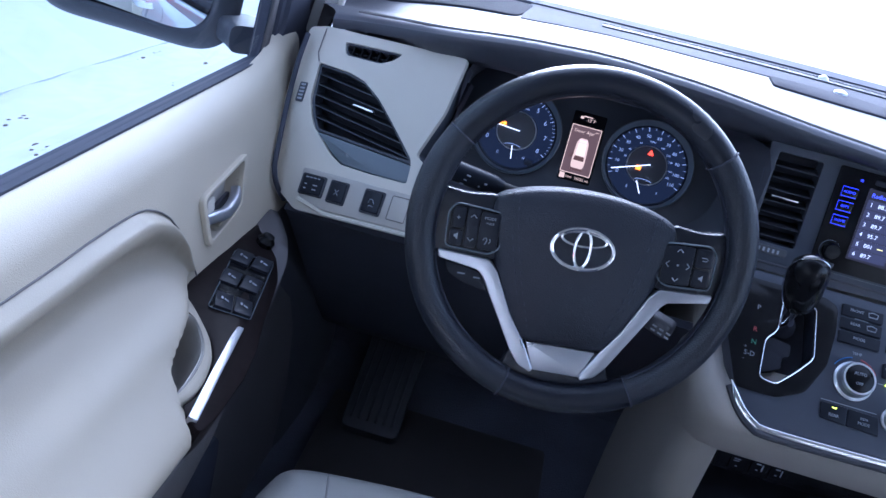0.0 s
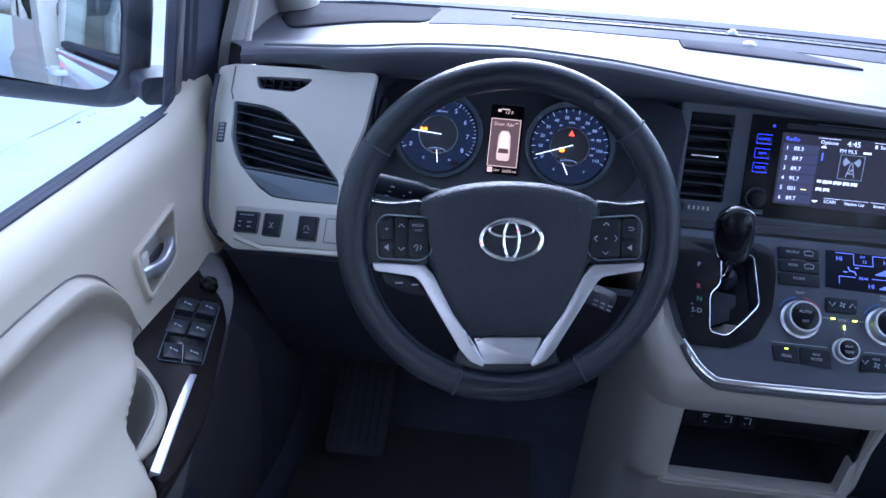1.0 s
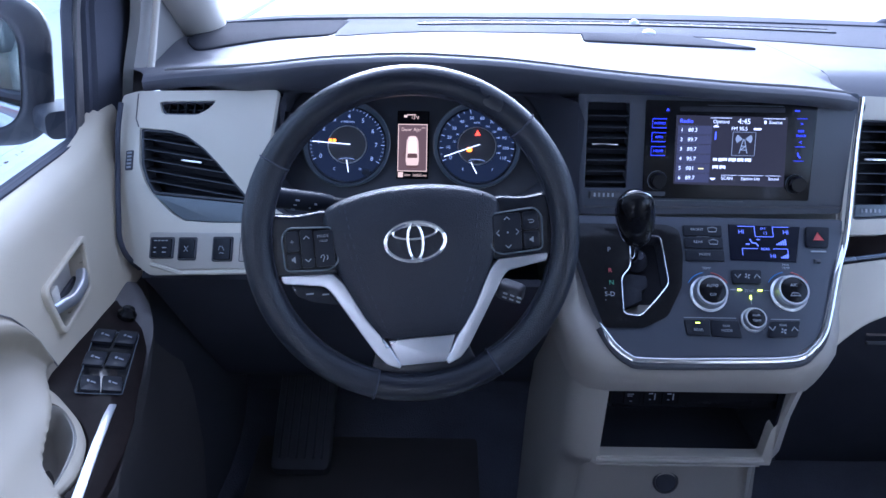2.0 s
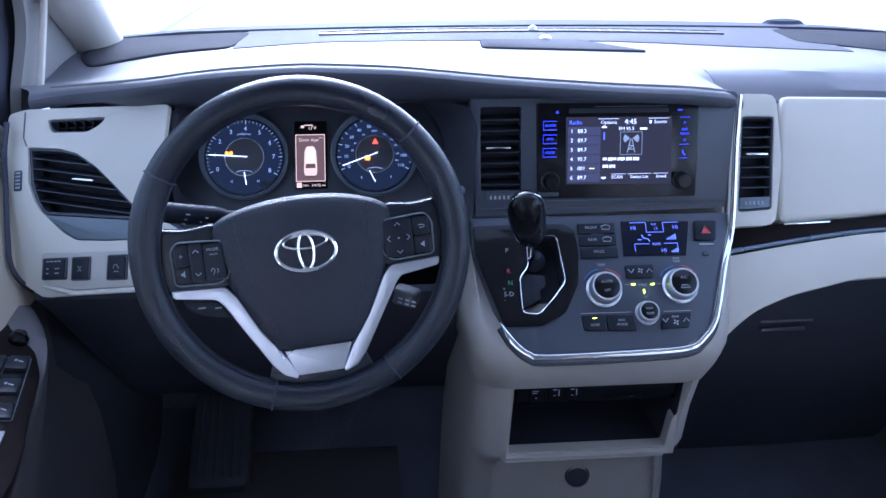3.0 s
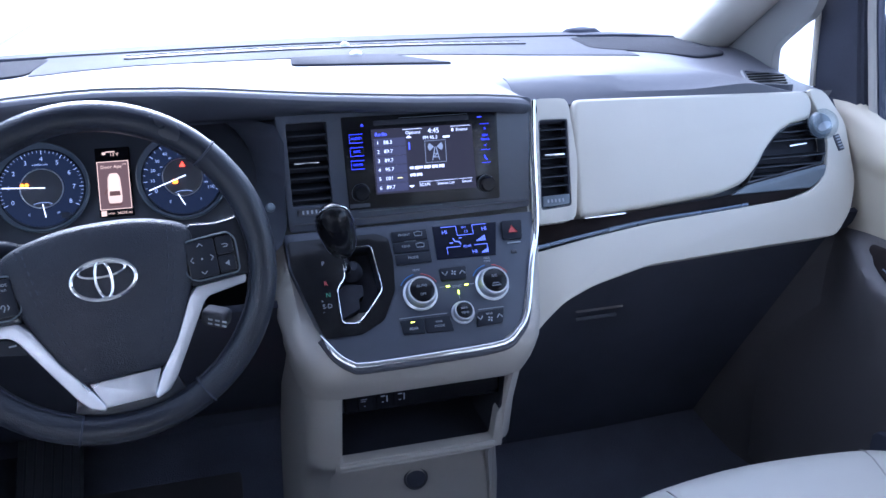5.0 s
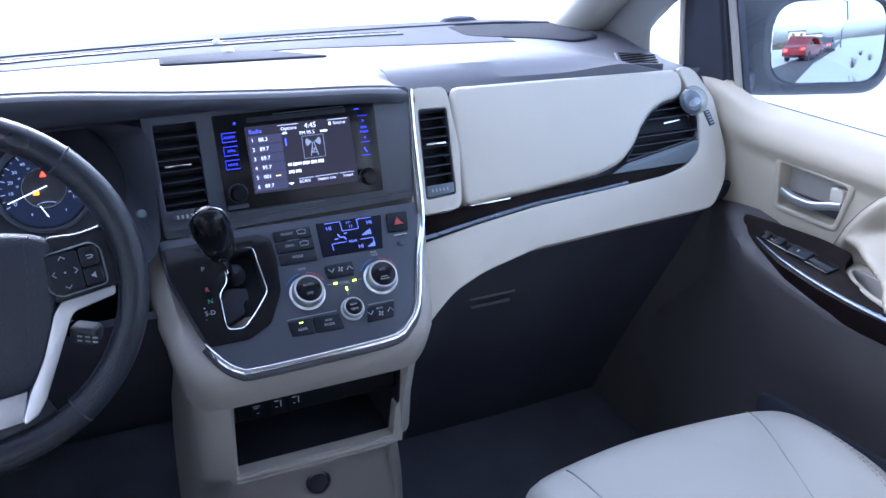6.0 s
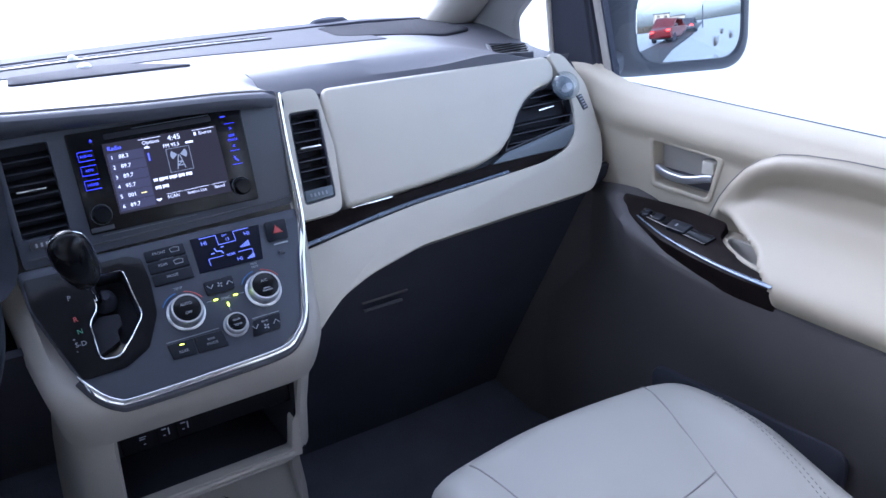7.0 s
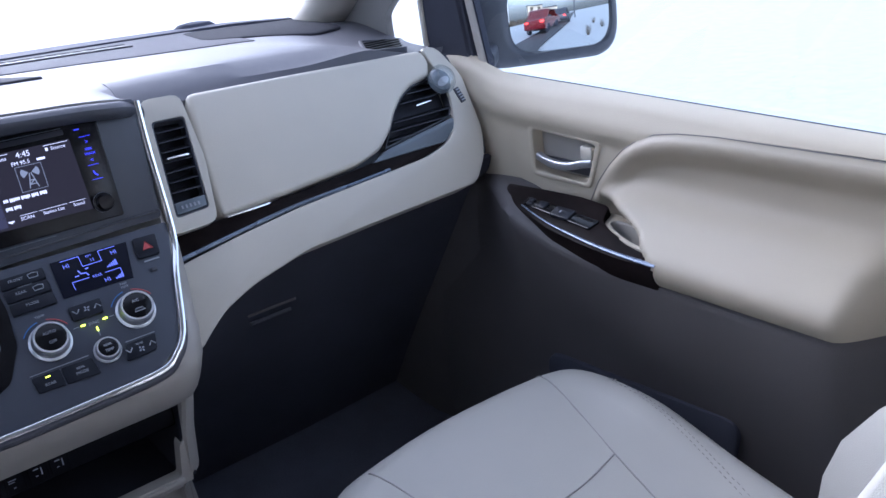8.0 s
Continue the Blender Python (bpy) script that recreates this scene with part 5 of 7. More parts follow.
def build_console():
    c = thing("centre_console", "cream lower console with an open dark cubby", "console")
    lev = [(0.765, -0.192, 0.222, 0.285, 0.05), (0.70, -0.186, 0.209, 0.226, 0.05), (0.655, -0.180, 0.195, 0.182, 0.05), (0.632, -0.176, 0.186, 0.158, 0.04), (0.618, -0.174, 0.181, 0.138), (0.595, -0.168, 0.172, 0.118), (0.575, -0.164, 0.168, 0.122), (0.555, -0.1615, 0.166, 0.132),
           (0.535, -0.160, 0.165, 0.147)]

    def sect(z, xl, xr, yf, rec=0.0):
        return [(xl - 0.012, 0.46, z), (xl - 0.006, yf + 0.14, z), (xl, yf + 0.05, z), (xl + 0.006, yf + 0.022, z), (xl + 0.020, yf + 0.006, z), (xl + 0.045, yf + rec, z),
                (xr - 0.045, yf + rec, z), (xr - 0.020, yf + 0.006, z), (xr - 0.006, yf + 0.022, z), (xr, yf + 0.05, z), (xr + 0.010, yf + 0.14, z), (xr + 0.018, 0.46, z)]
    # The console wears the darker cream for the weaker light down here.
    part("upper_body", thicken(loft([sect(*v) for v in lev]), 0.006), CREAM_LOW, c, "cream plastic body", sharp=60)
    low = [(0.535, -0.160, 0.165, 0.147), (0.47, -0.160, 0.157, 0.158), (0.41, -0.162, 0.153, 0.162), (0.397, -0.162, 0.153, 0.170), (0.385, -0.163, 0.1535, 0.186), (0.36, -0.165, 0.156, 0.216), (0.335, -0.168, 0.159, 0.240), (0.265, -0.172, 0.167, 0.250), (0.15, -0.176, 0.168, 0.254), (0.05, -0.18, 0.17, 0.258)]
    for side in (0, 1):
        rows = []
        for v in low:
            s = sect(*v)
            rows.append(s[:6] if side == 0 else [(v[2] - 0.026, v[3] + 0.001, v[0])] + s[7:])
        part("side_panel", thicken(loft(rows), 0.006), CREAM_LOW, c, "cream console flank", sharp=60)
    hole = fillet([(-0.108, 0.538), (0.133, 0.539), (0.1275, 0.466), (0.1205, 0.460), (0.114, 0.413), (-0.114, 0.413)], 0.004)
    front = [(-0.122, 0.544), (0.140, 0.544), (0.128, 0.400), (-0.124, 0.400)]
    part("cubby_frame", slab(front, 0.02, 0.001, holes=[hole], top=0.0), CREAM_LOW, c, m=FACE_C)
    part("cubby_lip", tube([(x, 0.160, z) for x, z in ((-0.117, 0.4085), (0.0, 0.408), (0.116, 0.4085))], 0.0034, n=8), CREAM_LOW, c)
    part("cubby_well", slab(rect(-0.135, 0.395, 0.150, 0.545), 0.004, 0, top=-0.14), PIT, c, "black cubby lining", m=FACE_C)
    for pts in (((-0.118, 0.405), (-0.110, 0.54)), ((0.119, 0.405), (0.137, 0.54))):
        rows = [[(x, 0.165, z), (x, 0.305, z)] for x, z in pts]
        part("cubby_side", thicken(loft(rows), 0.003), PIT, c)
    for z in (0.407, 0.545):
        part("cubby_shelf", box((0.25, 0.14, 0.004), (0.01, 0.235, z)), PIT, c)
    part("cubby_drawer", slab(rect(-0.104, 0.486, 0.126, 0.526, 0.003), 0.02, 0.002, top=-0.010), PIANO, c, "gloss black switch band", m=FACE_C)
    K = FACE_C @ pose(0, 0.004, -0.0098)
    for x in (-0.075, -0.048, -0.023):
        s = part("seat_heat_switch", slab(rect(x - 0.011, 0.487, x + 0.011, 0.515, 0.002), 0.006, 0.001, top=0.003), PIANO, c, "black seat heater switch", m=K)
        bars([(x - 0.005, 0.506, x + 0.001, 0.5075), (x + 0.003, 0.497, x + 0.0045, 0.507), (x - 0.004, 0.497, x - 0.001, 0.498)] if x > -0.06 else
             [(x - 0.007, 0.505, x + 0.002, 0.506), (x - 0.007, 0.502, x + 0.000, 0.503), (x - 0.003, 0.494, x + 0.000, 0.495)], INK, s, K @ pose(0, 0, 0.003))
    # receding lower face with the power socket
    rows = [[(-w, y, z), (-0.05, y, z), (0.05, y, z), (w - 0.002, y, z)] for y, z, w in ((0.166, 0.402, 0.116), (0.178, 0.397, 0.118), (0.235, 0.394, 0.124), (0.256, 0.388, 0.150), (0.261, 0.37, 0.150), (0.261, 0.265, 0.150), (0.262, 0.15, 0.150), (0.264, 0.05, 0.150))]
    part("lower_face", thicken(loft(rows), 0.006), CREAM_LOW, c, "lower face, its shade put into a darker cream", sharp=60)
    S = face_at((0.015, 0.256, 0.298), (0, -0.97, 0.24))
    s = part("power_socket", lathe([(0.020, 0), (0.020, 0.003), (0.017, 0.005), (0.0155, 0.002)], 28), BLACK, c, "round black power socket", m=S)
    part("socket_cap", lathe([(0.0155, 0.0), (0.0155, 0.003), (0.012, 0.0045), (0.0005, 0.005)], 24), RUBBER, s, m=S)
    for x0, x1 in ((-0.100, -0.098), (0.128, 0.130)):
        pts = [(x0, 0.118 + 0.0, 0.592), (x0 - 0.002, 0.121, 0.575), (x0 - 0.002, 0.150, 0.530)]
        part("panel_joint", tube([(p[0], p[1] - 0.0005, p[2]) for p in pts], 0.0010, n=5), SEAM, c)


build_stack()
build_radio()
build_climate()
build_gear_selector()
build_console()


# ---- driver's place: switches, gauges, column, wheel ----
def build_switches():
    for (x0, y0, x1, y1), signs, lab in (((-0.029, -0.123, 0.013, -0.091), "rows", "small black switch block with pale print on the dash"),
                                         ((0.017, -0.118, 0.048, -0.084), "arrows", "small black switch with a pale sign on the dash"),
                                         ((0.070, -0.110, 0.103, -0.074), "car", "small black switch with a pale car sign on the dash")):
        s = thing("dash_switch", lab, "switch", "switches on the dash")
        m = FACE_L @ pose((x0 + x1) / 2, (y0 + y1) / 2, 0.003, 0, 0, 10)
        w, h = (x1 - x0) / 2 * 0.92, (y1 - y0) / 2 * 0.9
        part("frame", slab(rect(-w, -h, w, h, 0.003), 0.012, 0.001, holes=[rect(-w * 0.86, -h * 0.88, w * 0.86, h * 0.88, 0.002)], top=0.002), BLACK, s, m=m)
        k = part("key", slab(rect(-w * 0.84, -h * 0.86, w * 0.84, h * 0.86, 0.002), 0.008, 0.0012, top=0.003), SWITCHGEAR, s, m=m)
        K = m @ pose(0, 0, 0.0034)
        if signs == "rows":
            for x, y, q in ((-0.009, 0.0095, 0.005), (-0.003, 0.0095, 0.004), (0.003, 0.0095, 0.005), (0.009, 0.0095, 0.004), (-0.009, 0.0, 0.004), (-0.009, -0.006, 0.004), (0.006, 0.0, 0.007), (0.006, -0.006, 0.006)):
                part("print", box((q, 0.0014, 0.0003)), INK, k, m=K @ pose(x, y, 0))
        elif signs == "arrows":
            part("sign", tube([(-0.003, 0.003, 0), (0.0, 0.0, 0), (0.003, 0.003, 0)], 0.0005, n=4), INK, k, m=K)
            part("sign", tube([(-0.003, -0.004, 0), (0.0, -0.001, 0), (0.003, -0.004, 0)], 0.0005, n=4), INK, k, m=K)
        else:
            part("sign", tube([(-0.004, -0.002, 0), (-0.003, 0.003, 0), (0.001, 0.003, 0), (0.003, 0.0, 0), (0.0045, -0.002, 0)], 0.0005, n=4), INK, k, m=K)
            part("sign", tube([(0.004, -0.006, 0), (0.0, -0.005, 0), (-0.003, -0.006, 0)], 0.0005, n=4), INK, k, m=K)
    b = thing("switch_blank", "plain cream blanking cover beside the dash switches", "switch blank")
    m = FACE_L @ pose(0.1245, -0.0855, 0.0028, 0, 0, 10)
    part("cover", slab(rect(-0.0125, -0.0150, 0.0125, 0.0150, 0.002), 0.003, 0.0008, top=0.0004), CREAM_LOW, b, m=m)
    part("joint", tube([(x, y, 0.0) for x, y in rect(-0.0130, -0.0155, 0.0130, 0.0155, 0.002)], 0.0006, True, n=4), SEAM, b, m=m)


def dial(parent, cx, cy, r, numbers, lo, hi, needle, lab, minor=5):
    M = FACE_G @ pose(cx, cy, 0)
    d = part("dial", slab(ring(0, 0, r, n=48), 0.004, 0.0005, top=0.001), FACE, parent, lab, m=M)
    part("blue_band", slab(ring(0, 0, r * 0.93, n=48), 0.0006, 0, holes=[ring(0, 0, r * 0.50, n=36)], top=0.0016), GAUGE_BLUE, d, m=M)
    part("bezel", lathe([(r * 0.985, 0), (r * 0.995, 0.004), (r * 1.07, 0.012), (r * 1.10, 0.010), (r * 1.08, 0)], 56), STEELBLUE, d, "grey-blue bezel", m=M)
    part("inner_ring", lathe([(r * 0.465, 0.001), (r * 0.470, 0.003), (r * 0.485, 0.003), (r * 0.490, 0.001)], 40), SILVER, d, m=M)
    part("hub_face", slab(ring(0, 0, r * 0.465, n=36), 0.001, 0, top=0.0022), BLACK, d, m=M)
    bm = bmesh.new()
    n = len(numbers) - 1
    for i in range(n * minor + 1):
        a = radians(lo + (hi - lo) * i / (n * minor))
        r0 = r * (0.84 if i % minor == 0 else 0.88)
        tube([(r0 * math.cos(a), r0 * math.sin(a), 0.002), (r * 0.94 * math.cos(a), r * 0.94 * math.sin(a), 0.002)], 0.00045 if i % minor == 0 else 0.00026, n=4, bm=bm)
    part("tick_marks", bm, DIGIT, d, m=M)
    for i, t in enumerate(numbers):
        a = radians(lo + (hi - lo) * i / n)
        words(t, r * (0.155 if len(t) < 2 else 0.115), DIGIT, d, M @ pose(r * 0.72 * math.cos(a), r * 0.72 * math.sin(a), 0.002), "numeral")
    a = radians(needle)
    part("needle", sweep([(0.2 * r * math.cos(a) * -0.4, 0.2 * r * math.sin(a) * -0.4, 0.005), (0.86 * r * math.cos(a), 0.86 * r * math.sin(a), 0.005)],
                         rect(-0.0006, -0.0004, 0.0006, 0.0004)), NEEDLE, d, "lit white needle", m=M)
    part("small_scale", tube([(r * 0.20 * math.cos(q), -r * 0.40 + r * 0.05 * math.sin(q), 0.0032) for q in [0.26 * i for i in range(13)]], 0.00035, n=4), DIGIT, d, m=M)
    return d, M


def build_cluster():
    c = thing("instrument_cluster", "lit instrument cluster with blue gauges and warm screen", "instrument cluster")
    base = fillet([(-0.19, -0.075), (0.195, -0.075), (0.20, 0.02), (0.15, 0.095), (-0.15, 0.092), (-0.192, 0.01)], 0.03)
    part("base_plate", slab(base, 0.01, 0.001, top=-0.003), CHARCOAL, c, m=FACE_G)
    d, M = dial(c, -0.088, 0.003, 0.056, [str(i) for i in range(9)], 205, -30, 176, "rev counter")
    r = 0.056
    part("amber_sign", slab(ring(-0.0235, 0.0052, 0.0026, 0.0030, 10), 0.0006, 0, top=0.0035), AMBER, d, m=M)
    part("amber_sign", slab(ring(-0.0180, 0.0052, 0.0026, 0.0030, 10), 0.0006, 0, top=0.0035), AMBER, d, m=M)
    part("warning_box", slab(rect(0.022, -0.043, 0.033, -0.035, 0.001), 0.0006, 0, top=0.0026), FACE, d, m=M)
    words("x1000r/min", 0.0042, DIGIT, d, M @ pose(0.0, r * 0.58, 0.003))
    part("small_needle", sweep([(0, -0.022, 0.004), (0.003, -0.040, 0.004)], rect(-0.0006, -0.0004, 0.0006, 0.0004)), NEEDLE, d, m=M)
    words("C", 0.005, DIGIT, d, M @ pose(-0.017, -0.035, 0.003))
    words("H", 0.005, DIGIT, d, M @ pose(0.019, -0.035, 0.003))
    d, M = dial(c, 0.0935, 0.004, 0.056, [str(10 * i) for i in range(12)], 205, -25, 200, "speedometer", 2)
    part("red_sign", slab(fillet([(-0.0032, 0.0145), (0.0052, 0.0145), (0.001, 0.0225)], 0.0012), 0.0006, 0, top=0.0035), REDLAMP, d, m=M)
    part("amber_sign", slab(fillet([(-0.0140, -0.0090), (-0.0070, -0.0090), (-0.0064, -0.0045), (-0.0086, -0.0022), (-0.0140, -0.0030)], 0.0012), 0.0006, 0, top=0.0035), AMBER, d, m=M)
    words("MPH", 0.0042, DIGIT, d, M @ pose(0.0, r * 0.585, 0.003))
    for q, txt in ((150, "40"), (170, "20"), (118, "60"), (62, "100"), (40, "120"), (22, "140"), (0, "160"), (-18, "180")):
        words(txt, 0.0038, DIGIT, d, M @ pose(r * 0.565 * math.cos(radians(q)), r * 0.565 * math.sin(radians(q)), 0.0026), "numeral")
    part("small_needle", sweep([(-0.008, -0.024, 0.004), (0.000, -0.040, 0.004)], rect(-0.0006, -0.0004, 0.0006, 0.0004)), NEEDLE, d, m=M)
    words("E", 0.005, DIGIT, d, M @ pose(-0.019, -0.034, 0.003))
    words("F", 0.005, DIGIT, d, M @ pose(0.022, -0.034, 0.003))
    # information screen with a car seen from above
    i = part("info_screen", slab(rect(-0.0185, -0.044, 0.0265, 0.053, 0.002), 0.002, 0.0005, top=0.002), PIANO, c, "upright lit information screen", m=FACE_G)
    K = FACE_G @ pose(0.0035, 0, 0.0024)
    part("picture_ground", slab(rect(-0.0195, -0.0330, 0.0195, 0.0325), 0.0003, 0), INFO_DARK, i, m=K)
    bars([(-0.0205, 0.0325, 0.0205, 0.0335), (-0.0205, -0.0340, 0.0205, -0.0330), (-0.0205, -0.034, -0.0195, 0.0335), (0.0195, -0.034, 0.0205, 0.0335)], CARICON, i, K, "picture_edge")
    words("Door Ajar", 0.0066, CARICON, i, K @ pose(-0.002, 0.0255, 0.0004))
    bars([(0.0125, 0.0280, 0.0175, 0.0287)], CARICON, i, K, "return_mark")
    car = part("car_sign", slab(fillet([(-0.0080, -0.0255), (0.0080, -0.0255), (0.0092, -0.019), (0.0088, -0.004), (0.0080, 0.010), (0.0050, 0.0165), (-0.0050, 0.0165), (-0.0080, 0.010), (-0.0088, -0.004), (-0.0092, -0.019)], 0.0025), 0.0003, 0, top=0.0005), CARICON, i, m=K)
    part("car_roof", slab(fillet([(-0.0062, -0.0075), (0.0062, -0.0075), (0.0054, 0.0095), (-0.0054, 0.0095)], 0.0012), 0.0003, 0, top=0.0009), INFO_PALE, car, m=K)
    part("car_glass", slab(fillet([(-0.0072, -0.0150), (0.0072, -0.0150), (0.0064, -0.0088), (-0.0064, -0.0088)], 0.0012), 0.0003, 0, top=0.0009), CARICON_DK, car, m=K)
    part("car_front_glass", slab(fillet([(-0.0056, 0.0105), (0.0056, 0.0105), (0.0044, 0.0142), (-0.0044, 0.0142)], 0.001), 0.0003, 0, top=0.0009), PINK, car, m=K)
    part("car_shadow", slab(fillet([(-0.0078, -0.0290), (0.0078, -0.0290), (0.0086, -0.0262), (-0.0086, -0.0262)], 0.001), 0.0003, 0, top=0.0004), CARICON_DK, car, m=K)
    part("open_door_sign", slab([(-0.0088, -0.002), (-0.0140, -0.0125), (-0.0128, -0.0135), (-0.0086, -0.0075)], 0.0003, 0, top=0.0009), CARICON_DK, car, m=K)
    words("13\u00b0F", 0.0062, CARICON, i, K @ pose(0.003, 0.0425, 0.0002))
    bars([(-0.008, 0.0462, 0.004, 0.0475), (-0.0125, 0.043, -0.008, 0.0465)], CARICON, i, K, "weather_mark")
    part("gear_box_mark", slab(rect(-0.0195, -0.0425, -0.0125, -0.0352), 0.0003, 0, top=0.0004), CARICON, i, m=K)
    words("ODO", 0.0036, CARICON, i, K @ pose(-0.0068, -0.0395, 0.0004))
    words("36035 mi", 0.0052, CARICON, i, K @ pose(0.0105, -0.0395, 0.0004))
    # hooded surround from the dash to the face of the gauges
    rim = [(-0.546, 0.276, 0.893), (-0.47, 0.270, 0.897), (-0.38, 0.272, 0.897), (-0.28, 0.270, 0.896), (-0.165, 0.266, 0.888), (-0.160, 0.245, 0.80), (-0.170, 0.222, 0.735), (-0.23, 0.20, 0.715), (-0.38, 0.195, 0.712),
           (-0.51, 0.212, 0.722), (-0.552, 0.234, 0.770), (-0.550, 0.254, 0.83)]
    inner = [(-0.150, 0.080), (-0.085, 0.092), (0.0, 0.094), (0.09, 0.095), (0.155, 0.082), (0.190, 0.03), (0.188, -0.03), (0.14, -0.068), (0.0, -0.072), (-0.14, -0.068), (-0.182, -0.030), (-0.180, 0.025)]
    rows = []
    for t in (0, 0.15, 0.5, 0.85, 1):
        rows.append([tuple(Vector(a).lerp(FACE_G @ Vector((*b, 0.0)), t) + Vector((0, 0, 0.010 * math.sin(math.pi * t) if k < 5 else -0.006 * math.sin(math.pi * t)))) for k, (a, b) in enumerate(zip(smooth_path(rim, 3, True), fillet_match(inner)))])
    part("surround", loft(rows, closed=True), CHARCOAL, c, "dark hooded surround", sharp=60)


def fillet_match(pts):
    return [(p.x, p.y) for p in smooth_path([(*q, 0) for q in pts], 3, True)]


WHEEL = Matrix.Translation((-0.368, 0.0145, 0.798)) @ pose(0, 0, 0, 0, 0, 6.2) @ pose(0, 0, 0, 74, 0, 0) @ pose(0, 0, 0, 0, 0, 3.6)


def build_column():
    c = thing("steering_column", "black plastic steering column shroud with two stalks", "steering column")
    C = Vector((-0.3676, 0.0142, 0.799))
    ax = (WHEEL.to_3x3() @ Vector((0, 0, -1))).normalized()
    path = [C + ax * d for d in (0.045, 0.06, 0.12, 0.20, 0.30)]
    part("shroud", sweep(path, fillet([(-0.055, -0.055), (0.055, -0.055), (0.058, 0.0), (0.035, 0.018), (-0.035, 0.018), (-0.058, 0.0)], 0.02)), BLACK, c)
    st = part("turn_stalk", tube(smooth_path([(-0.400, 0.085, 0.795), (-0.437, 0.090, 0.803), (-0.470, 0.090, 0.806)], 4), 0.0085, n=12), SLAT, c, "dark turn signal stalk")
    part("stalk_end", sweep(smooth_path([(-0.462, 0.090, 0.806), (-0.475, 0.089, 0.8075), (-0.500, 0.087, 0.811), (-0.540, 0.084, 0.817)], 4), ring(0, 0, 0.0125, 0.0125, 14), scale=lambda t: 0.74 + 0.22 * sstep(0.0, 0.35, t) - 0.35 * sstep(0.86, 1.0, t) ** 2), SWITCHGEAR, st)
    for x, w, z in ((-0.480, 0.003, 0.8105), (-0.487, 0.002, 0.8060), (-0.500, 0.0045, 0.8150), (-0.503, 0.0035, 0.8095), (-0.506, 0.0045, 0.8040), (-0.516, 0.003, 0.8155)):
        part("stalk_mark", box((w, 0.0012, 0.0016)), INK, st, m=pose(x, 0.0755, z, 0, 8, 0))
    st = part("wiper_stalk", tube(smooth_path([(-0.36, 0.09, 0.755), (-0.31, 0.065, 0.742), (-0.275, 0.040, 0.732)], 4), 0.009, n=12), SLAT, c, "dark wiper stalk")
    e = part("stalk_end", box((0.030, 0.022, 0.020), bev=0.006, seg=3), BLACK, st, m=pose(-0.261, 0.032, 0.728, 0, 8, -25))
    bars([(-0.010 + 0.008 * i, -0.005 + 0.005 * j, -0.005 + 0.008 * i, -0.003 + 0.005 * j) for i in range(3) for j in range(2)], INK, e,
         pose(-0.2605, 0.0195, 0.728, 90, 0, -22) @ pose(0, 0, 0, 0, 0, -8), lift=0.0015)


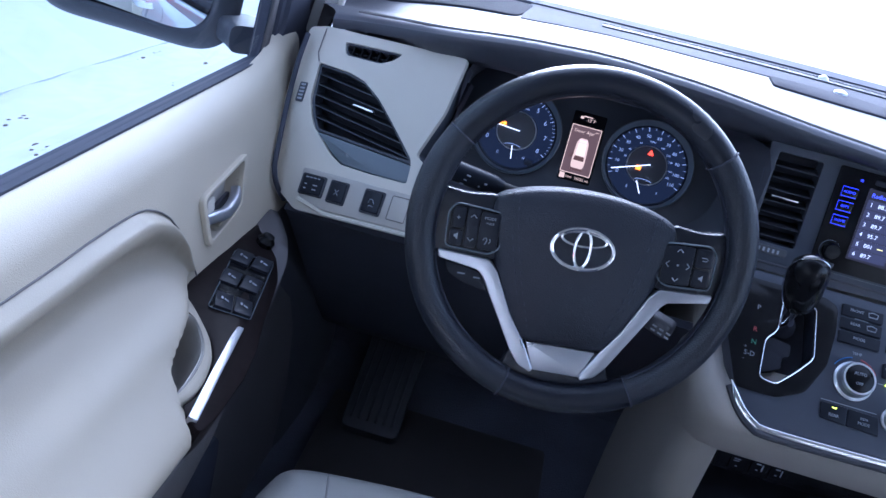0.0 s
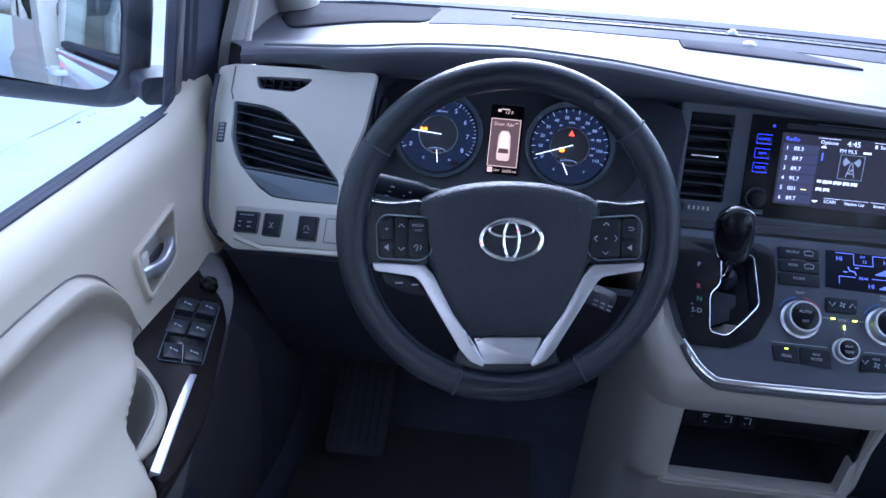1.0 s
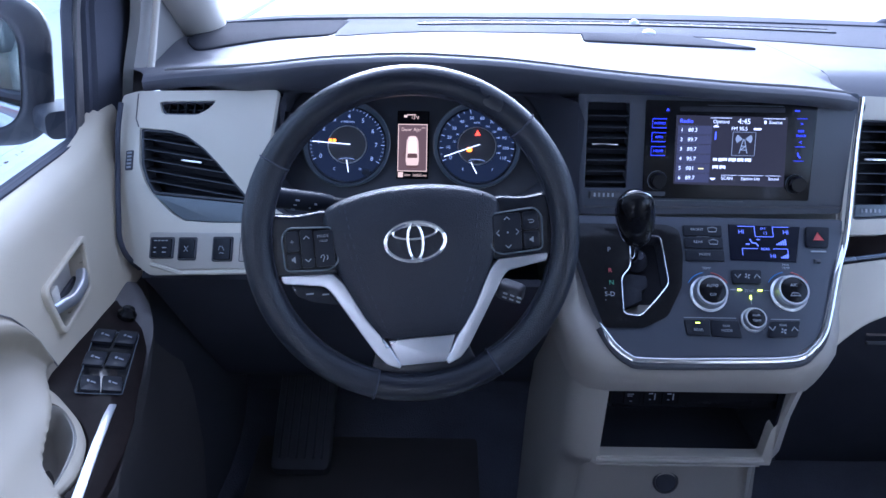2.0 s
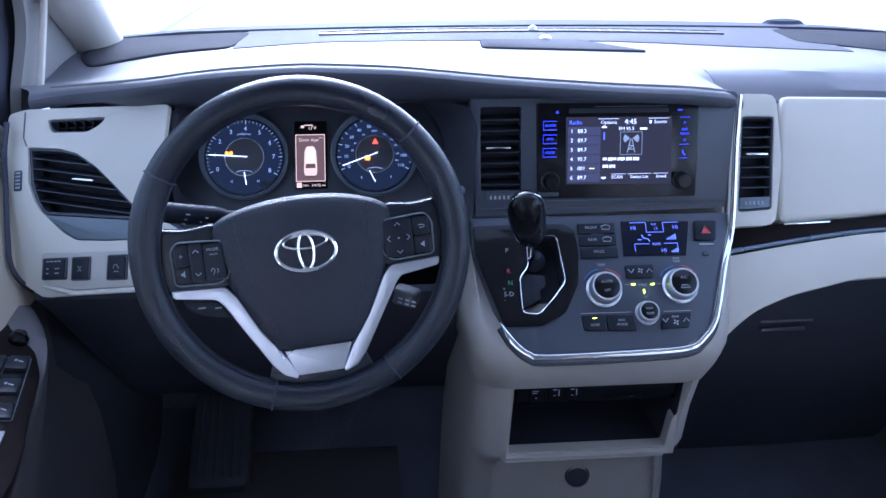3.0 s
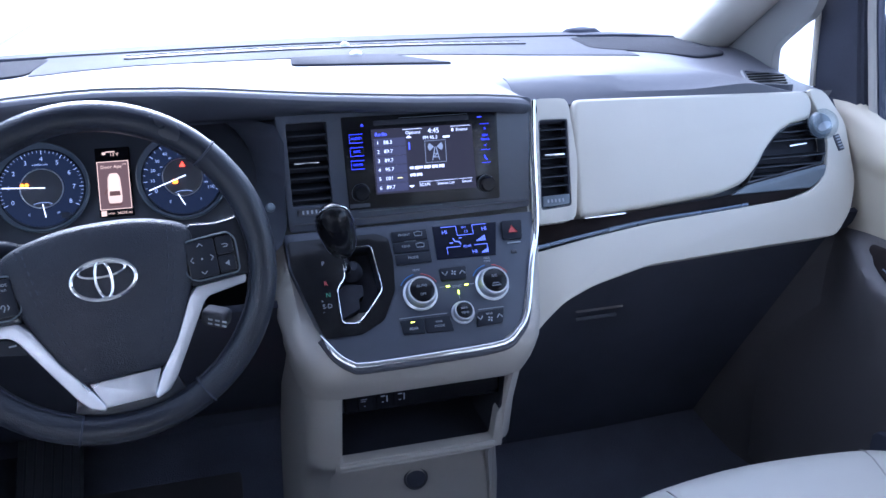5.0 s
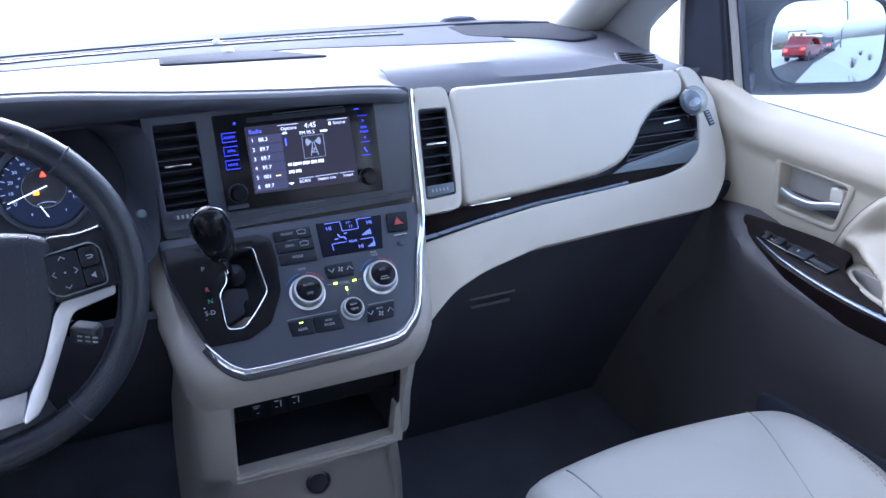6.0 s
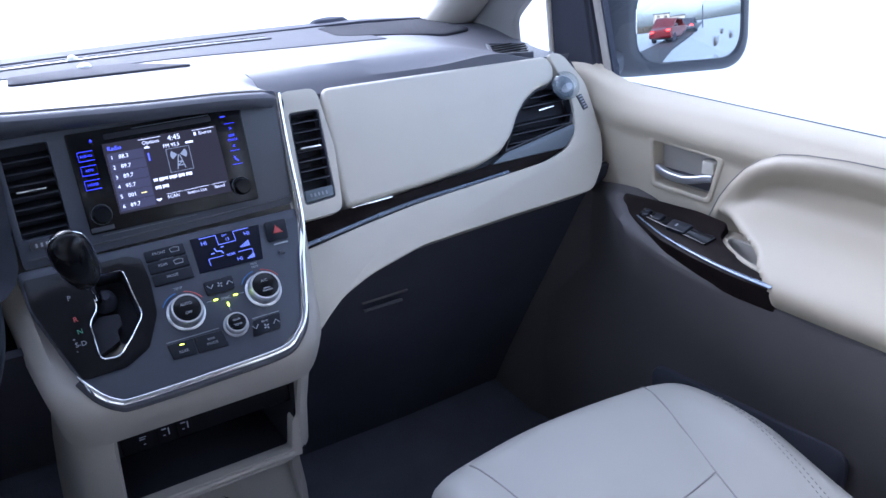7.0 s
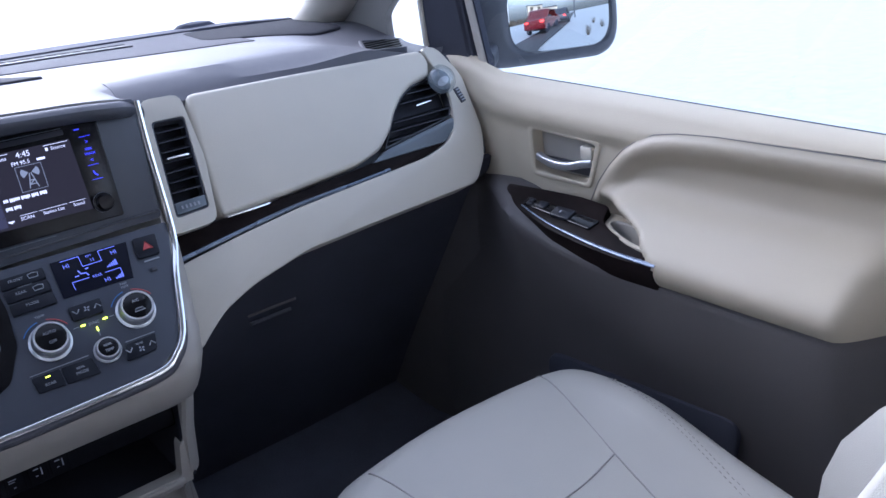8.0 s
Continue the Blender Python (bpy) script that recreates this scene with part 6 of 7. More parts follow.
def build_wheel():
    w = thing("steering_wheel", "black leather steering wheel with satin silver spokes", "steering wheel")
    R, r = 0.1630, 0.0166
    SEAMS = (147, 41, 251, 298)

    def arc(a0, a1, mat, name, lab, rr):
        n = max(8, int(abs(a1 - a0) / 4))
        rows = []
        for i in range(n + 1):
            a = radians(a0 + (a1 - a0) * i / n)
            fat = rr * (1 + 0.05 * math.exp(-((math.degrees(a) % 360 - 165) / 14) ** 2) + 0.05 * math.exp(-((math.degrees(a) % 360 - 20) / 14) ** 2))
            rows.append([((R + fat * 0.95 * math.cos(b)) * math.cos(a), (R + fat * 0.95 * math.cos(b)) * math.sin(a), fat * 1.08 * math.sin(b)) for b in [2 * math.pi * j / 18 for j in range(18)]])
        part(name, loft(rows, closed=True, caps=True), mat, w, lab, m=WHEEL, sharp=60)
    arc(41, 147, LEATHER, "rim_top", "smooth black leather rim", r)
    arc(147.4, 250.6, PERF, "rim_side", "grained leather grip", r)
    arc(251, 298, LEATHER, "rim_foot", "smooth black leather rim", r)
    arc(298.4, 400.6, PERF, "rim_side", "grained leather grip", r)
    for a in SEAMS:
        q = radians(a)
        pts = [((R + r * 1.0 * math.cos(b)) * math.cos(q), (R + r * 1.0 * math.cos(b)) * math.sin(q), r * 1.1 * math.sin(b)) for b in [2 * math.pi * j / 18 for j in range(18)]]
        part("rim_joint", tube(pts, 0.0011, True, n=5), RUBBER, w, m=WHEEL)
    # stitching along the inner side of the rim
    for a0, a1 in ((148, 250), (300, 400)):
        bm = bmesh.new()
        for i in range(55):
            a = radians(a0 + i * (a1 - a0) / 55)
            rr = R - r * 0.93
            p = Vector((rr * math.cos(a), rr * math.sin(a), r * 0.45))
            t = Vector((-math.sin(a), math.cos(a), 0.5)).normalized() * 0.0022
            tube([p - t, p + t], 0.0006, n=4, bm=bm)
        part("rim_stitches", bm, RUBBER, w, m=WHEEL)
    # airbag pad: a domed shield
    half = [(0.0, 0.054), (0.035, 0.052), (0.068, 0.045), (0.092, 0.033), (0.094, 0.012), (0.088, -0.018), (0.074, -0.055), (0.056, -0.090), (0.040, -0.108), (0.0, -0.109)]
    o = smooth_path([(x, y, 0) for x, y in half] + [(-x, y, 0) for x, y in half[-2:0:-1]], 4, True)
    rows = []
    for t, h in ((1.0, -0.022), (1.0, -0.004), (0.985, 0.002), (0.95, 0.006), (0.85, 0.010), (0.6, 0.015), (0.3, 0.0175), (0.02, 0.018)):
        rows.append([(p.x * t, -0.025 + (p.y + 0.025) * t, h) for p in o])
    part("airbag_pad", loft(rows, closed=True, caps=True), HUB, w, "black grained airbag cover", m=WHEEL, sharp=60)

    for s in (-1, 1):
        for off in (0.0, 0.006):
            path = [((0.070 + off) * s, 0.040, 0.0100 - off * 0.6), ((0.066 + off) * s, 0.010, 0.0135 - off * 0.35), ((0.056 + off) * s, -0.035, 0.0140 - off * 0.35), ((0.044 + off) * s, -0.075, 0.0125 - off * 0.5), ((0.036 + off) * s, -0.100, 0.0085 - off * 0.5)]
            bm = bmesh.new()
            pts = smooth_path(path, 8)
            for a, b in zip(pts[::2], pts[1::2]):
                tube([a, b], 0.0007, n=4, bm=bm)
            part("pad_stitches", bm, RUBBER, w, m=WHEEL)
    # badge: plain interlaced ovals
    B = WHEEL @ pose(0, -0.003, 0.0185)
    b = part("badge", sweep([(0.0310 * math.cos(a), 0.0202 * math.sin(a), 0.001) for a in [2 * math.pi * i / 48 for i in range(48)]], ring(0, 0, 0.0024, 0.0022, 8), True), CHROME, w, "chrome oval badge", m=B)
    part("badge_inner", sweep([(0.0078 * math.cos(a), 0.0002 + 0.0188 * math.sin(a), 0.001) for a in [2 * math.pi * i / 36 for i in range(36)]], ring(0, 0, 0.0018, 0.0018, 8), True), CHROME, b, m=B)
    part("badge_bar", sweep([(0.0225 * math.cos(a), 0.0100 + 0.0072 * math.sin(a), 0.001) for a in [2 * math.pi * i / 36 for i in range(36)]], ring(0, 0, 0.0016, 0.0016, 8), True), CHROME, b, m=B)
    # spokes
    for s in (-1, 1):
        arm = [(0.088, 0.036), (0.120, 0.032), (0.152, 0.036), (0.158, 0.006), (0.152, -0.032), (0.134, -0.034), (0.086, -0.034), (0.080, -0.030)]
        part("spoke", slab(fillet([(x * s, y) for x, y in arm][::s], 0.008), 0.026, 0.006, seg=3, top=0.002), LEATHER, w, "black spoke", m=WHEEL)
        pod = [(0.083, 0.018), (0.130, 0.021), (0.137, 0.012), (0.136, -0.024), (0.090, -0.026), (0.080, -0.018)]
        p = part("button_pod", slab(fillet([(x * s, y) for x, y in pod][::s], 0.006), 0.012, 0.002, top=0.0075), PIANO, w, "gloss black button pod", m=WHEEL)
        part("pod_edge", tube([(x * s, y, 0.0072) for x, y in fillet(pod, 0.006, 4)], 0.0009, True, n=6), STEELBLUE, p, "fine grey edge", m=WHEEL)
        cells = ([(0.084, -0.022, 0.104, 0.016), (0.105, -0.022, 0.118, 0.018), (0.1195, -0.004, 0.133, 0.017), (0.1195, -0.022, 0.133, -0.006)] if s < 0 else
                 [(0.084, -0.023, 0.114, 0.017), (0.1155, -0.002, 0.133, 0.017), (0.1155, -0.022, 0.133, -0.004)])
        for x0, y0, x1, y1 in cells:
            part("button", slab(rect(min(s * x0, s * x1), y0, max(s * x0, s * x1), y1, 0.003), 0.004, 0.001, top=0.0092), SWITCHGEAR, p, m=WHEEL)
        K = WHEEL @ pose(0, 0, 0.0094)
        if s < 0:
            words("+", 0.008, INK, p, K @ pose(-0.1265, 0.006, 0))
            words("MODE", 0.0042, INK, p, K @ pose(-0.0945, 0.010, 0))
            words("HOLD", 0.0030, INK, p, K @ pose(-0.094, 0.005, 0))
            arrows = [(-0.1115, 0.010, 90), (-0.1115, -0.014, 270)]
            part("speaker_sign", slab([(-0.1285, -0.0135), (-0.1270, -0.0135), (-0.1245, -0.0160), (-0.1245, -0.0085), (-0.1270, -0.0110), (-0.1285, -0.0110)], 0.0003, 0, top=0.0004), INK, p, m=K)
            part("voice_sign", tube([(-0.0965, -0.0165, 0.0003), (-0.0945, -0.0120, 0.0003), (-0.0955, -0.0095, 0.0003), (-0.0975, -0.0100, 0.0003), (-0.0985, -0.0125, 0.0003)], 0.0005, n=4), INK, p, m=K)
            part("voice_wave", tube([(-0.0925, -0.0150, 0.0003), (-0.0910, -0.0125, 0.0003), (-0.0920, -0.0100, 0.0003)], 0.0005, n=4), INK, p, m=K)
        else:
            arrows = [(0.099, 0.012, 90), (0.099, -0.018, 270), (0.0885, -0.003, 180), (0.1095, -0.003, 0)]
            part("centre_dot", slab(rect(0.0980, -0.0040, 0.1000, -0.0020, 0.0006), 0.0003, 0, top=0.0004), INK, p, m=K)
            part("return_sign", tube([(0.1215, 0.0085, 0.0003), (0.1265, 0.0085, 0.0003), (0.1280, 0.0070, 0.0003), (0.1265, 0.0055, 0.0003), (0.1225, 0.0055, 0.0003)], 0.0005, n=4), INK, p, m=K)
            part("mute_sign", slab([(0.1220, -0.0135), (0.1235, -0.0135), (0.1262, -0.0160), (0.1262, -0.0090), (0.1235, -0.0115), (0.1220, -0.0115)], 0.0003, 0, top=0.0004), INK, p, m=K)
        for x, y, a in arrows:
            part("arrow", tube([(-0.0015, 0.003, 0), (0.0015, 0, 0), (-0.0015, -0.003, 0)], 0.0006, n=4), INK, p, m=K @ pose(x, y, 0, 0, 0, a))
        sp = [(0.142, -0.0285), (0.140, -0.0375), (0.098, -0.044), (0.092, -0.050), (0.070, -0.088), (0.050, -0.122), (0.040, -0.134), (0.026, -0.140), (0.024, -0.136), (0.037, -0.112), (0.058, -0.082), (0.078, -0.042), (0.088, -0.031)]
        part("silver_spoke", slab(fillet([(x * s, y) for x, y in sp][::-s], 0.003), 0.018, 0.0035, seg=3, top=0.006), SILVER, w, "satin silver lower spoke", m=WHEEL)
    lw = [(-0.133, -0.040), (-0.098, -0.0455), (-0.092, -0.052), (-0.084, -0.066), (-0.112, -0.060), (-0.128, -0.052)]
    p = part("phone_buttons", slab(fillet(lw, 0.004), 0.010, 0.0015, top=0.000), SWITCHGEAR, w, "black phone buttons", m=WHEEL)
    bars([(-0.118, -0.0515, -0.110, -0.0500), (-0.101, -0.0535, -0.094, -0.0520)], INK, p, WHEEL)
    plate = [(-0.036, -0.1085), (0.036, -0.1085), (0.0245, -0.137), (-0.0245, -0.137)]
    part("silver_plate", slab(fillet(plate, 0.002), 0.016, 0.002, top=0.004), SILVER, w, "satin silver centre plate", m=WHEEL)
    part("hub_back", lathe([(0.035, -0.020), (0.042, -0.03), (0.045, -0.05), (0.045, -0.06)], 32), BLACK, w, m=WHEEL)
    for s in (-1, 1):
        part("spoke_back", slab(fillet([(x * s, y) for x, y in [(0.03, -0.125), (0.05, -0.118), (0.058, -0.145), (0.03, -0.158)]][::-s], 0.004), 0.014, 0.003, top=-0.002), LEATHER, w, m=WHEEL)
    part("foot_cover", slab(fillet([(-0.055, -0.128), (0.055, -0.128), (0.060, -0.158), (-0.060, -0.158)], 0.008), 0.018, 0.004, top=-0.001), LEATHER, w, m=WHEEL)
    st = part("reset_stud", lathe([(0.006, 0), (0.0065, 0.004), (0.005, 0.009), (0.0005, 0.010)], 16), STEELBLUE, None, m=face_at((-0.182, 0.215, 0.790), (0, -0.9, 0.4)))
    tagged(st, "small grey knob on the dark dash", "knob")


build_switches()
build_cluster()
build_column()
build_wheel()


# ---- doors ----
CURVE = [(-0.70, 0.782), (-0.42, 0.781), (-0.307, 0.780), (-0.20, 0.779), (-0.141, 0.775), (-0.10, 0.768), (-0.07, 0.756), (-0.04, 0.735), (-0.015, 0.708), (0.005, 0.680), (0.022, 0.645), (0.03, 0.612)]


PAD_YS = [0.0290 - 0.0015 * i for i in range(30)] + [-0.018 - 0.004 * i for i in range(50)] + [-0.222 - 0.008 * i for i in range(22)] + [-0.402 - 0.007 * i for i in range(15)]


CURVE_L = [(-0.70, 0.750), (-0.30, 0.750), (-0.235, 0.751), (-0.19, 0.753), (-0.15, 0.7535), (-0.12, 0.753), (-0.105, 0.752), (-0.09, 0.749), (-0.075, 0.743), (-0.062, 0.736), (-0.049, 0.726), (-0.038, 0.712), (-0.028, 0.696), (-0.021, 0.677), (-0.015, 0.657), (-0.011, 0.642)]
PAD_YS_L = [-0.0110 - 0.0015 * i for i in range(30)] + [-0.058 - 0.004 * i for i in range(48)] + [-0.26 - 0.02 * i for i in range(13)]


def door_slope(z):
    """Half width of the driver's door trim: it leans into the cabin towards its foot."""
    return 0.790 - 0.25 * (0.78 - max(z, 0.640))


def door_shift(y, z):
    """How much deeper than the passenger's the driver's armrest stands."""
    return (0.008 + 0.027 * sstep(0.02, -0.12, y)) * sstep(0.812, 0.772, z)


def driver_pad(y, z, zs):
    """Half width of the driver's door pad at a height under its seam."""
    t = door_slope(z)
    h = zs - z
    wall = [(0.575, 0.680), (0.588, 0.670), (0.598, 0.660), (0.607, 0.652), (0.615, 0.652), (0.622, 0.662), (0.632, 0.682), (0.645, 0.704), (0.654, 0.714), (0.661, 0.720), (0.667, 0.732), (0.673, 0.752), (0.680, 0.770), (0.689, 0.780), (0.700, 0.785), (0.712, 0.785), (0.76, 0.790)]
    full = sum(lerp_table(wall, z + k) for k in (-0.008, -0.004, 0, 0.004, 0.008)) / 5
    roll = 0.013 * sstep(0.0, 0.010, h) * (1 - sstep(0.014, 0.042, h))
    full = t - roll if h < 0.014 else t - roll + (full - t) * sstep(0.014, 0.05, h)
    edge = lerp_table([(zz, yy) for yy, zz in reversed(CURVE_L[5:])], z) if z > 0.642 else -0.011
    low = sstep(0.662, 0.640, z)
    edge, width = edge + (-0.158 - 0.042 * sstep(0.646, 0.612, z) - edge) * low, 0.10 + (0.024 - 0.10) * low
    b = sstep(0.0, width, edge - y) * (1 - sstep(-0.42, -0.50, y))
    near = t - roll * sstep(0.0, 0.012, edge - y) * (1 - low)
    return near + (full - near) * b


def passenger_pad(y, z, zs):
    """Half width of the passenger's door pad at a height under its seam."""
    t = 0.795
    h = zs - z
    wall = [(0.575, 0.720), (0.590, 0.702), (0.600, 0.695), (0.612, 0.691), (0.622, 0.696), (0.634, 0.709), (0.645, 0.724), (0.654, 0.735), (0.662, 0.744), (0.668, 0.753), (0.675, 0.768), (0.683, 0.783), (0.692, 0.792), (0.704, 0.797), (0.73, 0.800), (0.77, 0.800)]
    full = sum(lerp_table(wall, z + k) for k in (-0.008, -0.004, 0, 0.004, 0.008)) / 5
    edge = lerp_table([(zz, yy) for yy, zz in reversed(CURVE[3:])], z) if z > 0.612 else 0.03
    d = min(h, 0.8 * max(edge - y, 0.0))
    roll = 0.009 * sstep(0.0, 0.014, d) * (1 - sstep(0.018, 0.050, d))
    low = sstep(0.668, 0.640, z)
    start, width = edge + (-0.106 - 0.046 * sstep(0.646, 0.606, z) - edge) * low, 0.10 + (0.028 - 0.10) * low
    b = sstep(0.0, width, start - y) * (1 - sstep(-0.42, -0.49, y))
    return t - roll * (1 - low) + (full - t) * b * sstep(0.010, 0.05, h)


def sill(y):
    return 0.815 + 0.030 * y + 0.028 * sstep(0.22, 0.38, y)


def build_door(s, label):
    d = thing("door_1" if s < 0 else "door_2", label, "car door", "front doors", "structure")

    curve = CURVE if s > 0 else CURVE_L
    pad_ys = PAD_YS if s > 0 else PAD_YS_L

    def P(x, y, z):
        return (s * x, y, z)
    # upper trim: from the belt line down to the padded part
    ys = [0.40, 0.36, 0.32, 0.28, 0.24, 0.21] + [0.203 - 0.0055 * i for i in range(32 if s > 0 else 39)] + pad_ys
    rows = []
    for y in ys:
        zt = sill(y)
        zb = lerp_table(curve, y) if y < (0.03 if s > 0 else -0.0109) else (0.598 if s > 0 else 0.638)
        row = []
        for t in [0, 0.02, 0.04, 0.07, 0.10] + [0.13 + 0.87 * i / 32 for i in range(33)]:
            z = zt + (zb - zt) * t
            h = zt - z
            x = 0.826 - 0.030 * (1 - math.exp(-h / 0.012)) - 0.006 * sstep(0.02, 0.05, h) + 0.010 * sstep(0.055, 0.085, h)
            if s < 0:
                x = x + (door_slope(z) - x) * sstep(0.004, 0.040, h) + door_shift(y, z)
            row.append(P(x + 0.015 * sstep(0.25, 0.40, y), y, z))
        rows.append(row)
    # the opening behind the handle
    def H(y, z):
        """A place on the handle's face; the driver's is skewed with the leaning trim."""
        if s > 0:
            return (y, z)
        u, v = (y - 0.004) / 0.162, (z - 0.660) / 0.085
        corner = (((1 - u) * (1 - v), -0.002, 0.667), (u * (1 - v), 0.115, 0.684), ((1 - u) * v, 0.014, 0.730), (u * v, 0.143, 0.741))
        return (sum(w * p for w, p, q in corner), lean * sum(w * q for w, p, q in corner))
    lean = math.hypot(1, 0.25) if s < 0 else 1.0
    gap = [H(y, z) for y, z in ((0.158, 0.744), (0.013, 0.736), (0.033, 0.666), (0.153, 0.6675))]
    bm = loft(rows)
    gone = []
    for f in bm.faces:
        c = f.calc_center_median()
        span = cross_at(gap, c.z * lean)
        if span and span[0] < c.y < span[1]:
            gone.append(f)
    bmesh.ops.delete(bm, geom=gone, context="FACES")
    part("upper_trim", thicken(bm, 0.004), CREAM_DOOR, d, "smooth cream upper trim", sharp=70)
    # padded bolster with the armrest
    rows = []
    for y in pad_ys:
        zt = lerp_table(curve, y)
        if s < 0:
            low = 0.576 + (0.640 - 0.576) * (1 - sstep(-0.172, -0.244, y))
            rows.append([P(driver_pad(y, z, zt) + door_shift(y, z), y, z) for z in [zt + (low - zt) * k / 44 for k in range(45)]])
            continue
        low = 0.592 + (0.629 - 0.592) * (1 - sstep(-0.130, -0.180, y))
        rows.append([P(passenger_pad(y, z, zt), y, z) for z in [zt + (low - zt) * k / 44 for k in range(45)]])
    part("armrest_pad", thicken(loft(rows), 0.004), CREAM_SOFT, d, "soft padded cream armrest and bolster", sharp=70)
    path = [P(0.7915 if s > 0 else door_slope(lerp_table(curve, y)) - 0.0004 + door_shift(y, lerp_table(curve, y)), y, lerp_table(curve, y) + 0.0006) for y in pad_ys]
    part("pad_seam", tube(path, 0.0011, n=5), SEAM, d)
    # dark lower panel
    LOW = [(-0.70, 0.586), (-0.43, 0.583), (-0.30, 0.581), (-0.14, 0.582), (-0.05, 0.584), (0.03, 0.594), (0.08, 0.606), (0.12, 0.617), (0.155, 0.628), (0.19, 0.634), (0.24, 0.632), (0.40, 0.618)]
    if s < 0:
        LOW = [(y, z - 0.008) for y, z in LOW[:7]] + [(0.12, 0.620), (0.155, 0.634), (0.20, 0.640), (0.26, 0.634), (0.40, 0.620)]
    rows = []
    for i in range(91):
        y = 0.40 - 0.90 * i / 90
        zt = lerp_table(LOW, y)
        front = sstep(0.10, 0.30, y)
        xt = 0.708 + 0.085 * front + 0.08 * sstep(-0.41, -0.48, y)
        rows.append([P(max(xt + 0.013, 0.806), y, zt + 0.012), P(xt + 0.012, y, zt + 0.006), P(xt, y, zt), P(xt + 0.002, y, zt - 0.012), P(xt + 0.012 * (1 - front), y, zt - 0.06), P(xt + 0.035 * (1 - front), y, zt - 0.14)] + [P(x + 0.03 * sstep(-0.41, -0.48, y), y, z) for x, z in ((0.765, 0.36), (0.758, 0.25), (0.765, 0.10))])
    part("lower_panel", thicken(loft(rows), 0.004), LOWER, d, "dark grey lower door panel", sharp=70)
    part("panel_edge", tube([P(0.708 + 0.085 * sstep(0.10, 0.30, y) - 0.001, y, lerp_table(LOW, y)) for y in [0.15 - 0.025 * i for i in range(23)]], 0.0028, n=6), LOWER, d)
    part("map_pocket", slab(fillet([(-0.14, 0.16), (0.20, 0.16), (0.22, 0.36), (-0.16, 0.385)], 0.03), 0.03, 0.006), RUBBER, d, "dark map pocket",
         m=Matrix(((0, 0, -s, s * 0.750), (1, 0, 0, -0.12), (0, 1, 0, 0), (0, 0, 0, 1))))
    # switch panel leaf on the front of the armrest
    lm = Matrix(((s, 0, 0, 0), (0, 1, 0, 0), (0, 0, 1, 0), (0, 0, 0, 1))) @ Matrix.Translation((0.79, 0, 0.655)) @ pose(0, 0, 0, 0, -21.8, 0) @ Matrix.Translation((-0.79, 0, 0))
    leaf = [(0.769, 0.190), (0.752, 0.180), (0.735, 0.158), (0.718, 0.112), (0.697, 0.04), (0.686, -0.04), (0.681, -0.11), (0.682, -0.178), (0.700, -0.186), (0.708, -0.15), (0.715, -0.11), (0.728, -0.068), (0.744, -0.040), (0.775, -0.030), (0.780, 0.03), (0.776, 0.105)]
    if s < 0:
        leaf = [(0.763, 0.165), (0.743, 0.156), (0.713, 0.117), (0.693, 0.077), (0.678, 0.011), (0.677, -0.054), (0.678, -0.13), (0.676, -0.184), (0.680, -0.216), (0.709, -0.200), (0.703, -0.179), (0.704, -0.155), (0.713, -0.122), (0.729, -0.095), (0.775, -0.064), (0.772, -0.022), (0.770, 0.062)]
    leaf = fillet(leaf, 0.010)
    part("switch_panel", slab(leaf, 0.042, 0.003, top=0.002), WOOD, d, "dark gloss wood-look switch panel", m=lm)
    sw = fillet([(0.756, 0.074), (0.711, 0.096), (0.694, -0.028), (0.744, -0.055)], 0.004)
    if s < 0:
        p = part("switch_block", slab(sw, 0.01, 0.0015, top=0.005), PIANO, d, "black window switch block", m=lm)
        part("block_edge", tube([(x, y, 0.0052) for x, y in sw], 0.0006, True, n=4), STEELBLUE, p, m=lm)
        for cx, cy in ((0.743, 0.064), (0.720, 0.076), (0.736, 0.016), (0.713, 0.028), (0.730, -0.032), (0.7075, -0.020)):
            k = part("window_switch", slab(fillet([(cx - 0.012, cy - 0.009), (cx + 0.009, cy - 0.019), (cx + 0.012, cy + 0.009), (cx - 0.008, cy + 0.019)], 0.002), 0.008, 0.002, top=0.0095), SWITCHGEAR, p, m=lm)
            bars([(cx - 0.005, cy + 0.000, cx + 0.0005, cy + 0.0022), (cx + 0.002, cy - 0.001, cx + 0.0045, cy + 0.003)], INK, k, lm @ pose(0, 0, 0.0098))
        part("mirror_knob", lathe([(0.0115, 0), (0.0115, 0.006), (0.0085, 0.010), (0.0075, 0.013), (0.0005, 0.0135)], 24), PIANO, p, "round mirror knob", m=lm @ pose(0.738, 0.128, 0.002))
        part("silver_strip", slab(fillet([(0.7065, -0.054), (0.699, -0.050), (0.7026, -0.08), (0.7018, -0.12), (0.6955, -0.16), (0.688, -0.207), (0.697, -0.209), (0.7045, -0.16), (0.7105, -0.12), (0.711, -0.08)], 0.0015), 0.008, 0.002, top=0.0055), SILVER, d, "wide satin silver strip", m=lm)
    else:
        p = part("switch_block", slab(fillet([(0.748, 0.120), (0.730, 0.118), (0.716, -0.035), (0.738, -0.040)], 0.004), 0.01, 0.0015, top=0.005), PIANO, d, "black window switch block", m=lm)
        for cx, cy, hw, hh in ((0.742, 0.106, 0.004, 0.006), (0.734, 0.104, 0.004, 0.006), (0.737, 0.078, 0.008, 0.009), (0.732, 0.030, 0.011, 0.020)):
            k = part("window_switch", slab(rect(cx - hw, cy - hh, cx + hw, cy + hh, 0.003), 0.008, 0.002, top=0.0080), SWITCHGEAR, p, m=lm)
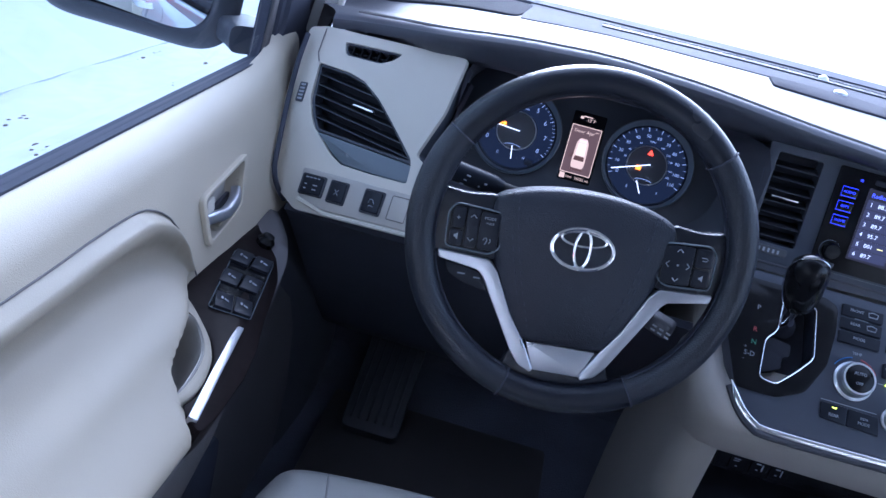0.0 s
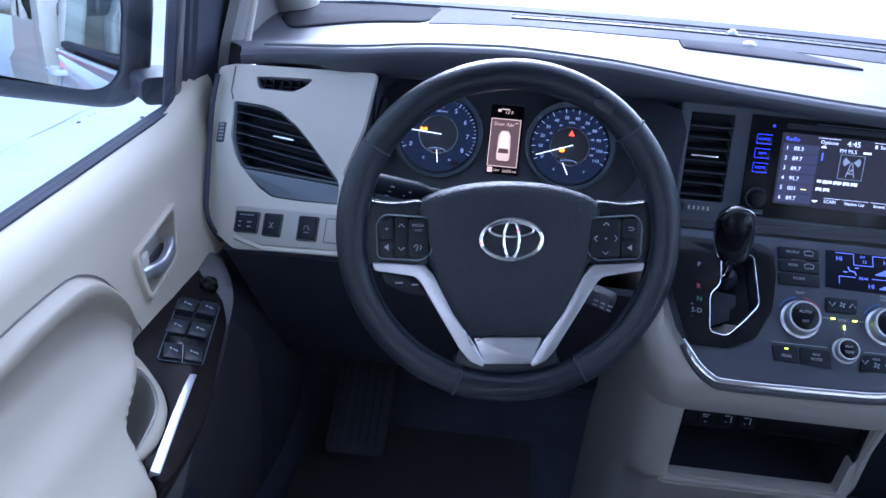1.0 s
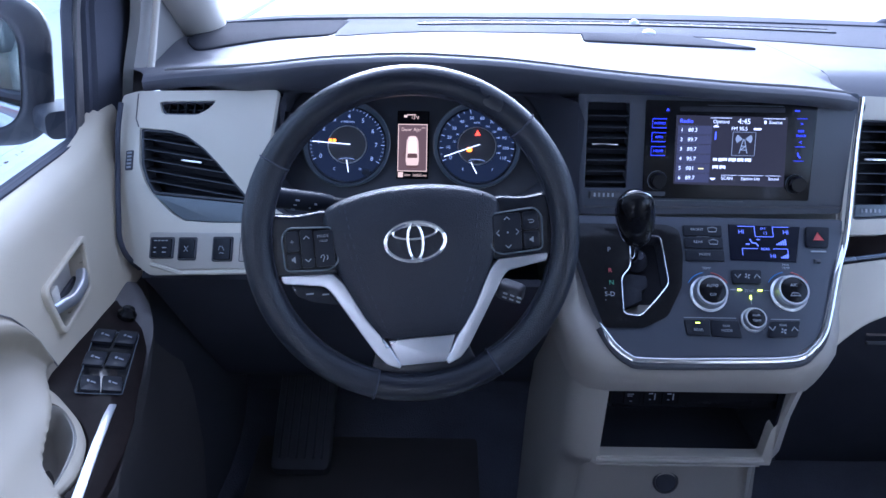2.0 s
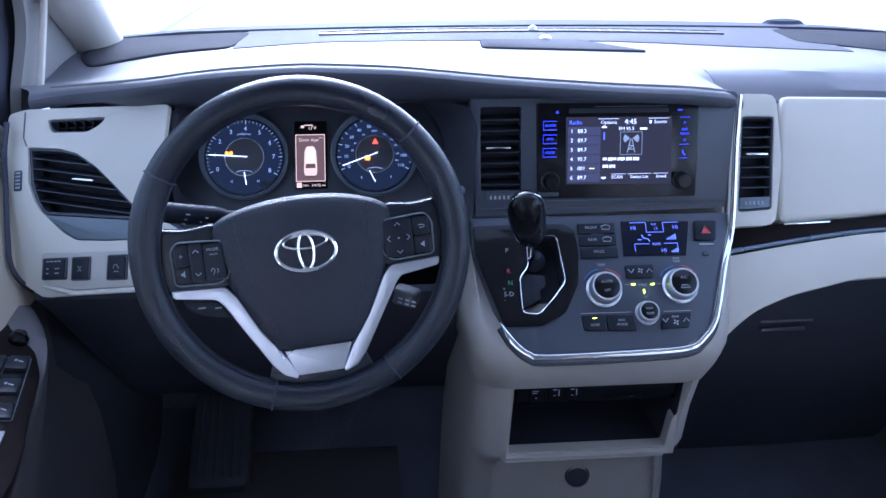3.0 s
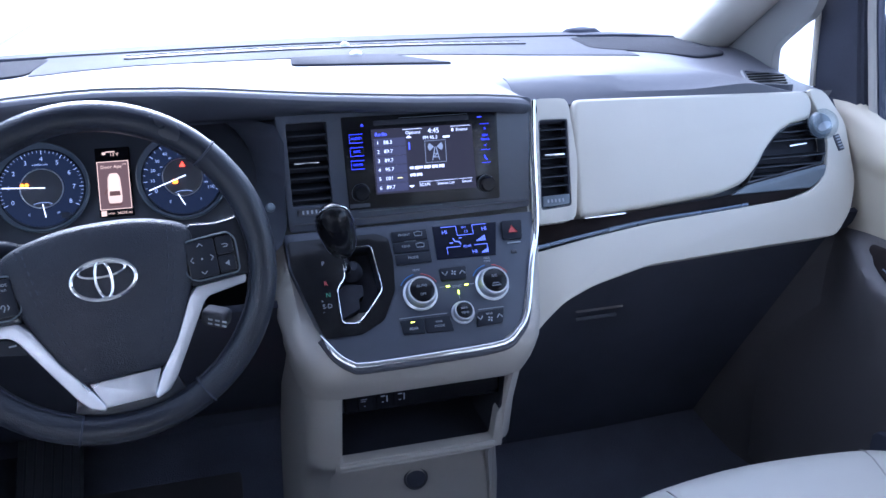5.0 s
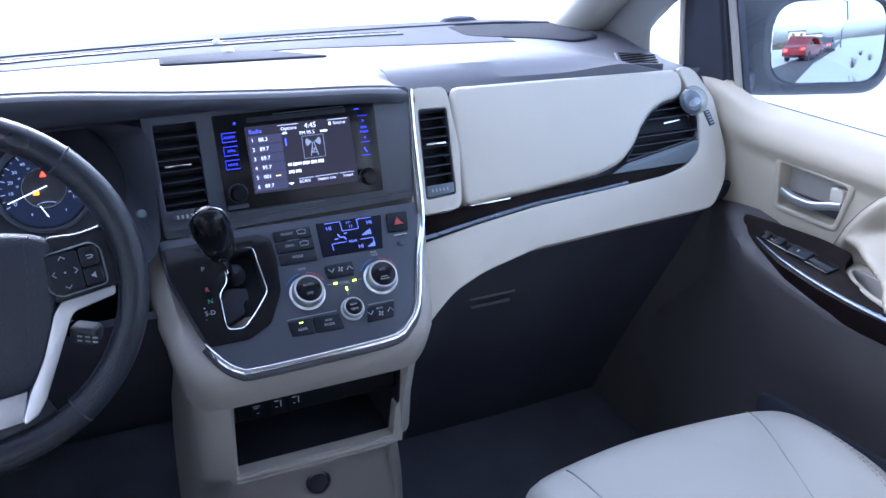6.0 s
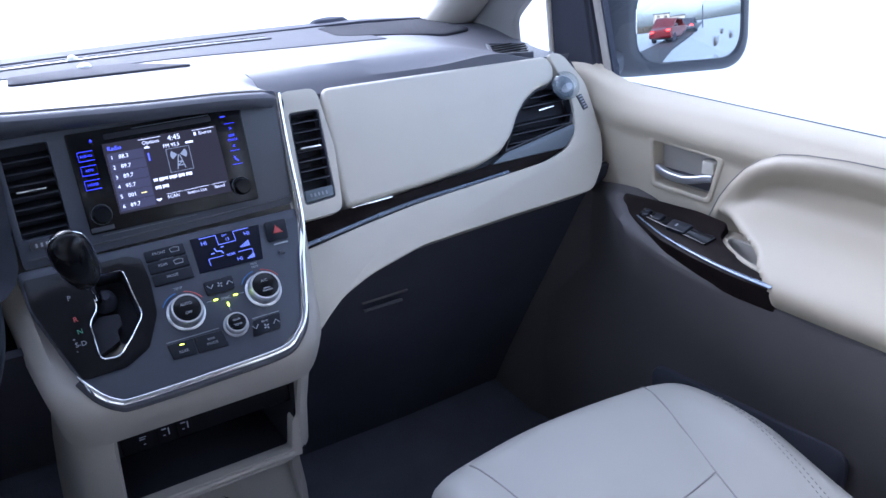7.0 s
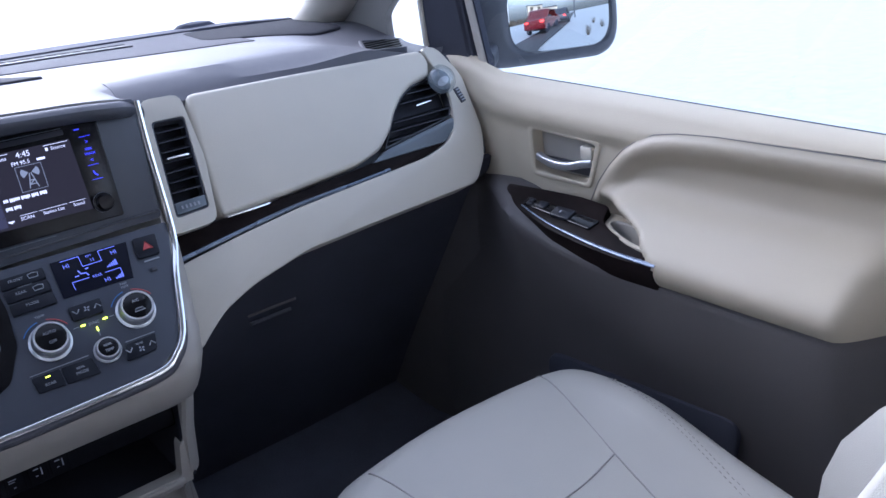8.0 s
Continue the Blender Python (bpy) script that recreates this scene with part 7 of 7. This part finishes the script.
        part("sign", box((0.005, 0.003, 0.0004)), INK, k, m=lm @ pose(0.732, 0.034, 0.0082))
        pts = [(0.727, 0.118), (0.707, 0.045), (0.694, -0.04), (0.688, -0.11), (0.687, -0.178)]
        part("silver_strip", sweep(smooth_path([(x, y, 0.004) for x, y in pts], 5), ring(0, 0, 0.0042, 0.0016, 8), scale=lambda t: 0.25 + 0.75 * t), EDGE, d, "slim polished grey-blue strip", m=lm)
    # armrest top round the pull cup
    def cup(f, n=28):
        return [(0.7400 + 0.016 * f * math.cos(a) + 0.017 * f * math.sin(a), -0.110 + 0.058 * f * math.sin(a)) for a in [2 * math.pi * i / n for i in range(n)]]
    if s < 0:
        pull = smooth_path([(x, y, 0) for x, y in ((0.765, -0.092), (0.749, -0.090), (0.729, -0.118), (0.721, -0.148), (0.719, -0.196), (0.741, -0.185), (0.753, -0.168), (0.767, -0.130))], 7, True)
        mid = (0.743, -0.140)

        def cup(f, n=56):
            return [(mid[0] + (p.x - mid[0]) * f * 0.95, mid[1] + (p.y - mid[1]) * f * 0.95) for p in pull]
    rim = [(0.786, -0.020), (0.776, -0.029), (0.744, -0.041), (0.728, -0.069), (0.715, -0.111), (0.708, -0.151), (0.702, -0.176), (0.722, -0.184), (0.762, -0.172), (0.776, -0.12), (0.784, -0.06)]
    if s < 0:
        rim = [(0.775, -0.055), (0.762, -0.063), (0.729, -0.098), (0.714, -0.124), (0.706, -0.155), (0.705, -0.180), (0.712, -0.206), (0.742, -0.196), (0.760, -0.172), (0.775, -0.13), (0.779, -0.08)]
    else:
        mid = (0.7400, -0.110)
    rim = fillet(rim, 0.008)

    def reach(x, y):
        """How far the armrest top goes from the cup, along a line through (x, y)."""
        best = 9.0
        dx, dy = x - mid[0], y - mid[1]
        for (ax, ay), (bx, by) in zip(rim, rim[1:] + rim[:1]):
            ex, ey = bx - ax, by - ay
            det = dx * ey - dy * ex
            if abs(det) > 1e-9:
                f = ((ax - mid[0]) * ey - (ay - mid[1]) * ex) / det
                g = ((ax - mid[0]) * dy - (ay - mid[1]) * dx) / det
                if f > 0 and -1e-6 <= g <= 1 + 1e-6:
                    best = min(best, f)
        return max(1.12, best) if best < 9 else 1.2
    ring_pts = cup(1.0, 56)
    far = [reach(x, y) for x, y in ring_pts]
    rows = []
    for g, h in ((1.0, -0.010), (1.0, 0.001), (0.9, 0.0030), (0.5, 0.0032), (0.15, 0.0036)):
        rows.append([(mid[0] + (x - mid[0]) * (1.05 + (f - 1.05) * g), mid[1] + (y - mid[1]) * (1.05 + (f - 1.05) * g), h) for (x, y), f in zip(ring_pts, far)])
    cm = lm if s < 0 else Matrix.Translation((0.71, 0, 0.6253)) @ pose(0, 0, 0, 0, -7, 0) @ Matrix.Translation((-0.71, 0, 0))
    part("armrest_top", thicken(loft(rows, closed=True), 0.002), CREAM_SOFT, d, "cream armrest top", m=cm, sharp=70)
    rows = [[(x, y, h) for x, y in cup(f, 56)] for f, h in ((1.08, 0.0028), (1.06, 0.0044), (1.035, 0.0035), (1.01, -0.005), (0.97, -0.024), (0.86, -0.042), (0.6, -0.054), (0.05, -0.058))]
    # Darker cream puts the cup's inner shade into its colour.
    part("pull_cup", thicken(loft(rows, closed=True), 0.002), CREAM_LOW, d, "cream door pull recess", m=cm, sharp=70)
    # inner handle in its bezel
    hm = Matrix(((0, 0, -s, s * 0.799), (1, 0, 0, 0), (0, 1, 0, 0), (0, 0, 0, 1)))
    if s < 0:
        hm = Matrix(((0, -0.25 / lean, 1 / lean, -0.595 - 0.008 + 0.0045), (1, 0, 0, 0), (0, 1 / lean, 0.25 / lean, 0), (0, 0, 0, 1)))
    o = [(0.166, 0.750), (0.004, 0.741), (0.028, 0.660), (0.160, 0.661)]
    inn = [(0.1545, 0.7415), (0.0165, 0.7345), (0.0355, 0.6685), (0.1500, 0.6700)]
    o, inn = ([H(y, z) for y, z in q] for q in (o, inn))
    b = part("handle_bezel", slab(fillet(o, 0.012), 0.030, 0.003, holes=[fillet(inn, 0.008)], seg=3, top=0.0018), CREAM_DOOR, d, "cream handle surround", m=hm)
    # Shade inside the handle recess is painted with the darker cream.
    part("handle_cup", slab(fillet(o, 0.012), 0.003, 0, top=-0.022), CREAM_LOW, b, "cream handle recess, its shade put into the colour", m=hm)
    low = fillet([H(y, z) for y, z in ((0.150, 0.694), (0.040, 0.694), (0.040, 0.674), (0.144, 0.676))], 0.006)
    part("lever_guard", slab(low, 0.004, 0.002, top=-0.014), BLACK, b, "dark plate under the lever", m=hm)
    lev = [(*H(y, z), h) for y, z, h in ((0.148, 0.695, -0.006), (0.120, 0.691, 0.001), (0.085, 0.690, 0.003), (0.062, 0.694, 0.002), (0.045, 0.699, 0.0), (0.028, 0.702, -0.004))]
    part("handle_lever", sweep(smooth_path(lev, 5), fillet([(-0.006, -0.0065), (0.006, -0.0065), (0.006, 0.0065), (-0.006, 0.0065)], 0.004), up=(0, 1, 0)), SILVER, b, "satin silver lever", m=hm)
    part("lock_tab", slab(fillet([H(y, z) for y, z in ((0.026, 0.706), (0.050, 0.706), (0.050, 0.728), (0.026, 0.728))], 0.004), 0.012, 0.002, top=0.0), CREAM, b, "pale lock tab", m=hm)
    # dark core that closes the gaps
    part("door_core", slab(fillet([(0.40, 0.06), (-0.50, 0.06), (-0.50, 0.78), (0.40, 0.80)], 0.02), 0.02, 0), CHARCOAL, d, "dark inner door shell",
         m=Matrix(((0, 0, s, s * 0.852), (1, 0, 0, 0), (0, 1, 0, 0), (0, 0, 0, 1))))
    if s < 0:
        # the driver's armrest stands a little deeper into the cabin
        for ob in d.children_recursive:
            for v in ob.data.vertices:
                v.co.x += door_shift(v.co.y, v.co.z)
    rows = [[P(x - 0.010 * sstep(0.1, 0.45, y), y, z) for x, z in ((0.862, 0.752), (0.876, 0.744), (0.892, 0.70), (0.912, 0.60), (0.925, 0.45), (0.925, 0.25), (0.915, 0.0), (0.90, -0.20))] for y in (0.45, 0.3, 0.15, 0.0, -0.25, -0.52)]
    skin = part("outer_skin", thicken(loft(rows), 0.004), PAINT, d, "white painted outer skin", sharp=60)
    h = [P(0.905, -0.34, 0.69), P(0.940, -0.36, 0.685), P(0.940, -0.47, 0.68), P(0.905, -0.49, 0.68)]
    part("outer_handle", sweep(smooth_path(h, 5), fillet([(-0.007, -0.012), (0.007, -0.012), (0.007, 0.012), (-0.007, 0.012)], 0.005), up=(0, 0, 1)), PAINT, skin, "white pull handle")
    return d


build_door(-1, "cream driver's door with switch panel and dark lower trim")
build_door(1, "cream passenger door with padded armrest and dark lower trim")


# ---- seats ----
def build_seat(cx, label):
    s = thing("car_seat", label, "car seat", "front seats")
    outline = smooth_path([(-0.225, -0.095, 0), (-0.20, -0.055, 0), (-0.10, -0.034, 0), (0.0, -0.028, 0), (0.12, -0.036, 0), (0.19, -0.052, 0), (0.228, -0.095, 0), (0.235, -0.20, 0), (0.230, -0.34, 0), (0.225, -0.50, 0), (0.16, -0.56, 0), (0, -0.57, 0), (-0.16, -0.56, 0), (-0.225, -0.50, 0), (-0.230, -0.34, 0), (-0.235, -0.20, 0)], 5, True)

    def crown(x, y, t):
        side = sstep(0.13, 0.21, abs(x))
        return 0.466 + 0.036 * side * sstep(-0.03, -0.25, y) + 0.24 * min(0, y + 0.07)
    rows = []
    for t, drop in ((0.02, 0), (0.25, 0), (0.45, 0.0), (0.62, 0.0), (0.74, 0.001), (0.83, 0.004), (0.90, 0.010), (0.95, 0.019), (0.98, 0.030), (1.0, 0.048), (1.0, 0.075), (0.97, 0.13), (0.93, 0.19)):
        rows.append([(p.x * t, -0.28 + (p.y + 0.28) * t, crown(p.x * t, -0.28 + (p.y + 0.28) * t, t) - drop) for p in outline])
    P = Matrix.Translation((cx, 0.03, 0.006) if cx < 0 else (cx, 0, 0))
    part("cushion", loft(rows, closed=True, caps=True), SEAT, s, "pale grey leather seat cushion", m=P, sharp=70)

    def on(x, y):
        """Height of the cushion under a seam."""
        k = min(range(len(outline)), key=lambda i: abs(math.atan2(outline[i].y + 0.28, outline[i].x) - math.atan2(y + 0.28, x)))
        t = math.hypot(x, y + 0.28) / math.hypot(outline[k].x, outline[k].y + 0.28)
        drop = lerp_table([(0.62, 0), (0.74, 0.001), (0.83, 0.004), (0.90, 0.010), (0.95, 0.019), (0.98, 0.030), (1.0, 0.048)], t)
        return crown(x, y, t) - drop
    lines = [[(0.152, -0.046), (0.143, -0.10), (0.130, -0.16), (0.112, -0.235), (0.092, -0.33), (0.07, -0.42), (0.07, -0.52)], [(-0.160, -0.058), (-0.150, -0.10), (-0.136, -0.16), (-0.118, -0.235), (-0.098, -0.33), (-0.07, -0.42), (-0.07, -0.52)],
             [(0.112, -0.235), (0.04, -0.246), (-0.04, -0.246), (-0.118, -0.235)]]
    for ln in lines:
        pts = smooth_path([(x, y, 0) for x, y in ln], 6)
        part("seam", tube([(p.x, p.y, on(p.x, p.y) + 0.0002) for p in pts], 0.0012, n=6), PIPING, s, m=P)
    for off in (0.0, 0.006):
        bm = bmesh.new()
        pts = smooth_path([(0.214 - off, -0.14, 0), (0.206 - off, -0.21, 0), (0.196 - off, -0.28, 0), (0.184 - off, -0.345, 0), (0.172 - off, -0.41, 0)], 18)
        for a, b in zip(pts[::2], pts[1::2]):
            tube([(a.x, a.y, on(a.x, a.y) - 0.0002), (b.x, b.y, on(b.x, b.y) - 0.0002)], 0.0008, n=4, bm=bm)
        part("bolster_stitches", bm, STITCH, s, m=P)
    part("base", slab(fillet([(-0.20, -0.10), (0.20, -0.10), (0.20, -0.52), (-0.20, -0.52)], 0.03), 0.19, 0.01, top=0.26), BLACK, s, "dark seat base", m=P)
    # backrest with side bolsters that swell towards the cushion
    rows = []
    for t in [i / 12 for i in range(13)]:
        z = 0.30 + 0.68 * t
        y0 = -0.615 - 0.26 * max(0, z - 0.45)
        w = 0.215 - 0.03 * t - 0.05 * sstep(0.8, 1.0, t)
        th = 0.10 - 0.05 * sstep(0.85, 1.0, t)
        wing = 0.125 * sstep(0.80, 0.50, z) + 0.03
        rows.append([(w * 0.60, y0, z), (w * 0.80, y0 + wing * 0.7, z), (w * 0.93, y0 + wing, z), (w * 1.04, y0 + wing * 0.8, z), (w * 1.06, y0 - 0.05, z), (w * 0.9, y0 - th, z), (-w * 0.9, y0 - th, z), (-w * 1.06, y0 - 0.05, z),
                     (-w * 1.04, y0 + wing * 0.8, z), (-w * 0.93, y0 + wing, z), (-w * 0.80, y0 + wing * 0.7, z), (-w * 0.60, y0, z), (0, y0 - 0.004, z)])
    part("backrest", loft(rows, closed=True, caps=True), SEAT, s, "pale leather backrest with side bolsters", m=P, sharp=70)


build_seat(0.425, "pale grey leather passenger seat with stitched bolsters")
build_seat(-0.405, "pale grey leather driver's seat with stitched bolsters")


def build_floor_mats():
    m = thing("floor_mat", "black ribbed rubber floor mat under the pedals", "floor mat")
    mt = face_at((-0.46, 0.35, 0.092), (0, -0.08, 1))
    part("mat", slab(fillet([(-0.24, -0.30), (0.20, -0.30), (0.20, 0.30), (-0.24, 0.30)], 0.04), 0.008, 0.003), LOWER, m, m=mt)
    f = thing("foot_rest", "black ribbed foot rest beside the pedals", "foot rest")
    fm = face_at((-0.60, 0.60, 0.21), (0, -0.55, 0.83))
    part("plate", slab(rect(-0.055, -0.14, 0.055, 0.14, 0.015), 0.03, 0.004), BLACK, f, m=fm)
    for i in range(6):
        part("rib", box((0.005, 0.24, 0.006), bev=0.0015, seg=1), CHARCOAL, f, m=fm @ pose(-0.040 + 0.016 * i, 0, 0.003))


build_floor_mats()


# ---- outside mirrors ----
def build_door_mirror(s, centre, n, half_w, half_h, label, spin=0):
    d = thing("door_mirror", label, "door mirror", "door mirrors")
    M = face_at(centre, n, spin)
    o = fillet([(-half_w, -half_h * 0.92), (half_w, -half_h), (half_w * 1.0, half_h), (-half_w, half_h)], 0.055, 12)

    def grow(f, h):
        g = (f - 1) / 0.33
        return [(x * (1 + g * ((0.78 if s > 0 else 0.40) if x * s < 0 else 0.24)), y * (1 + g * 0.34), h) for x, y in o]
    rows = [grow(1.0, -0.004), grow(1.03, 0.004), grow(1.08, 0.004), grow(1.22, -0.004), grow(1.32, -0.016), grow(1.34, -0.034), grow(1.28, -0.065), grow(1.05, -0.10), [(x * 0.5, y * 0.5, -0.125) for x, y in o]]
    part("housing", loft(rows, closed=True), CHARCOAL, d, "dark grey plastic housing", m=M, sharp=70)
    # slightly convex glass
    bm = bmesh.new()
    loft([[(x * f, y * f, -((x * f) ** 2 + (y * f) ** 2) / (2 * 1.5)) for x, y in o] for f in [1.0 - 0.99 * i / 26 for i in range(27)]], closed=True, caps=True, bm=bm)
    part("glass", bm, MIRROR, d, "convex mirror glass", m=M @ (pose(0, 0, 0.003) if s > 0 else pose(0, 0, -0.006, 0, -7, 0)), sharp=80)
    inner = M @ Vector((-s * half_w * 1.35, -half_h * 0.75, -0.05))
    foot = Vector((s * 0.876, 0.375, 0.822))
    part("arm", sweep(smooth_path([inner, inner.lerp(foot, 0.5) + Vector((0, 0, 0.002)), foot], 5), fillet([(-0.035, -0.022), (0.035, -0.022), (0.035, 0.018), (-0.035, 0.018)], 0.014), up=(0, 0, 1)), CHARCOAL, d, "dark mounting arm")


build_door_mirror(1, (1.098, 0.366, 0.885), (-0.30, -0.95, 0.0715), 0.113, 0.078, "dark outside mirror reflecting street and blue sky")
build_door_mirror(-1, (-1.06, 0.37, 0.895), (0.43, -0.901, 0.052), 0.112, 0.085, "dark outside mirror reflecting the white car door", -6)


# ---- street ----
def build_car(at, turn, label, paint):
    c = thing("parked_car", label, "parked car")
    M = pose(*at, 0, 0, turn)
    side = [(-2.2, 0.35), (-2.25, 0.75), (-2.0, 0.98), (-1.1, 1.05), (-0.55, 1.55), (0.9, 1.62), (1.75, 1.10), (2.15, 1.0), (2.22, 0.6), (2.15, 0.35)]
    part("body", slab(fillet(side, 0.15), 1.75, 0.12, seg=3, holes=[fillet([(-0.95, 1.06), (-0.45, 1.47), (0.80, 1.53), (1.45, 1.08)], 0.08)]), paint, c, "painted body", m=M @ pose(0, -0.875, 0, 90, 0, 0))
    part("floor_pan", box((3.6, 1.6, 0.6), (0, 0, 0.55), 0.05), BLACK, c, m=M)
    part("seat_row", box((0.5, 1.4, 0.5), (0.2, 0, 1.0), 0.1), BLACK, c, m=M)
    part("steering_ring", tube([(-0.55 + 0.05 * math.sin(a), 0.38 + 0.17 * math.cos(a), 1.12 + 0.17 * math.sin(a)) for a in [0.3 * i for i in range(21)]], 0.014, True, n=6, up=(1, 0, 0)), BLACK, c, m=M)
    for x in (-1.35, 1.35):
        for y in (-0.80, 0.80):
            w = part("wheel", lathe([(0.2, -0.10), (0.33, -0.10), (0.34, -0.05), (0.34, 0.05), (0.33, 0.10), (0.2, 0.10)], 24), RUBBER, c, m=M @ pose(x, y, 0.34, 90, 0, 0))
            part("rim", lathe([(0.0005, -0.08), (0.2, -0.09), (0.2, 0.09), (0.0005, 0.08)], 16), SILVER, w, m=M @ pose(x, y, 0.34, 90, 0, 0))
    for y in (-0.65, 0.65):
        part("tail_light", box((0.08, 0.28, 0.16), (2.20, y, 0.88), 0.03), TAIL, c, "lit red tail light", m=M)
        part("wing_mirror", box((0.12, 0.22, 0.15), (-0.75, y * 1.5, 1.08), 0.05), paint, c, m=M)


build_car((-2.75, -7.6, GROUND_Z), 86, "red parked car standing on snow beside the car", REDPAINT)
build_car((3.55, -20.2, GROUND_Z + 0.06), 117, "red parked car with lit tail lights by the road", REDPAINT)


build_car((6.6, -28.2, GROUND_Z + 0.06), 107, "dark parked car ahead of the red one by the road", CHARCOAL)


def build_building(at, size, storeys, bays, mat, label):
    b = thing("building", label, "building")
    w, dp, h = size
    part("wall", box((w, dp, h), (0, 0, h / 2), 0.05), mat, b, m=pose(*at))
    part("roof", box((w + 0.6, dp + 0.6, 0.35), (0, 0, h + 0.17), 0.05), CHARCOAL, b, m=pose(*at))
    for i in range(storeys):
        for j in range(bays):
            x, z = -w / 2 + w * (j + 0.5) / bays, h * (i + 0.55) / storeys
            q = part("window", box((w / bays * 0.42, 0.12, h / storeys * 0.45), (x, dp / 2, z), 0.02), TWIG, b, m=pose(*at))
            part("window_sill", box((w / bays * 0.5, 0.2, 0.1), (x, dp / 2 + 0.05, z - h / storeys * 0.25), 0.02), mat, q, m=pose(*at))


build_building((9.5, -98, GROUND_Z), (5.5, 9, 4.6), 2, 2, STUCCO, "beige stuccoed building across the street")
build_building((15.5, -104, GROUND_Z), (7.5, 8, 3.6), 1, 3, STUCCO, "low beige building beside a taller one")


def build_side_wall():
    b = thing("pale_wall", "long pale painted wall beyond the snow", "wall")
    # Unseen height up to 9 m is added to screen sky light from the left.
    part("wall", box((0.3, 40, 9.0), (0, 0, 4.5), 0.03), WHITEWALL, b, m=pose(-5.9, 8, GROUND_Z))


def build_lamp_post():
    p = thing("street_lamp", "thin dark street lamp post by the road", "street lamp")
    part("post", tube([(13.2, -47.0, GROUND_Z), (13.2, -47.0, 8.0)], 0.11, n=10, up=(1, 0, 0)), CHARCOAL, p)
    part("arm", tube([(13.2, -47.0, 7.9), (11.9, -46.8, 8.2)], 0.05, n=8), CHARCOAL, p)
    part("lamp_head", box((0.7, 0.25, 0.12), (11.6, -46.75, 8.2), 0.04), CHARCOAL, p)


def build_far_hedge():
    rng = random.Random(12)
    bm = bmesh.new()
    for i in range(420):
        x, y = rng.uniform(-6, 10), rng.uniform(-92, -84)
        h = rng.uniform(0.4, 1.6)
        tube([(x, y, GROUND_Z), (x + rng.uniform(-0.2, 0.2), y, GROUND_Z + h)], rng.uniform(0.10, 0.25), n=5, up=(1, 0, 0), bm=bm)
    tagged(part("far_hedge", bm, TWIG), "brown bare hedge far behind the car", "hedge", kind="stuff")


def build_shrubs():
    rng = random.Random(4)
    for x, y in ((2.6, -2.2), (3.1, -3.6), (2.9, -5.2), (5.2, -12.7), (8.6, -21.6), (7.4, -16.0)):
        s = thing("shrub", "bare brown shrub poking out of the snow", "shrub", "shrubs beside the car")
        bm = bmesh.new()
        for i in range(46):
            a, r, h = rng.uniform(0, 6.28), rng.uniform(0.03, 0.28), rng.uniform(0.15, 0.5)
            b = (0.3 * r * math.cos(a), 0.3 * r * math.sin(a), 0)
            tube([b, (0.7 * r * math.cos(a), 0.7 * r * math.sin(a), h * 0.6), (r * math.cos(a + 0.3), r * math.sin(a + 0.3), h)], 0.006, n=4, up=(0.3, 1, 0), bm=bm)
        part("twigs", bm, TWIG, s, m=pose(x, y, GROUND_Z))


build_side_wall()
build_lamp_post()
build_far_hedge()
build_shrubs()
